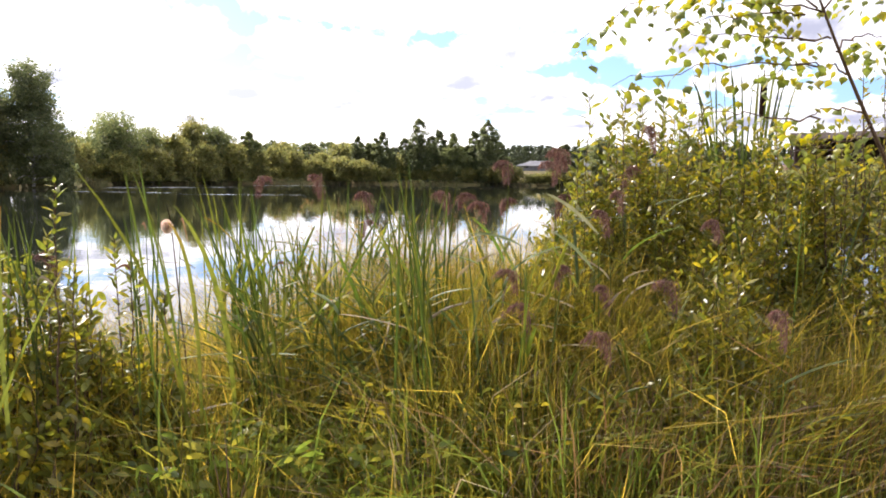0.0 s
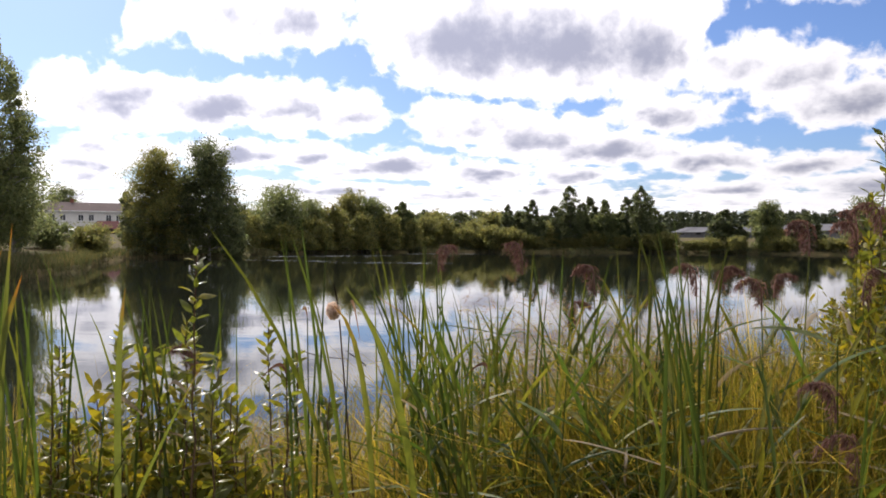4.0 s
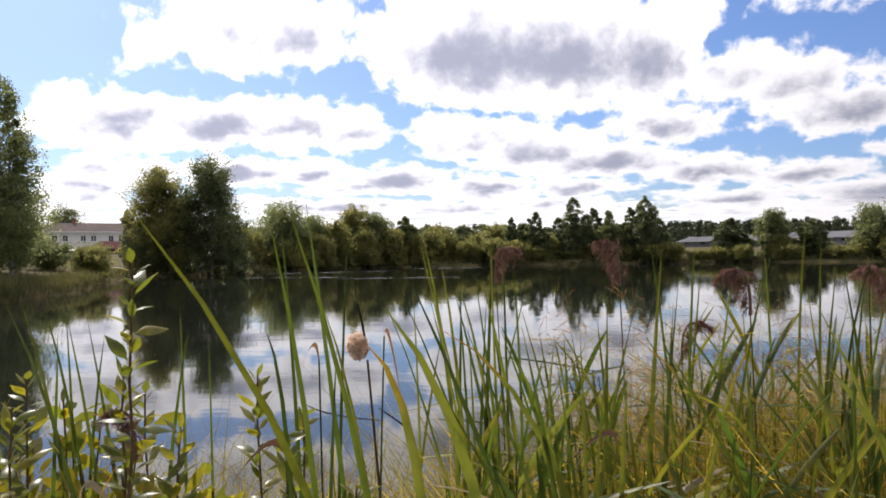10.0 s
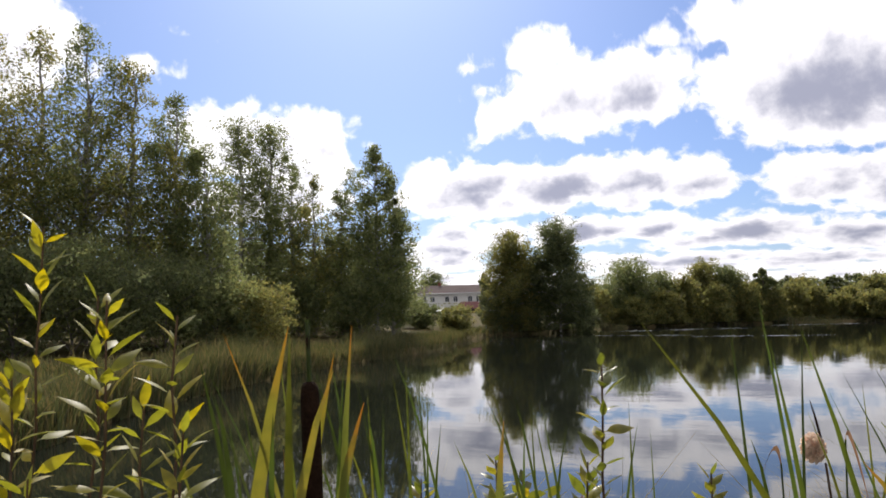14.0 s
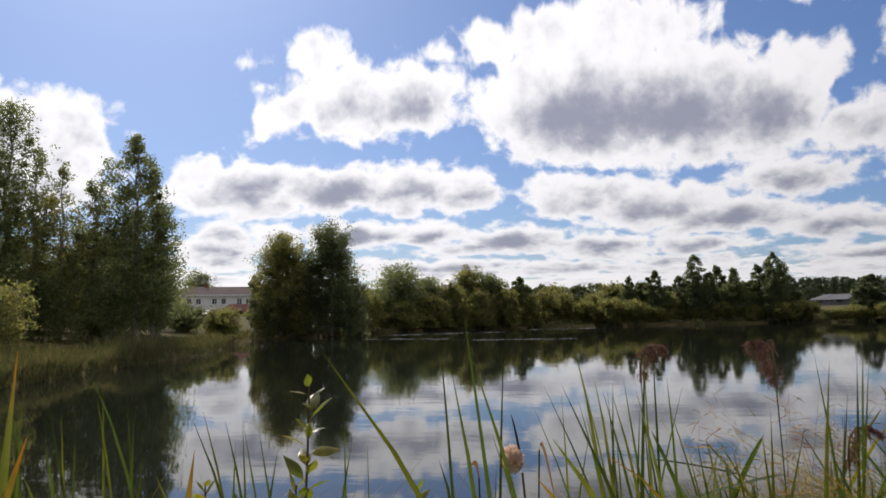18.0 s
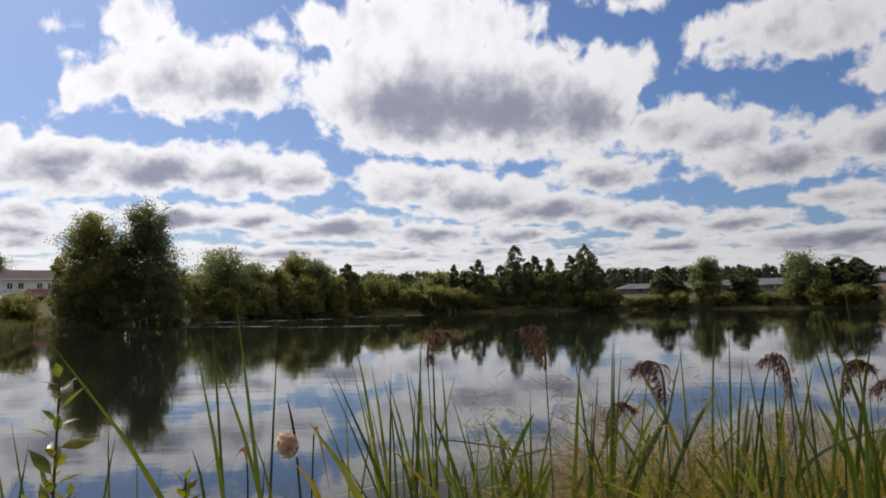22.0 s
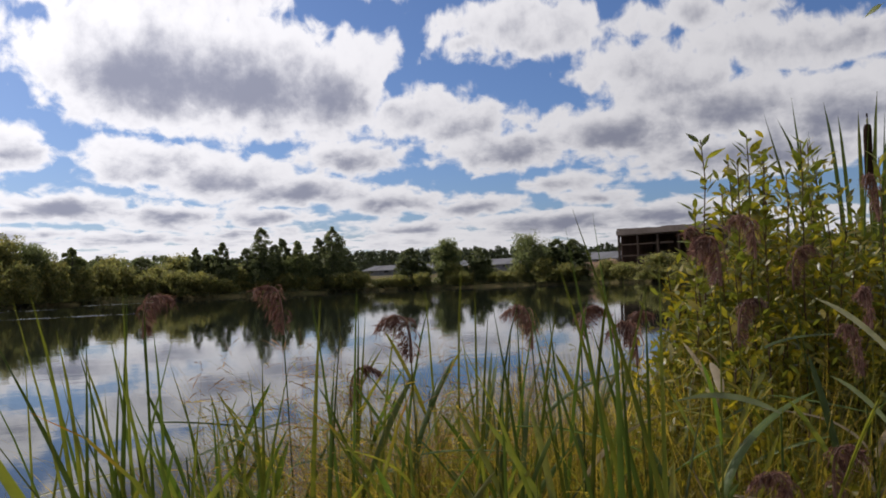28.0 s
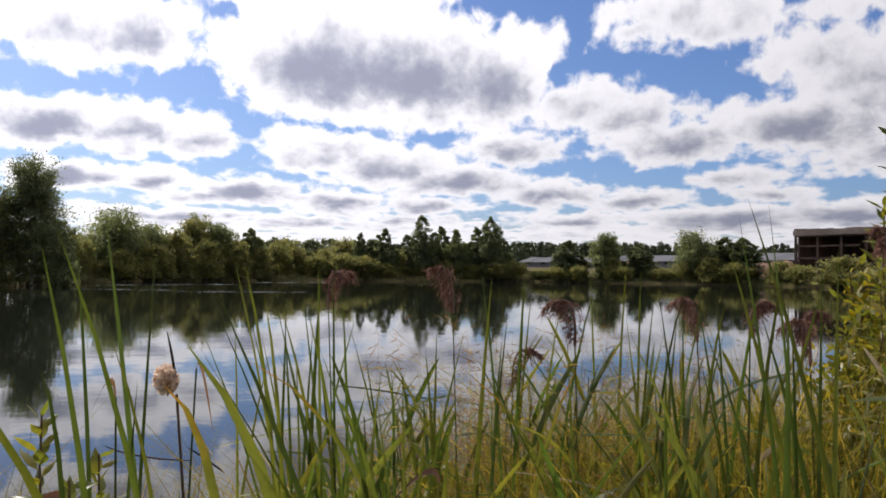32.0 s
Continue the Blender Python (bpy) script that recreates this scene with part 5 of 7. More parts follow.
def reed(x, y, top, seed, label, way_=None, leaves=9, plume=True, size=0.125, dry=0.06, head=None):
    """Common reed: a jointed stalk, leaves in two ranks and a plume that nods to one side."""
    rng = np.random.default_rng(seed)
    g = max(ground_z(x, y), 0.0) - 0.03
    t = thing("reed", (x, y, g), label, "reed", "reeds of the near bank")
    h = top - g
    bend = np.array([rng.normal() * 0.05, rng.normal() * 0.04, 0]) if head is None else np.array([head[0] - x, head[1] - y, 0])
    if way_ is None:
        a = rng.uniform(-0.5, 0.5)
        way_ = (math.cos(a), math.sin(a) * 0.5, 0)
    hs = h - (size * 0.6 if plume else 0.15)
    pts = curve((0, 0, 0), (bend[0] * 0.3, bend[1] * 0.3, hs * 0.6), (bend[0], bend[1], hs), 16)
    v, f = tube(pts, np.linspace(0.0032, 0.0013, 16), 6)
    piece("stalk", mesh_of("stalk", v, f, REED_LEAF, True), t)
    base = rng.uniform(0, 6.28)
    for i in range(leaves):
        s = 0.42 + 0.52 * (i + rng.uniform(0, 0.6)) / leaves
        p = pts[int(s * 15)]
        a = base + (i % 2) * 3.14 + rng.normal() * 0.5
        l = rng.uniform(0.16, 0.33) * (1.1 - 0.4 * abs(s - 0.6))
        e = p + np.array([math.cos(a) * l * 0.95, math.sin(a) * l * 0.6, l * rng.uniform(-0.25, 0.6)])
        if y + e[1] < 1.2:
            e[1] = 1.2 - y
        blade(t, p, e, rng.uniform(0.011, 0.020), rng.uniform(0.1, 0.4), seed * 60 + i, STRAW if rng.uniform() < dry else REED_LEAF)
    if not plume:
        for k in range(2):
            a = rng.uniform(0, 6.28)
            blade(t, pts[14], pts[15] + np.array([math.cos(a) * 0.11, math.sin(a) * 0.07, rng.uniform(0.07, 0.16)]), 0.012, 0.1, seed * 60 + 50 + k, REED_LEAF)
    if plume:
        v, f = plume_mesh(rng, pts[-1], way_, size)
        piece("plume", mesh_of("plume", v, f, PLUME), t, None, "nodding purple-brown feathery plume")
    return t


def leaf_mesh(name, length, width, material, seed, blunt=False):
    """One folded oval leaf along +x, with a short stalk."""
    rng = np.random.default_rng(seed)
    prof = np.array([0.06, 0.10, 0.72, 1.0, 0.98, 0.72, 0.36, 0.03]) if not blunt else np.array([0.05, 0.06, 0.75, 1.0, 0.86, 0.55, 0.25, 0.02])
    c = rng.uniform(0.02, 0.10) * length
    v, f = strips((0, 0, 0), (length * 0.5, 0, c), (length, rng.normal() * length * 0.06, -c * rng.uniform(0, 1.4)), width, prof, fold=0.3, side=(0, 1, 0))
    return mesh_of(name, v, f, material, True)


WILLOW_LEAVES = [leaf_mesh("leaf", 0.054, 0.019, WILLOW_LEAF, 300 + k) for k in range(5)]
YELLOW_LEAVES = [leaf_mesh("leaf", 0.056, 0.0155, YELLOW_LEAF, 310 + k) for k in range(5)]
BIRCH_LEAVES = [leaf_mesh("leaf", 0.046, 0.036, BIRCH_LEAF, 320 + k, True) for k in range(5)]


def leaf_turn(a, pitch, roll):
    return Euler((roll, pitch, a), "XYZ").to_matrix().to_4x4()


def shoot(x, y, top, seed, label, lean=(0.0, 0.0), leaves=24, start=0.45, size=1.0, name="willow_shoot"):
    """An upright willow shoot, its oval leaves set in a spiral and crowding at the tip."""
    rng = np.random.default_rng(seed)
    g = max(ground_z(x, y), 0.0) - 0.03
    t = thing(name, (x, y, g), label, "willow", "willow shoots of the near bank")
    h = top - g - 0.03
    pts = curve((-lean[0] * 0.6, -lean[1] * 0.6, 0), (-lean[0] * 0.3, 0, h * 0.5), (0, 0, h), 20)
    pts[1:-1, :2] += rng.normal(size=(18, 2)) * 0.004
    v, f = tube(pts, np.linspace(0.0055, 0.0014, 20), 6)
    piece("stem", mesh_of("stem", v, f, TWIG, True), t)
    leaves_of = YELLOW_LEAVES if "yellow" in label else WILLOW_LEAVES
    for i in range(leaves):
        s = start + (1 - start) * (i / leaves) ** 0.8
        p = pts[min(19, int(s * 19))] + (pts[min(19, int(s * 19) + 1)] - pts[min(19, int(s * 19))]) * (s * 19 - int(s * 19))
        up = 0.1 + 0.7 * (i / leaves)
        m = Matrix.Translation(p) @ leaf_turn(i * 2.4 + rng.normal() * 0.3, -up + rng.normal() * 0.25, rng.normal() * 0.5)
        k = size * rng.uniform(0.65, 1.15) * (1.0 if i < leaves - 4 else 0.8)
        piece("leaf", leaves_of[i % 5], t, m @ Matrix.Diagonal((k, k, k, 1)))
    return t


def bush(x, y, top, rx, ry, stems, per, seed, label, leaf=0.030, wide=0.32, material=BUSH_LEAF, bare=0.25, name="willow_bush"):
    """A willow bush: many upright stems, each with its own leaves."""
    rng = np.random.default_rng(seed)
    g = max(ground_z(x, y), 0.0) - 0.03
    t = thing(name, (x, y, g), label, "bush", "willow bushes of the near bank")
    for i in range(stems):
        a, r = rng.uniform(0, 6.283), math.sqrt(rng.uniform(0, 1))
        ex, ey = math.cos(a) * rx * r, math.sin(a) * ry * r
        h = (top - g) * (1 - 0.35 * r ** 2) * rng.uniform(0.80, 1.0)
        pts = curve((ex * 0.35, ey * 0.35, 0), (ex * 0.75, ey * 0.75, h * 0.5), (ex, ey, h), 14)
        pts[1:-1, :2] += rng.normal(size=(12, 2)) * 0.008
        v, f = tube(pts, np.linspace(0.006, 0.0015, 14), 5)
        st = piece("stem", mesh_of("stem", v, f, TWIG, True), t)
        s = bare + (1 - bare) * rng.uniform(0, 1, per) ** 0.85
        b = np.stack([np.interp(s, np.linspace(0, 1, 14), pts[:, k]) for k in range(3)], -1)
        side = rng.uniform(0, 1, per) < 0.55
        b[side] += rng.normal(size=(side.sum(), 3)) * [0.032, 0.032, 0.03]
        th = rng.uniform(0, 6.283, per)
        l = leaf * rng.uniform(0.6, 1.2, per)
        d = np.stack([np.cos(th), np.sin(th), rng.uniform(0.0, 1.5, per)], -1)
        d = d / np.linalg.norm(d, axis=1, keepdims=True) * l[:, None]
        sd = np.cross(d, rng.normal(size=(per, 3)))
        sd /= np.linalg.norm(sd, axis=1, keepdims=True)
        v, f = strips(b, b + d * 0.5 + [0, 0, 0.004], b + d, l * wide, [0.1, 0.95, 0.85, 0.03], side=sd)
        piece("foliage", mesh_of("foliage", v, f, material), st)
    return t


# cattails with their brown heads
CAT = "green cattail clump with long strap leaves"
cattail(-0.83, 1.42, 1.80, 5, 0.14, 1, "cattail with a fat brown head and yellowing leaf tips", [(-0.83, 1.375, 1.90, 0.17, 0.0125, 0.08)], 0.5, low=0.8)
cattail(-1.05, 1.75, 1.55, 10, 0.2, 2, CAT, low=0.75)
cattail(-0.62, 2.0, 1.58, 12, 0.16, 3, CAT, low=0.75)
cattail(0.10, 1.86, 1.66, 9, 0.2, 5, CAT, width=0.013, low=0.75)
cattail(0.30, 2.25, 1.70, 7, 0.2, 7, CAT, low=0.8)
cattail(0.47, 1.78, 1.86, 8, 0.10, 8, CAT, low=0.75)
cattail(0.80, 1.62, 1.72, 6, 0.10, 9, CAT, low=0.8)
cattail(-1.3, 2.05, 1.5, 10, 0.22, 12, CAT)
cattail(-0.40, 2.2, 1.5, 8, 0.16, 13, CAT)
cattail(1.9, 2.0, 2.0, 8, 0.15, 14, CAT)
cattail(2.159, 2.88, 2.50, 9, 0.12, 15, "tall cattail clump with a brown head beside the willow bush", [(2.204, 2.86, 2.349, 0.185, 0.0135, 0.02)], width=0.016, low=0.9)

# single tall strap leaves rising out of the growth, each from its own root
def tall_leaf(base, ctrl, tip, width, material):
    dry = material is not CATTAIL_LEAF
    x, y, _ = base
    g = max(ground_z(x, y), 0.0) - 0.03
    t = thing("cattail_leaf", (x, y, g), "tall cattail leaf with a withering orange tip" if dry else "tall green cattail leaf rising from the bank", "cattail", "single cattail leaves of the near bank")
    o = np.array([x, y, g])
    c, e = np.array(ctrl) - o, np.array(tip) - o
    a = ((x * 37.7 + y * 91.3) % 1.0 - 0.5) * 1.3 + math.atan2(-x, y - 0.8)
    side = np.array([math.cos(a), math.sin(a), 0])
    low = WIDE_LANCE * np.array([0.5, 0.5, 0.55, 0.62, 0.72, 0.82, 0.92, 1, 1, 1, 1, 1])
    v, f = strips((0, 0, 0), c, e, width, low, fold=0.3, side=side)
    piece("leaf_blade", mesh_of("leaf_blade", v, f, material, True), t)


tall_leaf((-0.14, 1.57, 0.33), (-0.13, 1.59, 1.42), (-0.246, 1.412, 1.877), 0.0087, CATTAIL_LEAF)
tall_leaf((-0.15, 1.61, 0.33), (-0.17, 1.65, 1.50), (-0.268, 1.596, 1.780), 0.0050, CATTAIL_LEAF)
tall_leaf((-0.09, 1.69, 0.33), (0.03, 1.76, 1.47), (-0.197, 1.618, 1.769), 0.0178, CATTAIL_LEAF)
tall_leaf((-0.17, 1.67, 0.33), (-0.10, 1.71, 1.62), (-0.217, 1.613, 1.724), 0.0153, CATTAIL_DRY)
tall_leaf((-0.12, 2.22, 0.33), (-0.06, 2.24, 1.15), (-0.295, 2.109, 1.753), 0.0061, CATTAIL_LEAF)
tall_leaf((0.04, 2.20, 0.33), (0.01, 2.21, 1.15), (-0.272, 2.114, 1.784), 0.0061, CATTAIL_LEAF)
tall_leaf((-0.27, 2.15, 0.33), (-0.22, 2.20, 1.14), (-0.247, 2.170, 1.770), 0.0063, CATTAIL_LEAF)
tall_leaf((-0.10, 2.27, 0.33), (-0.07, 2.26, 1.15), (-0.211, 2.125, 1.759), 0.0069, CATTAIL_LEAF)
tall_leaf((-0.03, 2.37, 0.33), (-0.09, 2.35, 1.13), (-0.208, 2.227, 1.728), 0.0066, CATTAIL_LEAF)
tall_leaf((0.03, 2.15, 0.33), (-0.01, 2.18, 1.15), (-0.166, 2.132, 1.775), 0.0084, CATTAIL_LEAF)
tall_leaf((-0.15, 2.20, 0.33), (-0.12, 2.23, 1.14), (-0.160, 2.183, 1.767), 0.0071, CATTAIL_LEAF)
tall_leaf((0.02, 2.30, 0.33), (-0.05, 2.30, 1.14), (-0.131, 2.236, 1.788), 0.0074, CATTAIL_LEAF)
tall_leaf((-0.15, 2.27, 0.33), (-0.13, 2.20, 1.18), (-0.087, 2.089, 1.859), 0.0088, CATTAIL_LEAF)
tall_leaf((-0.08, 2.06, 0.33), (0.00, 2.11, 1.15), (-0.097, 2.089, 1.751), 0.0073, CATTAIL_LEAF)
tall_leaf((0.03, 1.97, 0.33), (0.12, 2.01, 1.23), (-0.077, 1.940, 1.726), 0.0077, CATTAIL_LEAF)
tall_leaf((-0.21, 2.20, 0.33), (-0.20, 2.20, 1.15), (-0.024, 2.142, 1.783), 0.0077, CATTAIL_LEAF)
tall_leaf((0.06, 2.17, 0.33), (0.08, 2.18, 1.19), (-0.009, 2.042, 1.701), 0.0084, CATTAIL_LEAF)
tall_leaf((0.13, 2.02, 0.33), (0.15, 2.07, 1.18), (0.045, 2.042, 1.700), 0.0070, CATTAIL_LEAF)
tall_leaf((0.24, 2.22, 0.33), (0.30, 2.20, 1.19), (0.196, 2.128, 1.839), 0.0069, CATTAIL_LEAF)
tall_leaf((0.44, 2.33, 0.33), (0.49, 2.32, 1.18), (0.438, 2.277, 1.848), 0.0070, CATTAIL_LEAF)
tall_leaf((0.54, 2.17, 0.33), (0.47, 2.21, 1.15), (0.521, 2.142, 1.805), 0.0074, CATTAIL_LEAF)
tall_leaf((0.53, 2.00, 0.33), (0.59, 2.02, 1.16), (0.492, 2.045, 1.810), 0.0077, CATTAIL_LEAF)
tall_leaf((0.68, 2.07, 0.33), (0.68, 2.05, 1.16), (0.549, 2.020, 1.811), 0.0069, CATTAIL_LEAF)
tall_leaf((0.48, 2.12, 0.33), (0.47, 2.15, 1.15), (0.578, 2.062, 1.798), 0.0071, CATTAIL_LEAF)
tall_leaf((0.57, 1.94, 0.33), (0.62, 1.98, 1.16), (0.576, 2.007, 1.816), 0.0069, CATTAIL_LEAF)
tall_leaf((0.50, 1.84, 0.33), (0.62, 1.79, 1.27), (0.348, 1.780, 1.768), 0.0082, CATTAIL_LEAF)
tall_leaf((0.58, 1.63, 0.33), (0.62, 1.63, 1.22), (0.441, 1.683, 1.877), 0.0084, CATTAIL_LEAF)
tall_leaf((0.40, 1.55, 0.33), (0.45, 1.57, 1.33), (0.449, 1.564, 1.820), 0.0092, CATTAIL_LEAF)
tall_leaf((0.56, 1.56, 0.33), (0.59, 1.58, 1.32), (0.449, 1.622, 1.803), 0.0080, CATTAIL_LEAF)
tall_leaf((0.49, 1.47, 0.33), (0.57, 1.45, 1.31), (0.368, 1.495, 1.922), 0.0066, CATTAIL_LEAF)
tall_leaf((-0.07, 1.89, 0.33), (-0.04, 1.91, 1.20), (-0.184, 1.826, 1.857), 0.0053, CATTAIL_LEAF)
tall_leaf((0.72, 2.31, 0.33), (0.64, 2.29, 1.14), (0.606, 2.214, 1.815), 0.0070, CATTAIL_LEAF)
tall_leaf((0.17, 2.11, 0.33), (0.18, 2.15, 1.15), (0.243, 2.119, 1.780), 0.0069, CATTAIL_LEAF)
tall_leaf((0.23, 2.45, 0.33), (0.28, 2.39, 1.14), (0.325, 2.307, 1.809), 0.0070, CATTAIL_LEAF)
tall_leaf((0.26, 2.46, 0.33), (0.31, 2.45, 1.14), (0.330, 2.408, 1.823), 0.0075, CATTAIL_LEAF)
tall_leaf((0.04, 2.11, 0.33), (0.11, 2.12, 1.15), (0.108, 2.038, 1.753), 0.0084, CATTAIL_LEAF)
tall_leaf((0.02, 1.91, 0.33), (-0.00, 1.97, 1.17), (0.140, 1.933, 1.747), 0.0077, CATTAIL_LEAF)
tall_leaf((0.01, 1.90, 0.33), (-0.04, 1.97, 1.27), (0.017, 1.992, 1.691), 0.0081, CATTAIL_LEAF)
tall_leaf((0.33, 1.93, 0.33), (0.35, 1.98, 1.15), (0.319, 1.999, 1.744), 0.0070, CATTAIL_LEAF)
tall_leaf((0.03, 1.89, 0.33), (0.11, 1.92, 1.45), (-0.056, 1.841, 1.688), 0.0082, CATTAIL_LEAF)
tall_leaf((-0.30, 1.56, 0.33), (-0.28, 1.62, 1.62), (-0.327, 1.573, 1.749), 0.0067, CATTAIL_LEAF)
tall_leaf((0.42, 2.07, 0.33), (0.37, 2.09, 1.16), (0.464, 1.949, 1.755), 0.0060, CATTAIL_LEAF)
tall_leaf((0.47, 1.98, 0.33), (0.44, 2.02, 1.16), (0.545, 1.911, 1.758), 0.0060, CATTAIL_LEAF)
tall_leaf((0.19, 2.39, 0.33), (0.13, 2.40, 1.11), (-0.044, 2.342, 1.723), 0.0070, CATTAIL_LEAF)
tall_leaf((-0.35, 2.36, 0.33), (-0.33, 2.38, 1.11), (-0.207, 2.328, 1.673), 0.0070, CATTAIL_LEAF)
tall_leaf((-0.14, 2.40, 0.33), (-0.13, 2.41, 1.10), (-0.154, 2.335, 1.682), 0.0070, CATTAIL_LEAF)
tall_leaf((-0.85, 1.34, 0.33), (-0.84, 1.38, 1.32), (-0.896, 1.254, 1.861), 0.0093, CATTAIL_LEAF)
tall_leaf((-0.81, 1.28, 0.33), (-0.83, 1.30, 1.53), (-0.804, 1.287, 1.791), 0.0101, CATTAIL_LEAF)
tall_leaf((-0.92, 1.39, 0.33), (-0.96, 1.38, 1.26), (-0.806, 1.400, 1.855), 0.0187, CATTAIL_DRY)
tall_leaf((-0.77, 1.38, 0.33), (-0.83, 1.38, 1.24), (-0.789, 1.416, 1.890), 0.0208, CATTAIL_DRY)
tall_leaf((-0.82, 1.37, 0.33), (-0.87, 1.35, 1.45), (-0.759, 1.402, 1.793), 0.0181, CATTAIL_DRY)
tall_leaf((-0.55, 1.46, 0.33), (-0.64, 1.47, 1.50), (-0.614, 1.507, 1.764), 0.0141, CATTAIL_DRY)
tall_leaf((-0.89, 1.43, 0.33), (-0.87, 1.48, 1.23), (-0.906, 1.399, 1.861), 0.0062, CATTAIL_LEAF)
tall_leaf((-0.95, 1.73, 0.33), (-0.94, 1.81, 1.17), (-1.050, 1.746, 1.784), 0.0066, CATTAIL_LEAF)
tall_leaf((-1.05, 1.81, 0.33), (-1.06, 1.83, 1.17), (-1.035, 1.759, 1.763), 0.0066, CATTAIL_LEAF)
tall_leaf((-1.03, 1.67, 0.33), (-0.99, 1.73, 1.24), (-0.952, 1.697, 1.744), 0.0069, CATTAIL_LEAF)
tall_leaf((-1.03, 1.96, 0.33), (-1.01, 1.98, 1.16), (-1.057, 1.869, 1.785), 0.0070, CATTAIL_LEAF)
tall_leaf((-1.10, 2.00, 0.33), (-1.04, 2.01, 1.15), (-1.017, 1.899, 1.784), 0.0070, CATTAIL_LEAF)
tall_leaf((-0.99, 1.85, 0.33), (-0.99, 1.87, 1.16), (-0.946, 1.827, 1.750), 0.0066, CATTAIL_LEAF)
tall_leaf((-1.17, 1.65, 0.33), (-1.13, 1.69, 1.25), (-1.122, 1.532, 1.764), 0.0069, CATTAIL_LEAF)
tall_leaf((-0.97, 1.57, 0.33), (-0.97, 1.66, 1.19), (-1.159, 1.486, 1.802), 0.0069, CATTAIL_LEAF)
tall_leaf((-0.78, 1.42, 0.33), (-0.78, 1.48, 1.60), (-0.842, 1.394, 1.727), 0.0053, CATTAIL_LEAF)
tall_leaf((-0.75, 1.83, 0.33), (-0.73, 1.87, 1.20), (-0.716, 1.793, 1.762), 0.0066, CATTAIL_LEAF)
tall_leaf((-0.80, 1.76, 0.33), (-0.76, 1.82, 1.30), (-0.725, 1.788, 1.725), 0.0066, CATTAIL_LEAF)
tall_leaf((-0.78, 1.90, 0.33), (-0.78, 1.90, 1.36), (-0.642, 1.774, 1.723), 0.0063, CATTAIL_LEAF)
tall_leaf((-0.59, 1.94, 0.33), (-0.60, 1.96, 1.23), (-0.568, 1.859, 1.752), 0.0073, CATTAIL_LEAF)
tall_leaf((-0.67, 1.89, 0.33), (-0.66, 1.92, 1.34), (-0.556, 1.863, 1.716), 0.0066, CATTAIL_LEAF)
tall_leaf((-0.14, 1.45, 0.33), (-0.02, 1.52, 1.38), (-0.382, 1.363, 1.888), 0.0126, CATTAIL_LEAF)
tall_leaf((-0.26, 1.59, 0.33), (-0.22, 1.61, 1.37), (-0.284, 1.473, 1.865), 0.0073, CATTAIL_LEAF)
tall_leaf((-1.16, 1.51, 0.33), (-1.11, 1.57, 1.47), (-1.119, 1.373, 1.734), 0.0063, CATTAIL_LEAF)
tall_leaf((-1.16, 1.56, 0.33), (-1.13, 1.62, 1.31), (-1.138, 1.513, 1.747), 0.0069, CATTAIL_LEAF)
tall_leaf((-0.73, 1.72, 0.33), (-0.70, 1.78, 1.43), (-0.801, 1.684, 1.699), 0.0063, CATTAIL_LEAF)
tall_leaf((-0.88, 1.79, 0.33), (-0.95, 1.78, 1.32), (-0.872, 1.757, 1.712), 0.0069, CATTAIL_LEAF)
tall_leaf((-0.95, 1.73, 0.33), (-0.93, 1.75, 1.43), (-0.938, 1.578, 1.715), 0.0063, CATTAIL_LEAF)
tall_leaf((-1.21, 1.90, 0.33), (-1.19, 1.95, 1.16), (-1.387, 1.682, 1.802), 0.0075, CATTAIL_LEAF)
tall_leaf((0.51, 1.68, 0.33), (0.57, 1.65, 1.19), (0.442, 1.659, 1.914), 0.0060, CATTAIL_LEAF)
tall_leaf((0.52, 1.68, 0.33), (0.57, 1.65, 1.20), (0.472, 1.646, 1.930), 0.0060, CATTAIL_LEAF)
tall_leaf((0.50, 1.64, 0.33), (0.53, 1.65, 1.17), (0.523, 1.621, 1.863), 0.0060, CATTAIL_LEAF)
tall_leaf((0.51, 1.62, 0.33), (0.54, 1.64, 1.18), (0.538, 1.613, 1.877), 0.0077, CATTAIL_LEAF)
tall_leaf((0.50, 1.68, 0.33), (0.52, 1.64, 1.14), (0.469, 1.592, 1.808), 0.0066, CATTAIL_LEAF)
tall_leaf((0.69, 1.95, 0.33), (0.65, 1.91, 1.11), (0.481, 1.859, 1.731), 0.0074, CATTAIL_LEAF)
tall_leaf((0.58, 2.07, 0.33), (0.52, 2.05, 1.14), (0.415, 1.988, 1.772), 0.0079, CATTAIL_LEAF)
tall_leaf((0.45, 2.01, 0.33), (0.45, 2.03, 1.14), (0.491, 1.962, 1.780), 0.0079, CATTAIL_LEAF)
tall_leaf((-0.04, 1.80, 0.33), (0.02, 1.76, 1.08), (0.073, 1.700, 1.722), 0.0068, CATTAIL_LEAF)
tall_leaf((0.03, 1.68, 0.33), (0.06, 1.72, 1.09), (0.039, 1.702, 1.732), 0.0068, CATTAIL_LEAF)
tall_leaf((0.11, 1.70, 0.33), (0.10, 1.73, 1.07), (0.008, 1.704, 1.698), 0.0068, CATTAIL_LEAF)
tall_leaf((0.26, 1.78, 0.33), (0.21, 1.79, 1.09), (-0.210, 1.740, 1.751), 0.0070, CATTAIL_LEAF)
tall_leaf((0.23, 1.81, 0.33), (0.16, 1.79, 1.09), (-0.116, 1.751, 1.743), 0.0070, CATTAIL_LEAF)
tall_leaf((0.12, 1.92, 0.33), (0.11, 1.90, 1.11), (-0.209, 1.841, 1.812), 0.0106, CATTAIL_LEAF)
tall_leaf((0.07, 1.75, 0.33), (0.10, 1.78, 1.08), (-0.035, 1.754, 1.732), 0.0099, CATTAIL_LEAF)
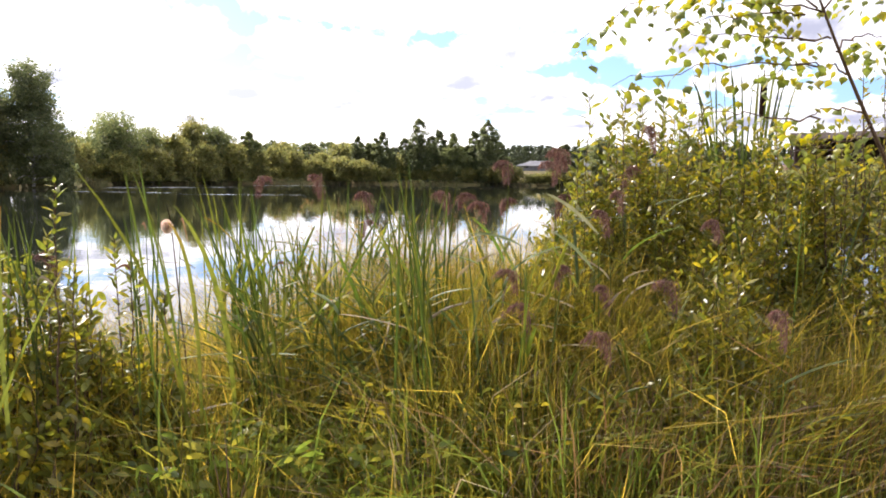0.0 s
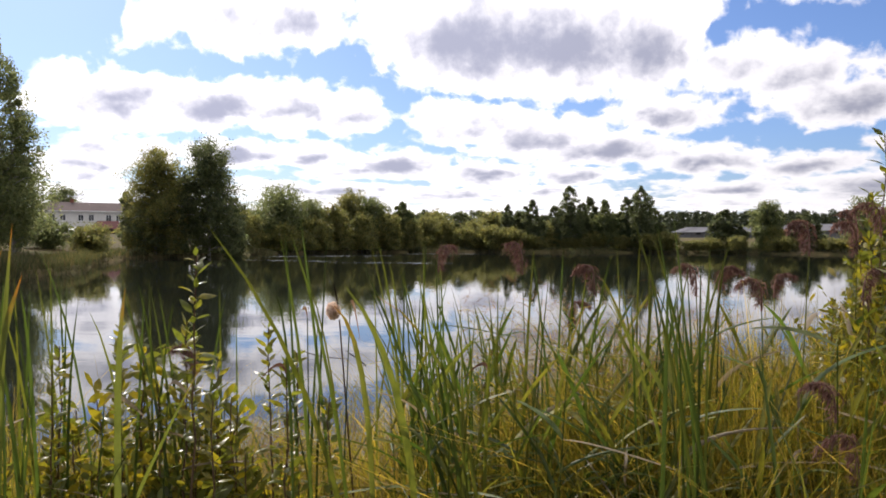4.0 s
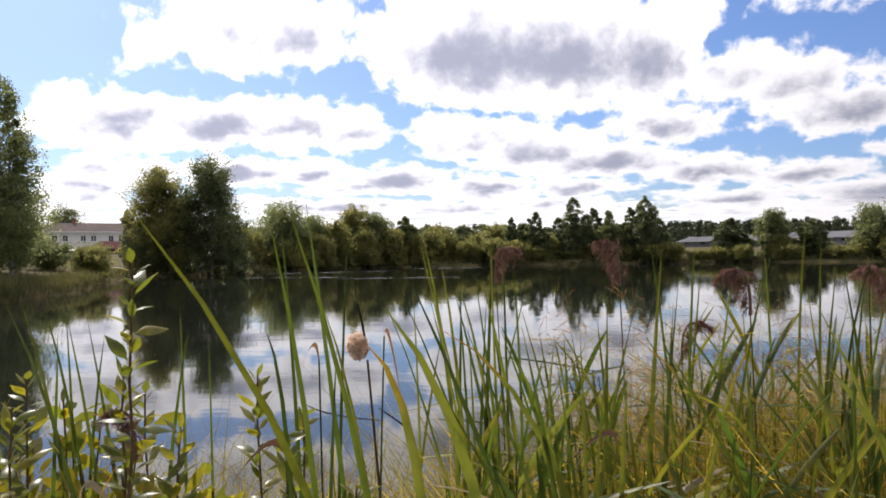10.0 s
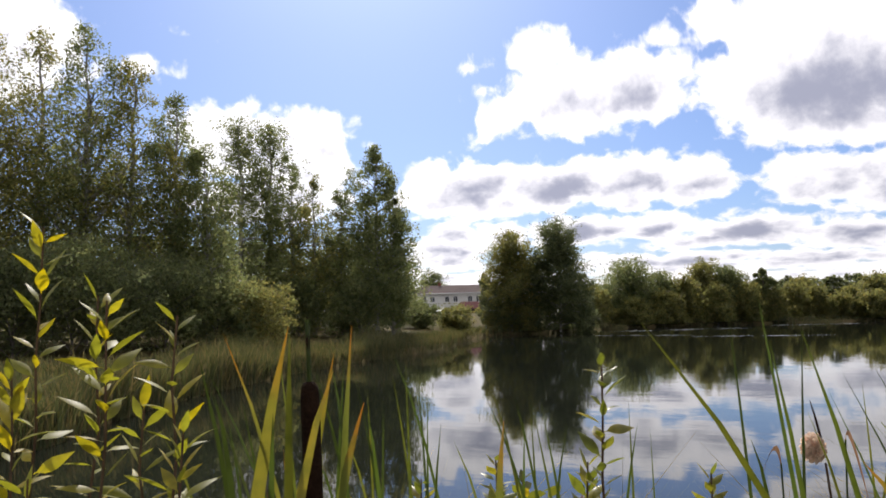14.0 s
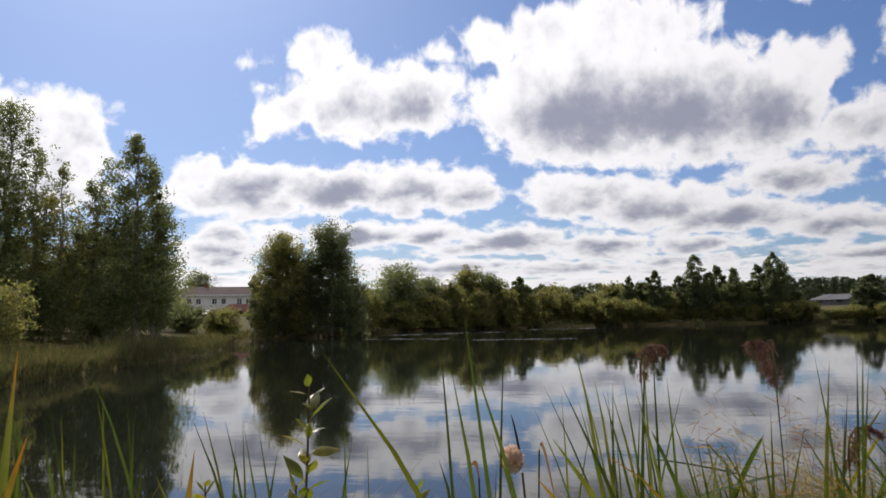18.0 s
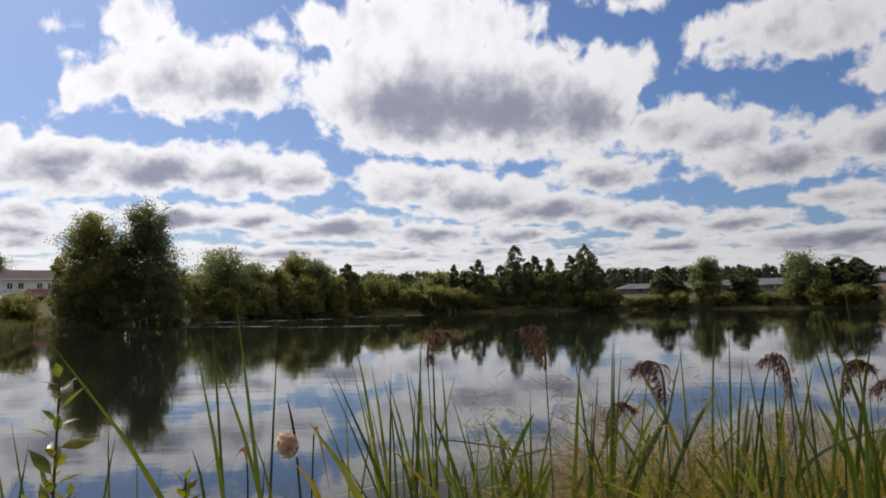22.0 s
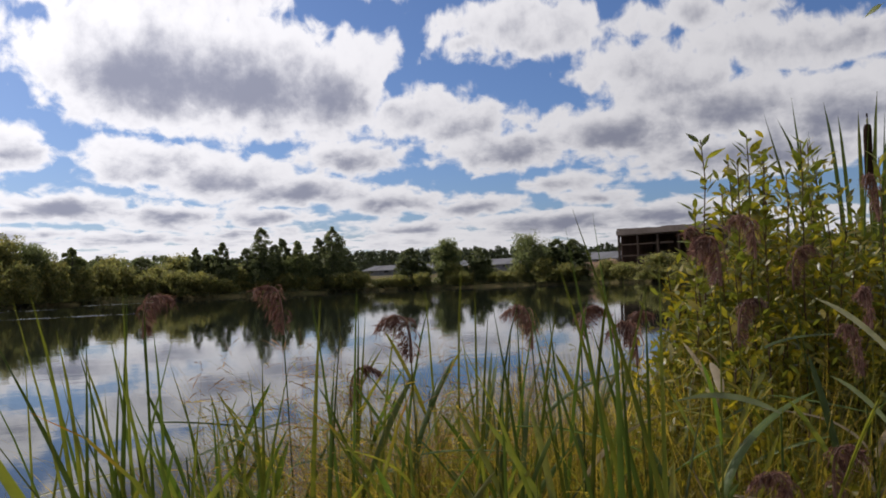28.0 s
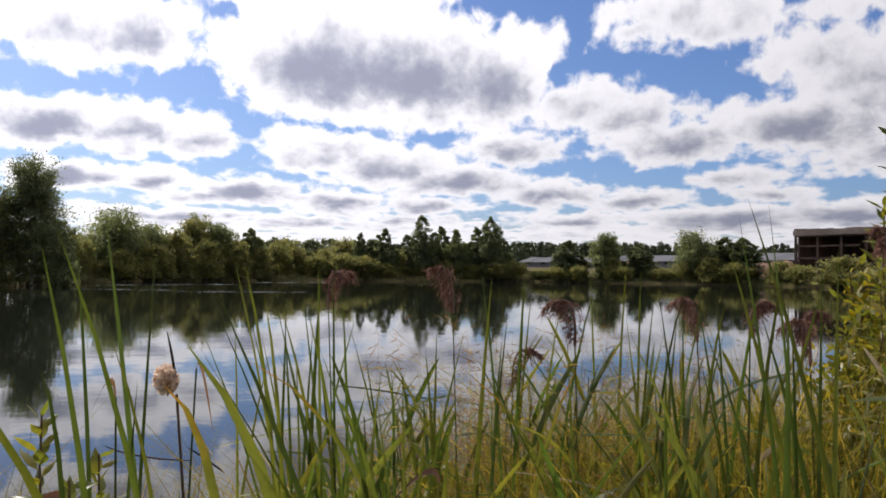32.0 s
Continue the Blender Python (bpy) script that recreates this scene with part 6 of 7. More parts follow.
tall_leaf((0.10, 1.88, 0.33), (0.07, 1.82, 1.06), (0.103, 1.747, 1.674), 0.0099, CATTAIL_LEAF)
tall_leaf((0.18, 2.10, 0.33), (0.15, 2.10, 1.16), (0.200, 2.037, 1.835), 0.0097, CATTAIL_LEAF)
tall_leaf((-0.21, 1.86, 0.33), (-0.27, 1.87, 1.20), (-0.350, 1.813, 1.916), 0.0092, CATTAIL_LEAF)
tall_leaf((-0.39, 1.90, 0.33), (-0.36, 1.91, 1.19), (-0.401, 1.851, 1.892), 0.0071, CATTAIL_LEAF)
tall_leaf((-0.32, 1.82, 0.33), (-0.34, 1.87, 1.18), (-0.302, 1.875, 1.875), 0.0063, CATTAIL_LEAF)
tall_leaf((-0.58, 1.77, 0.33), (-0.60, 1.82, 1.14), (-0.705, 1.778, 1.751), 0.0074, CATTAIL_LEAF)
tall_leaf((-0.61, 1.92, 0.33), (-0.65, 1.94, 1.12), (-0.734, 1.876, 1.737), 0.0079, CATTAIL_LEAF)
tall_leaf((-0.58, 1.97, 0.33), (-0.57, 2.00, 1.11), (-0.564, 1.954, 1.696), 0.0070, CATTAIL_LEAF)
tall_leaf((-0.03, 2.11, 0.33), (-0.08, 2.10, 1.17), (-0.090, 2.053, 1.857), 0.0062, CATTAIL_LEAF)
tall_leaf((-0.32, 1.72, 0.33), (-0.34, 1.80, 1.08), (-0.308, 1.823, 1.698), 0.0092, CATTAIL_LEAF)
tall_leaf((-0.75, 1.38, 0.33), (-0.76, 1.42, 1.44), (-0.857, 1.259, 1.886), 0.0073, CATTAIL_DRY)
tall_leaf((-0.89, 1.30, 0.33), (-0.93, 1.28, 1.43), (-0.792, 1.301, 1.892), 0.0208, CATTAIL_DRY)
tall_leaf((-0.85, 1.37, 0.33), (-0.87, 1.37, 1.41), (-0.819, 1.331, 1.883), 0.0150, CATTAIL_LEAF)
tall_leaf((-0.72, 1.20, 0.33), (-0.79, 1.20, 1.57), (-0.734, 1.315, 1.841), 0.0141, CATTAIL_DRY)
tall_leaf((-0.81, 1.28, 0.33), (-0.84, 1.30, 1.67), (-0.864, 1.251, 1.813), 0.0082, CATTAIL_LEAF)
tall_leaf((-0.93, 1.53, 0.33), (-0.91, 1.61, 1.57), (-0.966, 1.577, 1.830), 0.0069, CATTAIL_LEAF)
tall_leaf((-1.01, 1.55, 0.33), (-1.00, 1.59, 1.29), (-0.950, 1.591, 1.828), 0.0069, CATTAIL_LEAF)
tall_leaf((-0.94, 1.63, 0.33), (-0.90, 1.70, 1.32), (-0.985, 1.560, 1.818), 0.0069, CATTAIL_LEAF)
tall_leaf((-0.91, 1.67, 0.33), (-0.90, 1.72, 1.23), (-0.901, 1.695, 1.818), 0.0063, CATTAIL_LEAF)
tall_leaf((-0.87, 1.88, 0.33), (-0.87, 1.90, 1.46), (-0.947, 1.723, 1.834), 0.0066, CATTAIL_LEAF)
tall_leaf((-0.60, 1.71, 0.33), (-0.58, 1.79, 1.35), (-0.765, 1.726, 1.772), 0.0069, CATTAIL_LEAF)
tall_leaf((-0.71, 1.81, 0.33), (-0.68, 1.87, 1.30), (-0.778, 1.777, 1.775), 0.0063, CATTAIL_LEAF)
tall_leaf((-0.66, 1.84, 0.33), (-0.67, 1.86, 1.37), (-0.722, 1.751, 1.765), 0.0069, CATTAIL_LEAF)
tall_leaf((-0.97, 1.52, 0.33), (-0.94, 1.57, 1.51), (-0.882, 1.518, 1.778), 0.0063, CATTAIL_LEAF)
tall_leaf((-0.86, 1.63, 0.33), (-0.88, 1.63, 1.56), (-0.860, 1.536, 1.759), 0.0070, CATTAIL_LEAF)
tall_leaf((-0.16, 2.14, 0.33), (-0.12, 2.15, 1.45), (-0.203, 2.008, 1.857), 0.0074, CATTAIL_LEAF)
tall_leaf((-0.15, 1.98, 0.33), (-0.10, 2.03, 1.44), (-0.172, 2.010, 1.807), 0.0082, CATTAIL_LEAF)
tall_leaf((0.04, 2.06, 0.33), (0.02, 2.09, 1.28), (-0.104, 2.013, 1.787), 0.0082, CATTAIL_LEAF)
tall_leaf((-0.06, 2.31, 0.33), (-0.03, 2.28, 1.31), (-0.145, 2.012, 1.787), 0.0074, CATTAIL_LEAF)
tall_leaf((0.08, 1.72, 0.33), (0.18, 1.77, 1.59), (-0.157, 1.761, 1.733), 0.0138, CATTAIL_DRY)
tall_leaf((-0.22, 2.24, 0.33), (-0.17, 2.23, 1.18), (-0.145, 2.084, 1.794), 0.0074, CATTAIL_LEAF)
tall_leaf((-0.16, 2.15, 0.33), (-0.14, 2.18, 1.19), (-0.100, 2.088, 1.751), 0.0066, CATTAIL_LEAF)
tall_leaf((-0.05, 2.25, 0.33), (-0.07, 2.28, 1.53), (-0.073, 2.190, 1.839), 0.0053, CATTAIL_LEAF)
tall_leaf((-0.07, 2.13, 0.33), (-0.02, 2.16, 1.44), (-0.052, 2.091, 1.802), 0.0066, CATTAIL_LEAF)
tall_leaf((0.10, 2.04, 0.33), (0.14, 2.07, 1.28), (0.086, 1.989, 1.723), 0.0092, CATTAIL_LEAF)
tall_leaf((0.00, 2.09, 0.33), (0.06, 2.11, 1.36), (0.032, 1.992, 1.694), 0.0069, CATTAIL_LEAF)
tall_leaf((0.23, 2.19, 0.33), (0.27, 2.22, 1.51), (0.282, 2.166, 1.846), 0.0053, CATTAIL_LEAF)
tall_leaf((0.26, 2.17, 0.33), (0.32, 2.20, 1.50), (0.409, 2.136, 1.825), 0.0070, CATTAIL_LEAF)
tall_leaf((0.52, 2.29, 0.33), (0.49, 2.32, 1.48), (0.495, 2.215, 1.875), 0.0056, CATTAIL_LEAF)
tall_leaf((0.52, 2.24, 0.33), (0.53, 2.27, 1.46), (0.519, 2.207, 1.852), 0.0066, CATTAIL_LEAF)
tall_leaf((0.57, 1.79, 0.33), (0.65, 1.79, 1.35), (0.462, 1.801, 1.771), 0.0069, CATTAIL_LEAF)
tall_leaf((0.53, 2.18, 0.33), (0.50, 2.21, 1.54), (0.558, 2.086, 1.815), 0.0062, CATTAIL_LEAF)
tall_leaf((0.50, 1.99, 0.33), (0.52, 2.03, 1.50), (0.576, 1.970, 1.804), 0.0066, CATTAIL_LEAF)
tall_leaf((0.59, 2.15, 0.33), (0.63, 2.13, 1.46), (0.622, 1.948, 1.824), 0.0074, CATTAIL_LEAF)
tall_leaf((0.40, 2.06, 0.33), (0.49, 2.07, 1.45), (0.142, 1.985, 1.694), 0.0104, CATTAIL_DRY)
tall_leaf((0.26, 2.18, 0.33), (0.29, 2.21, 1.42), (0.348, 2.152, 1.792), 0.0062, CATTAIL_LEAF)
tall_leaf((0.19, 1.94, 0.33), (0.17, 2.02, 1.23), (0.225, 2.074, 1.739), 0.0074, CATTAIL_LEAF)
tall_leaf((0.60, 1.98, 0.33), (0.61, 2.01, 1.52), (0.655, 1.931, 1.852), 0.0074, CATTAIL_LEAF)
tall_leaf((0.46, 1.89, 0.33), (0.45, 1.91, 1.41), (0.415, 1.820, 1.736), 0.0060, CATTAIL_LEAF)
tall_leaf((0.26, 1.99, 0.33), (0.18, 2.05, 1.37), (0.324, 1.952, 1.698), 0.0087, CATTAIL_DRY)
tall_leaf((2.14, 2.86, 0.33), (2.13, 2.87, 2.0), (2.041, 2.880, 2.403), 0.0160, CATTAIL_LEAF)
tall_leaf((2.18, 2.86, 0.33), (2.19, 2.87, 2.0), (2.278, 2.880, 2.452), 0.0160, CATTAIL_LEAF)
tall_leaf((2.11, 2.86, 0.33), (2.09, 2.87, 2.0), (1.846, 2.880, 2.339), 0.0160, CATTAIL_LEAF)
tall_leaf((2.16, 2.86, 0.33), (2.17, 2.87, 2.0), (2.188, 2.880, 2.378), 0.0160, CATTAIL_LEAF)
tall_leaf((2.20, 2.86, 0.33), (2.22, 2.87, 2.0), (2.411, 2.880, 2.402), 0.0160, CATTAIL_LEAF)
tall_leaf((2.15, 2.86, 0.33), (2.14, 2.87, 2.0), (2.099, 2.880, 2.362), 0.0160, CATTAIL_LEAF)
tall_leaf((2.18, 2.86, 0.33), (2.20, 2.87, 2.0), (2.327, 2.880, 2.338), 0.0160, CATTAIL_LEAF)


def fluff_head():
    """The burst seed head of a cattail: a ball of pale down on a thin dry stalk with a broken leaf."""
    rng = np.random.default_rng(41)
    x, y, z = -0.304, 1.96, 1.676
    g = max(ground_z(x, y), 0) - 0.03
    t = thing("seed_head", (x, y, g), "burst cattail head of pale pinkish down on a dry stalk", "cattail")
    v, f = tube(curve((0.12, 0.02, 0), (0.07, 0, 0.7), (0.012, 0, z - g - 0.02), 14), np.linspace(0.004, 0.002, 14), 6)
    piece("stalk", mesh_of("stalk", v, f, TWIG, True), t)
    n = 900
    d = rng.normal(size=(n, 3))
    d /= np.linalg.norm(d, axis=1, keepdims=True)
    c = np.array([0, 0, z - g])
    p = c + d * 0.006
    e = c + d * (np.array([0.0185, 0.0185, 0.0235]) * rng.uniform(0.6, 1.1, n)[:, None]) + [-0.004, 0, 0.002]
    v, f = strips(p, (p + e) / 2 + rng.normal(size=(n, 3)) * 0.003, e, np.full(n, 0.004), [0.4, 1.0, 0.8], rng=rng)
    piece("down", mesh_of("down", v, f, SEED), t, None, "ball of pale pinkish-beige seed down")
    v, f = tube(curve((0.012, 0, z - g - 0.01), (0.005, 0, z - g + 0.04), (-0.004, 0, z - g + 0.075), 5), [0.0015, 0.002, 0.002, 0.0016, 0.0006], 6)
    piece("spike_tip", mesh_of("spike_tip", v, f, SPIKE, True), t)
    blade(t, (0.035, 0, z - g - 0.12), (-0.10, 0.02, z - g - 0.10), 0.008, -0.2, 931, SPIKE)
    blade(t, (0.03, 0, z - g - 0.1), (0.085, 0.0, z - g - 0.14), 0.006, -0.2, 932, SPIKE)


fluff_head()


def bent_leaf(x, y, z0, peak, end, width, material):
    """A dry leaf that rises, kinks and hangs over."""
    g = max(ground_z(x, y), 0.0) - 0.03
    t = thing("withered_leaf", (x, y, g), "withered brown cattail leaf, kinked and hanging over", "cattail", "withered leaves of the near bank")
    o = np.array([x, y, g])
    p, e = np.array(peak) - o, np.array(end) - o
    v, f = tube(curve((0, 0, 0), p * [0.6, 0.6, 0.7], p * 0.97, 8), np.linspace(0.0028, 0.0014, 8), 5)
    piece("stalk", mesh_of("stalk", v, f, REED_LEAF, True), t)
    v, f = strips(p * 0.96, p + [0, 0, 0.02], e, width * 0.9, [0.25, 0.6, 0.9, 1.0, 0.95, 0.85, 0.6, 0.05], fold=0.3, side=(0.35, 0.3, 0.88))
    piece("leaf_blade", mesh_of("leaf_blade", v, f, material, True), t)


bent_leaf(-0.16, 1.80, 0, (-0.36, 1.72, 1.60), (-0.42, 1.70, 1.53), 0.011, WITHERED)
bent_leaf(-0.33, 1.86, 0, (-0.335, 1.82, 1.72), (-0.36, 1.80, 1.655), 0.008, WITHERED)
bent_leaf(-0.05, 1.86, 0, (0.10, 1.80, 1.60), (0.02, 1.82, 1.52), 0.010, WITHERED)
bent_leaf(-0.30, 1.92, 0, (-0.26, 1.95, 1.74), (-0.235, 1.95, 1.60), 0.008, WITHERED)
bent_leaf(-0.62, 1.60, 0, (-0.56, 1.58, 1.58), (-0.50, 1.56, 1.53), 0.010, STRAW)
bent_leaf(-0.80, 1.62, 0, (-0.70, 1.58, 1.55), (-0.62, 1.60, 1.48), 0.012, STRAW)


STRAP = leafy("greyish_reed_leaf", (0.13, 0.15, 0.06), (0.25, 0.235, 0.12), 0.5, 0.3, 25.0, "OBJECT", 0.3)


def strap(foot, joint, end, width, label):
    """A reed whose one broad leaf stands out sideways from the stalk."""
    x, y, _ = foot
    g = max(ground_z(x, y), 0.0) - 0.03
    o = np.array([x, y, g])
    j, e = np.array(joint) - o, np.array(end) - o
    t = thing("reed_leaf", (x, y, g), label, "reed", "broad reed leaves of the near bank")
    v, f = tube(curve((0, 0, 0), j * [0.4, 0.4, 0.6], j, 10), np.linspace(0.003, 0.0016, 10), 6)
    piece("stalk", mesh_of("stalk", v, f, REED_LEAF, True), t)
    v, f = strips(j, (j + e) / 2 + [0, 0, 0.035], e, width, [0.35, 0.8, 1.0, 1.0, 0.95, 0.85, 0.65, 0.4, 0.05], fold=0.3, side=(0.25, 0.35, 0.9))
    piece("leaf_blade", mesh_of("leaf_blade", v, f, STRAP, True), t)


BROAD = "reed with one broad grey-green leaf bent aside"
strap((1.16, 1.85, 0), (1.100, 1.780, 1.674), (0.919, 1.780, 1.806), 0.0150, BROAD)
strap((1.14, 1.85, 0), (1.090, 1.780, 1.553), (0.938, 1.780, 1.687), 0.0136, BROAD)
strap((0.88, 1.85, 0), (0.846, 1.782, 1.637), (0.659, 1.781, 1.670), 0.0095, BROAD)
strap((1.55, 1.95, 0), (1.57, 1.92, 1.17), (1.85, 1.88, 1.04), 0.0150, BROAD)
strap((1.66, 1.98, 0), (1.69, 1.92, 1.40), (1.80, 1.88, 1.28), 0.0122, BROAD)

# reeds with plumes
RD = "green reed with a nodding purple-brown plume"
reed(-0.06, 2.52, 1.83, 51, RD, (0.55, 0, 0), head=(-0.10, 2.50))
reed(0.21, 2.42, 1.83, 52, RD, (-0.45, 0.1, 0), head=(0.17, 2.38))
reed(0.40, 2.14, 1.79, 53, RD, (-0.4, 0.2, 0), head=(0.36, 2.10))
reed(0.20, 2.05, 1.62, 54, "leafy green reed without a plume", plume=False, leaves=12)
reed(0.44, 2.05, 1.68, 55, "leafy green reed without a plume", plume=False, leaves=12)
reed(0.70, 2.25, 1.78, 56, RD, (-0.4, -0.1, 0))
reed(0.30, 2.45, 1.66, 57, RD, (0.5, 0, 0))
reed(0.80, 2.05, 1.76, 58, RD, (-0.4, -0.1, 0))
reed(0.95, 1.95, 1.66, 59, "leafy green reed without a plume", plume=False, leaves=12)
reed(1.12, 2.10, 1.95, 60, RD, (-0.4, -0.1, 0), size=0.13)
reed(1.00, 1.86, 1.56, 61, RD, (0.4, -0.2, 0), dry=0.4)
reed(1.30, 2.05, 1.80, 62, RD, (-0.4, -0.2, 0), dry=0.5, size=0.13)
reed(0.02, 2.25, 1.62, 63, "leafy green reed without a plume", plume=False, leaves=12)
reed(1.45, 2.10, 2.02, 72, RD, (-0.4, -0.1, 0), dry=0.3, size=0.13)
reed(1.20, 1.75, 1.48, 73, RD, (-0.4, -0.1, 0), dry=0.4, size=0.13)
reed(1.05, 2.2, 1.9, 74, "dry beige reed with hanging dead leaves", (-0.4, -0.1, 0), dry=0.9, leaves=7)
reed(1.25, 1.95, 1.72, 75, "dry beige reed with hanging dead leaves", (-0.4, -0.1, 0), dry=0.9, leaves=7)
for k, (x, y, z) in enumerate([(0.12, 2.0, 1.64), (0.24, 2.15, 1.70), (0.36, 2.2, 1.64), (-0.18, 2.25, 1.5), (0.16, 2.3, 1.68), (0.28, 2.0, 1.6), (0.50, 2.2, 1.66), (0.08, 2.45, 1.62), (0.58, 2.35, 1.7), (0.32, 2.55, 1.7), (0.66, 2.05, 1.6), (0.46, 2.5, 1.66), (0.86, 2.3, 1.7), (0.20, 1.86, 1.56), (0.75, 1.85, 1.5)]):
    reed(x, y, z, 640 + k, "leafy green reed without a plume", plume=False, leaves=12)
rng_reed = random.Random(5)
for k in range(50):
    x, y = rng_reed.uniform(0.0, 1.15), rng_reed.uniform(1.9, 2.7)
    reed(x, y, rng_reed.uniform(1.50, 1.78) - 0.12 * abs(x - 0.45), 700 + k, "leafy green reed without a plume", plume=False, leaves=11, dry=0.14)
for k in range(36):
    x, y = rng_reed.uniform(0.2, 1.6), rng_reed.uniform(1.5, 2.0)
    reed(x, y, rng_reed.uniform(1.1, 1.46), 800 + k, "leafy green reed low on the bank", plume=False, leaves=11, dry=0.3)
for k, (x, y, z) in enumerate([(1.0, 1.62, 1.40), (1.32, 1.72, 1.50), (1.55, 1.6, 1.45), (0.8, 1.75, 1.45)]):
    reed(x, y, z, 850 + k, RD, (-0.4, -0.1, 0), dry=0.3, size=0.17)
reed(-0.68, 1.72, 1.60, 68, "withered reed bending over", (-0.4, 0, 0), dry=0.8, size=0.10)
reed(-1.2, 1.7, 1.55, 69, "withered reed bending over", (0.5, 0, 0), dry=0.8)
reed(1.5, 1.75, 1.72, 71, RD, (-0.4, -0.1, 0), dry=0.4)
reed(1.40, 2.2, 1.88, 870, "dry reed with a drooping reddish-brown plume", (0.5, -0.1, 0), dry=0.25, size=0.14, leaves=6)
reed(1.02, 2.1, 1.77, 871, "dry reed with a drooping reddish-brown plume", (0.3, -0.1, 0), dry=0.25, size=0.12, leaves=6)
reed(0.76, 1.75, 1.55, 872, "dry reed with a drooping reddish-brown plume", (-0.6, 0, 0), dry=0.25, size=0.12, leaves=6)
reed(1.06, 2.35, 1.93, 873, "dry reed with a drooping reddish-brown plume", (-0.4, 0, 0), dry=0.25, size=0.11, leaves=6)
reed(0.83, 2.2, 1.76, 877, "dry reed with a drooping reddish-brown plume", (0.4,0,0), dry=0.25, size=0.09, leaves=6)
reed(0.78, 1.88, 1.90, 880, "dry reed with a drooping reddish-brown plume", (-0.5, 0, 0), dry=0.4, size=0.12)
reed(0.66, 2.08, 1.79, 881, "dry reed with a drooping reddish-brown plume", (0.5, 0, 0), dry=0.2, size=0.10)
LEAFY = "leafy green reed with broad spreading leaves"
for k in range(22):
    x, y = -0.15 + k * 0.05 + rng_reed.uniform(-0.05, 0.05), rng_reed.uniform(1.75, 2.05)
    reed(x, y, rng_reed.uniform(1.46, 1.70), 900 + k, LEAFY, plume=False, leaves=14, dry=0.08)

# willow shoots and bushes
SH = "upright willow shoot with light green oval leaves"
shoot(-0.54, 1.67, 1.86, 81, SH, (0.06, 0.0), 40, 0.72, 0.88)
shoot(-0.60, 1.75, 1.70, 82, SH, (0.03, 0.02), 40, 0.72, 0.88)
shoot(-0.44, 1.85, 1.68, 83, SH, (-0.05, 0.02), 40, 0.72, 0.88)
shoot(-0.36, 1.74, 1.62, 84, SH, (-0.04, 0.0), 40, 0.72, 0.88)
shoot(-0.72, 1.68, 1.66, 85, SH, (0.05, 0.0), 40, 0.72, 0.88)
shoot(-0.90, 1.70, 1.60, 86, SH, (0.05, 0.0), 40, 0.72, 0.88)
shoot(-0.48, 1.62, 1.55, 87, SH, (0.02, 0.0), 40, 0.72, 0.88)
shoot(-0.66, 1.92, 1.64, 71, SH, (0.02, 0.0), 40, 0.72, 0.88)
shoot(-0.80, 1.82, 1.68, 72, SH, (0.02, 0.0), 40, 0.72, 0.88)
shoot(-0.56, 1.84, 1.60, 73, SH, (0.02, 0.0), 40, 0.72, 0.88)
shoot(-0.98, 1.85, 1.62, 74, SH, (0.02, 0.0), 40, 0.72, 0.88)
shoot(-0.40, 1.95, 1.60, 75, SH, (-0.02, 0.0), 40, 0.72, 0.88)
shoot(-0.28, 1.82, 1.52, 76, SH, (-0.02, 0.0), 40, 0.72, 0.88)
YW = "willow shoot with yellow-green leaves"
for k, (x, y, z, n) in enumerate([(-1.30, 1.22, 2.00, 26), (-1.20, 1.24, 1.90, 26), (-1.12, 1.20, 1.89, 28), (-1.05, 1.25, 1.87, 26), (-1.26, 1.16, 1.80, 24), (-1.00, 1.22, 1.74, 24), (-1.10, 1.24, 1.76, 24), (-1.18, 1.14, 1.68, 22), (-1.02, 1.18, 1.64, 22), (-1.08, 1.20, 1.58, 20)]):
    shoot(x + 0.12, y, z + 0.07, 960 + k, YW, (0.06 + 0.02 * (k % 3), 0.0), n + 8, 0.72, 1.05)
for k, (x, y, z) in enumerate([(1.26, 2.50, 2.20), (1.34, 2.46, 2.14), (1.42, 2.52, 2.22), (1.50, 2.55, 2.18), (1.22, 2.48, 2.02), (1.58, 2.5, 2.2), (1.7, 2.6, 2.22), (1.85, 2.5, 2.16)]):
    shoot(x, y, z + 0.02, 930 + k, SH, (0.05, 0.0), 44, 0.70, 1.15)
BU = "dense willow bush with yellow-green pointed leaves"
FULL = dict(leaf=0.037, wide=0.32, bare=0.08)
bush(1.52, 2.58, 2.20, 0.42, 0.34, 110, 386, 111, BU, **FULL)
bush(1.84, 2.74, 2.24, 0.48, 0.42, 84, 403, 112, BU, **FULL)
bush(2.15, 2.50, 2.24, 0.45, 0.36, 70, 386, 113, BU, **FULL)
bush(1.08, 2.18, 1.76, 0.28, 0.3, 56, 336, 121, BU, **FULL)
bush(1.30, 2.46, 2.00, 0.31, 0.28, 76, 386, 114, BU, **FULL)
bush(2.60, 2.40, 2.50, 0.50, 0.45, 84, 192, 118, BU, **FULL)
bush(1.70, 2.20, 1.85, 0.44, 0.28, 66, 386, 119, BU, **FULL)
bush(1.52, 1.80, 1.60, 0.36, 0.28, 60, 336, 124, BU, **FULL)
bush(2.25, 2.02, 1.72, 0.40, 0.28, 60, 260, 127, BU, **FULL)
bush(3.05, 2.1, 2.3, 0.5, 0.5, 46, 180, 120, BU, **FULL)
LB = "low dark willow bush with small oval leaves"
LOW = dict(leaf=0.046, wide=0.40, bare=0.03)
bush(-0.78, 1.88, 1.62, 0.46, 0.26, 64, 150, 115, LB, **LOW)
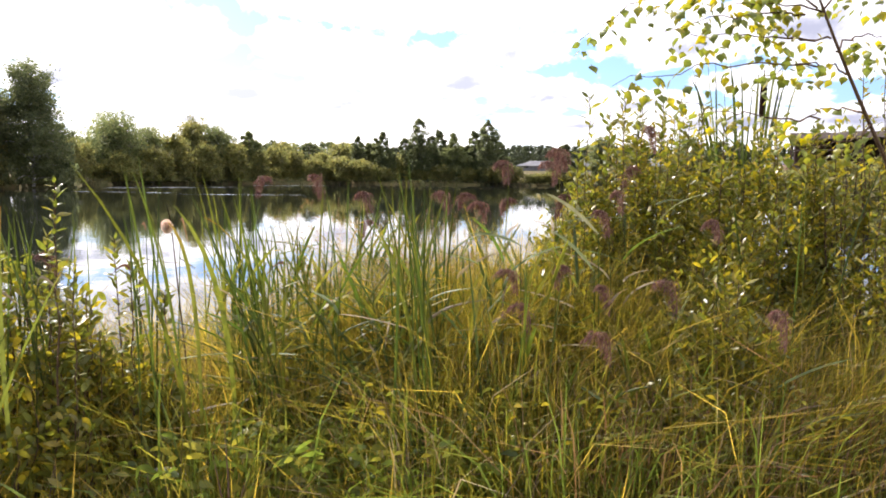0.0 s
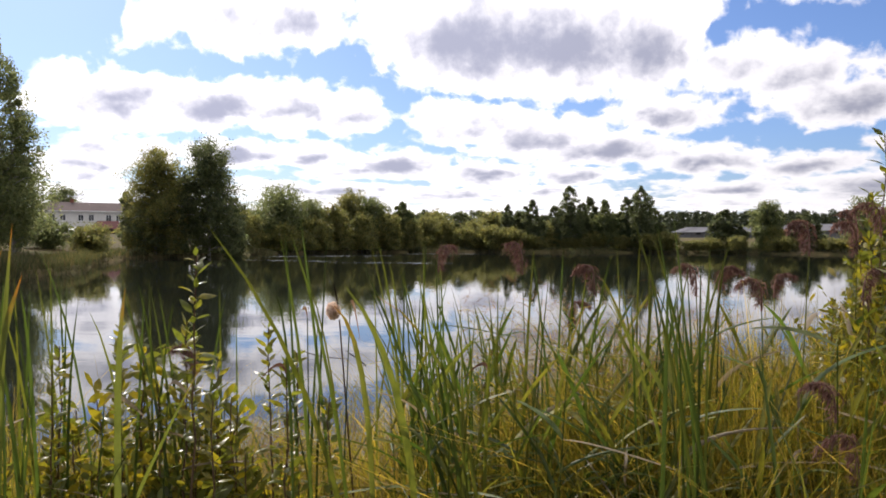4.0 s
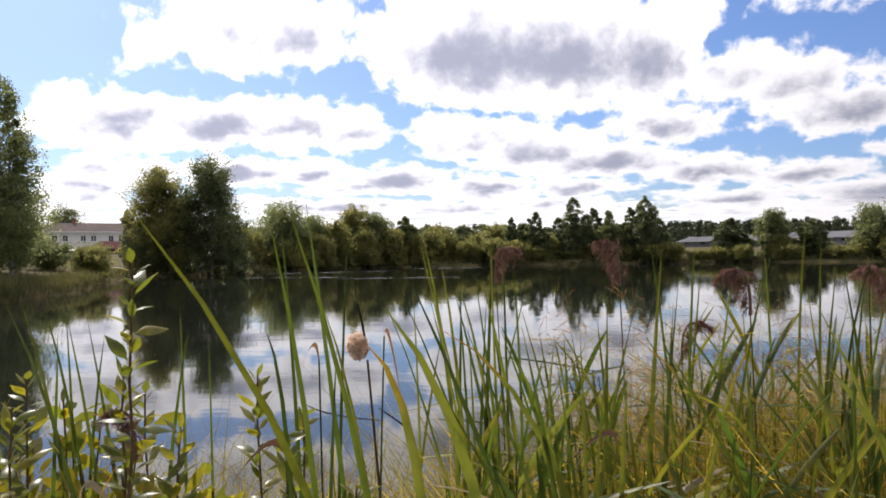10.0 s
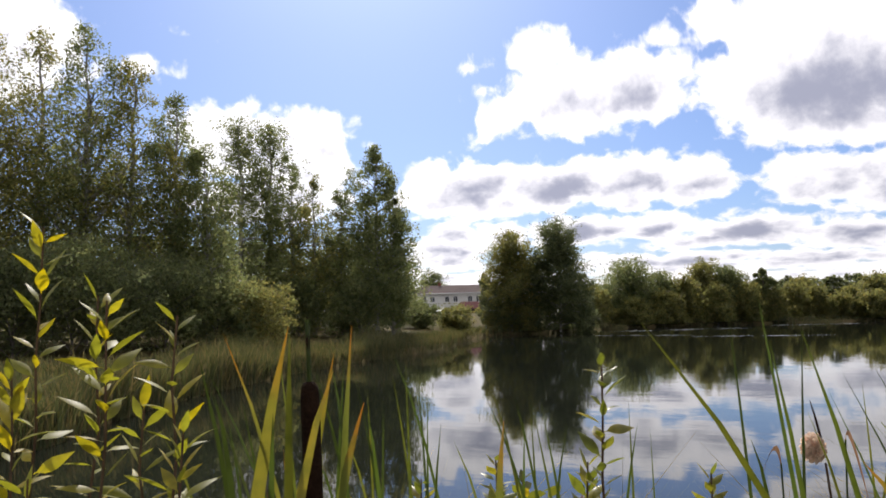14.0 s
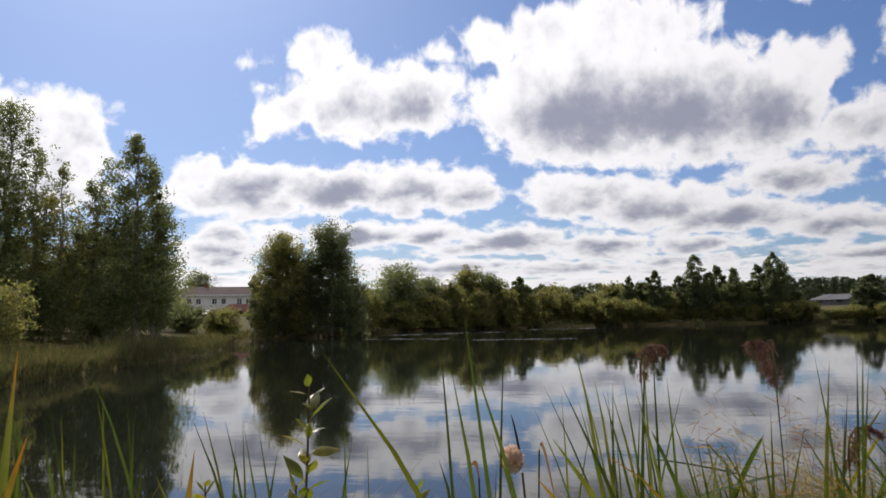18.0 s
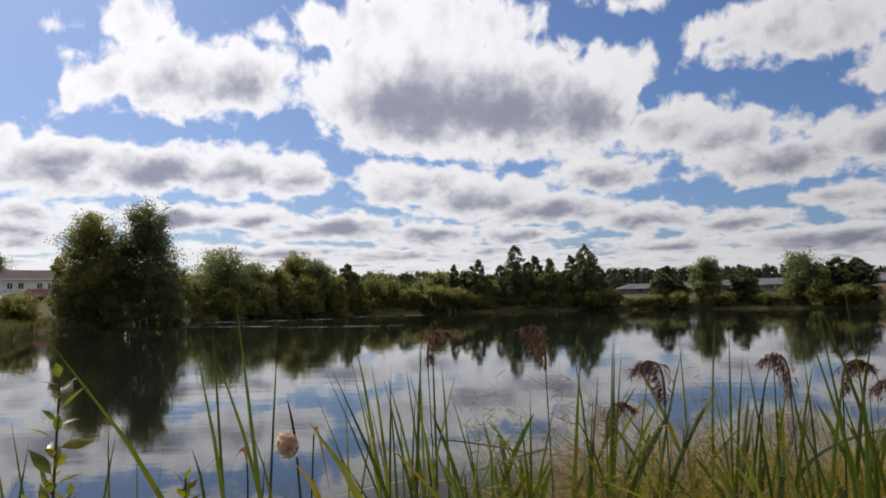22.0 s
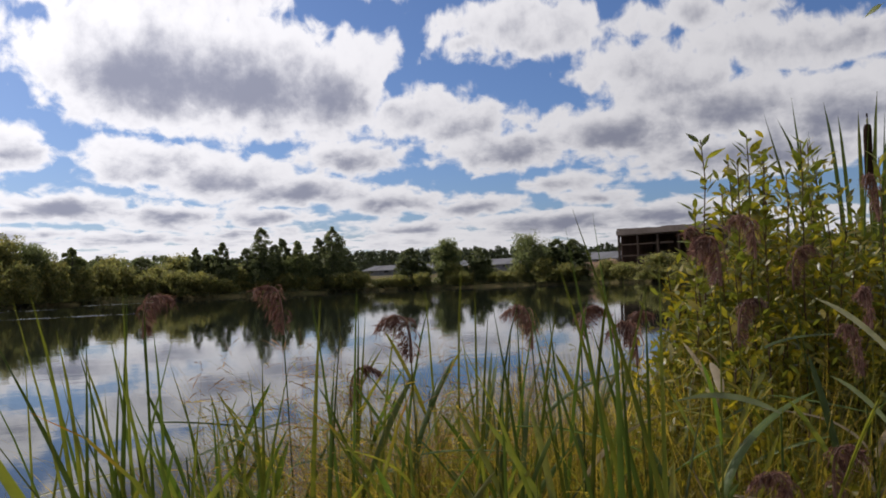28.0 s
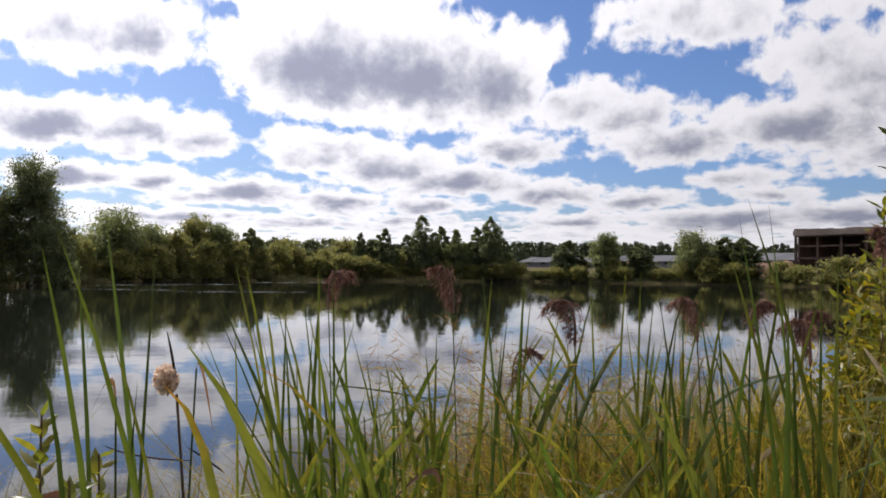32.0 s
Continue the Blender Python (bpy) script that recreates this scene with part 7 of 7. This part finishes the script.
bush(-0.48, 1.80, 1.50, 0.30, 0.2, 50, 140, 116, LB, **LOW)
bush(-1.30, 1.80, 1.58, 0.38, 0.3, 48, 140, 117, LB, **LOW)
bush(-0.62, 1.55, 1.30, 0.34, 0.16, 40, 120, 125, LB, **LOW)
bush(-0.95, 1.50, 1.34, 0.30, 0.18, 36, 120, 126, LB, **LOW)


def birch_sapling(rng):
    """A young birch leaning in from the right: a thin trunk, side twigs and hanging yellowing leaves."""
    x, y = 2.29, 1.70
    g = ground_z(x, y) - 0.03
    t = thing("birch_sapling", (x, y, g), "young birch with thin dark twigs and yellowing leaves", "tree")
    o = np.array([x, y, g])
    trunk = np.concatenate([curve((0, 0, 0), (0.0, 0, 0.9), np.array((2.012, 1.7, 1.922)) - o, 10), curve(np.array((2.012, 1.7, 1.922)) - o, np.array((1.82, 1.7, 2.263)) - o, np.array((1.71, 1.7, 2.517)) - o, 10)[1:]])
    v, f = tube(trunk, np.linspace(0.010, 0.0035, 19), 7)
    piece("trunk", mesh_of("trunk", v, f, TWIG, True), t)
    return t, o


def birch_twig(rng, t, o, start, middle, end, leaves):
    """One twig from the trunk over its middle to its end, with hanging leaves along it."""
    a, m, e = (np.array(p) - o for p in (start, middle, end))
    pts = curve(a, 2 * m - (a + e) / 2, e, 14)
    pts[1:-1] += rng.normal(size=(12, 3)) * 0.006
    v, f = tube(pts, np.linspace(0.0036, 0.0008, 14), 5)
    tw = piece("twig", mesh_of("twig", v, f, TWIG, True), t)
    for i in range(leaves * 2):
        p = pts[2 + i * 12 // (leaves * 2)] + rng.normal(size=3) * [0.03, 0.03, 0.012] - [0, 0, rng.uniform(0.0, 0.07)]
        m4 = Matrix.Translation(p) @ leaf_turn(rng.uniform(0, 6.28), rng.uniform(0.4, 1.4), rng.normal() * 0.5)
        k = rng.uniform(0.55, 0.95)
        piece("leaf", BIRCH_LEAVES[i % 5], tw, m4 @ Matrix.Diagonal((k, k, k, 1)))


rng_birch = np.random.default_rng(77)
sapling, foot = birch_sapling(rng_birch)
birch_twig(rng_birch, sapling, foot, (1.75, 1.70, 2.39), (1.34, 1.69, 2.44), (0.98, 1.68, 2.26), 26)
birch_twig(rng_birch, sapling, foot, (1.67, 1.70, 2.42), (1.41, 1.65, 2.43), (1.22, 1.60, 2.40), 14)
birch_twig(rng_birch, sapling, foot, (1.77, 1.70, 2.21), (1.45, 1.71, 2.21), (1.11, 1.72, 2.14), 24)
birch_twig(rng_birch, sapling, foot, (1.71, 1.70, 2.37), (1.49, 1.68, 2.36), (1.22, 1.66, 2.29), 16)
birch_twig(rng_birch, sapling, foot, (1.75, 1.70, 2.29), (1.57, 1.75, 2.31), (1.38, 1.80, 2.32), 16)
birch_twig(rng_birch, sapling, foot, (1.78, 1.70, 2.05), (1.57, 1.73, 2.06), (1.34, 1.75, 2.10), 18)
birch_twig(rng_birch, sapling, foot, (1.86, 1.70, 2.19), (1.74, 1.75, 2.23), (1.60, 1.80, 2.17), 16)
birch_twig(rng_birch, sapling, foot, (1.80, 1.70, 2.30), (1.66, 1.73, 2.31), (1.51, 1.75, 2.36), 16)
birch_twig(rng_birch, sapling, foot, (1.93, 1.70, 2.07), (1.82, 1.77, 2.08), (1.73, 1.85, 2.01), 16)
birch_twig(rng_birch, sapling, foot, (1.82, 1.70, 2.26), (1.93, 1.73, 2.32), (2.00, 1.75, 2.31), 12)
birch_twig(rng_birch, sapling, foot, (1.76, 1.70, 2.38), (1.61, 1.70, 2.40), (1.39, 1.70, 2.37), 18)
birch_twig(rng_birch, sapling, foot, (1.95, 1.70, 2.04), (1.84, 1.65, 1.98), (1.70, 1.60, 1.96), 12)
birch_twig(rng_birch, sapling, foot, (1.76, 1.70, 2.37), (1.88, 1.75, 2.47), (2.03, 1.80, 2.43), 12)
birch_twig(rng_birch, sapling, foot, (1.74, 1.70, 2.42), (1.53, 1.70, 2.49), (1.30, 1.70, 2.42), 18)


def white_flower(x, y, z, seed):
    rng = np.random.default_rng(seed)
    g = max(ground_z(x, y), 0) - 0.03
    t = thing("white_flower", (x, y, g), "small white wild flower low in the grass", "flower", "white flowers in the grass")
    v, f = tube(curve((0, 0, 0), (0.02, 0, (z - g) * 0.6), (0, 0, z - g), 6), np.full(6, 0.002), 5)
    piece("stalk", mesh_of("stalk", v, f, REED_LEAF, True), t)
    for k in range(5):
        a = k * 1.256 + rng.normal() * 0.2
        d = np.array([math.cos(a), math.sin(a), 0.25]) * 0.018
        b = np.array([0, 0, z - g])
        v, f = strips(b, b + d * 0.5 + [0, 0, 0.004], b + d, 0.014, [0.2, 0.9, 1.0, 0.6], side=(-math.sin(a), math.cos(a), 0))
        piece("petal", mesh_of("petal", v, f, PETAL), t)


for k, (x, y, z) in enumerate([(-0.24, 1.62, 0.98), (-0.19, 1.60, 0.97), (-0.28, 1.66, 0.96), (-0.62, 1.5, 1.0)]):
    white_flower(x, y, z, 500 + k)

# the mass of sedge, dry grass and herbs
WET = "tall yellow-green sedge along the water's edge"
tuft("sedge", -1.9, 0.3, 1.8, 2.9, 24000, 0.85, 1.40, 0.0042, 601, SEDGE, WET, 0.3, 0.25, 0.07)
tuft("sedge", 0.4, 2.2, 1.6, 2.9, 36000, 0.80, 1.56, 0.004, 602, SEDGE, WET, 0.35, 0.25, 0.07)
tuft("sedge", 0.5, 1.6, 2.0, 3.1, 11000, 1.05, 1.66, 0.0042, 608, SEDGE, WET, 0.28, 0.25, 0.06)
tuft("meadow_grass", -2.2, 2.4, 1.0, 1.9, 30000, 0.55, 1.2, 0.0055, 603, SEDGE, "green meadow grass of the near bank", 0.25, 0.25, 0.06)
tuft("meadow_grass", -2.8, 3.0, -2.5, 1.0, 9000, 0.5, 0.85, 0.007, 604, SEDGE, "green meadow grass of the near bank", 0.35, 0.35, 0.12)
tuft("meadow_grass", -7.0, 7.0, -6.0, 1.2, 12000, 0.42, 0.66, 0.012, 615, SEDGE, "green meadow grass of the near bank", 0.4, 0.4)
tuft("meadow_grass", -4.5, -1.7, 0.9, 2.6, 7000, 0.5, 1.0, 0.009, 616, SEDGE, "green meadow grass of the near bank", 0.3, 0.3, 0.1)
tuft("meadow_grass", 2.2, 5.0, 0.8, 3.2, 8000, 0.5, 1.1, 0.009, 617, SEDGE, "green meadow grass of the near bank", 0.3, 0.3, 0.1)
tuft("sedge", -0.15, 0.7, 2.0, 2.9, 9000, 1.0, 1.52, 0.0040, 610, SEDGE, WET, 0.28, 0.25, 0.06)
tuft("russet_grass", 0.4, 2.2, 1.4, 2.8, 4000, 0.9, 1.5, 0.0045, 613, RUSSET, "reddish-brown withered grass among the sedge", 0.3, 0.3, 0.10)
tuft("russet_grass", -1.6, 0.3, 1.0, 1.9, 2500, 0.7, 1.1, 0.0045, 614, RUSSET, "reddish-brown withered grass among the sedge", 0.3, 0.3, 0.10)
tuft("dry_grass", -1.6, 0.4, 1.1, 2.5, 5000, 0.6, 1.15, 0.004, 605, STRAW_STUFF, "dry straw-coloured grass among the green", 0.4, 0.4, 0.09)
tuft("dry_grass", 0.4, 2.0, 1.5, 2.7, 5500, 0.9, 1.5, 0.0045, 606, STRAW_STUFF, "dry straw-coloured grass among the green", 0.32, 0.3, 0.09)
tuft("fine_grass", -0.9, 0.2, 2.1, 2.9, 7000, 0.9, 1.36, 0.0028, 607, STRAW_STUFF, "fine pale grass heads in the shallows", 0.2, 0.12, 0.08)
tuft("fine_grass", 0.2, 0.85, 2.1, 2.9, 9000, 1.05, 1.70, 0.0022, 609, SEDGE, "fine wispy grass heads before the water", 0.32, 0.15, 0.08)
tuft("meadow_grass", -0.3, 2.0, 1.3, 2.2, 6000, 0.85, 1.38, 0.0065, 620, HERB, "green meadow grass of the near bank", 0.35, 0.3, 0.06)
herb_patch("herb_growth", -1.8, 1.9, 1.0, 2.5, 14000, 0.05, 0.6, 0.024, 611, HERB, "low green herbs under the grass")
herb_patch("herb_growth", 0.3, 2.2, 1.3, 2.6, 9000, 0.1, 0.9, 0.024, 612, BUSH_LEAF, "low yellowing herbs beside the bushes")
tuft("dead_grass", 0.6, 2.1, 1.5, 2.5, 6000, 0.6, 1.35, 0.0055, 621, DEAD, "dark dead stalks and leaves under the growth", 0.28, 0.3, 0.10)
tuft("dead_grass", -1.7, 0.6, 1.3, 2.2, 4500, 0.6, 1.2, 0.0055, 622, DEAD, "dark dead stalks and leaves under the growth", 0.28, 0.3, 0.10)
herb_patch("nettle_growth", -0.3, 0.8, 1.35, 1.8, 2600, 0.15, 0.75, 0.050, 623, HERB, "broad-leaved green herbs low among the grass")


def panicle_patch(name, x0, x1, y0, y1, count, z0, z1, seed, material, label):
    """Fine grass in flower: hair-thin stems with airy open heads, as one growth."""
    rng = np.random.default_rng(seed)
    x, y = rng.uniform(x0, x1, count), rng.uniform(y0, y1, count)
    base = np.stack([x, y, np.maximum(ground_height(x, y), -0.1)], -1)
    top = base + np.stack([rng.normal(size=count) * 0.07, rng.normal(size=count) * 0.05, rng.uniform(z0, z1, count) - base[:, 2]], -1)
    ctrl = (base + top) / 2 + rng.normal(size=(count, 3)) * [0.03, 0.03, 0.0]
    got = [strips(base, ctrl, top, np.full(count, 0.0012), [1.0, 0.9, 0.8, 0.6, 0.4], rng=rng)]
    per = 26
    k = np.repeat(np.arange(count), per)
    u = 1.0 - 0.17 * rng.uniform(0, 1, len(k))[:, None]
    p = (1 - u) ** 2 * base[k] + 2 * u * (1 - u) * ctrl[k] + u ** 2 * top[k]
    d = rng.normal(size=(len(k), 3)) * [1, 1, 0.5]
    d = d / np.linalg.norm(d, axis=1, keepdims=True) * rng.uniform(0.012, 0.05, len(k))[:, None]
    got.append(strips(p, p + d * 0.6, p + d - [0, 0, 0.006], rng.uniform(0.0008, 0.0014, len(k)), [0.5, 0.6, 1.5, 0.4], rng=rng))
    v, f = joined(got)
    return tagged(new(name, mesh_of(name, v, f, material)), label, "grass", kind="stuff")


FINE = "fine flowering grass with airy heads in the shallows"
panicle_patch("flowering_grass", 0.05, 0.85, 2.1, 2.8, 110, 1.45, 1.76, 631, RUSSET, FINE)
panicle_patch("flowering_grass", 0.0, 1.1, 2.0, 2.7, 150, 1.35, 1.72, 632, SEDGE, FINE)
panicle_patch("flowering_grass", -1.0, 0.1, 1.8, 2.5, 120, 1.05, 1.40, 633, RUSSET, FINE)
RISE = "dense yellow-green grass rising towards the willow bush"
tuft("bank_edge_grass", 0.45, 0.80, 2.1, 2.9, 7000, 1.15, 1.60, 0.0038, 641, SEDGE, RISE, 0.22, 0.2, 0.06)
tuft("bank_edge_grass", 0.70, 1.05, 2.05, 2.8, 8000, 1.2, 1.70, 0.0038, 642, SEDGE, RISE, 0.22, 0.2, 0.06)
tuft("bank_edge_grass", 0.95, 1.35, 2.0, 2.6, 7000, 1.2, 1.74, 0.0040, 643, SEDGE, RISE, 0.22, 0.2, 0.06)
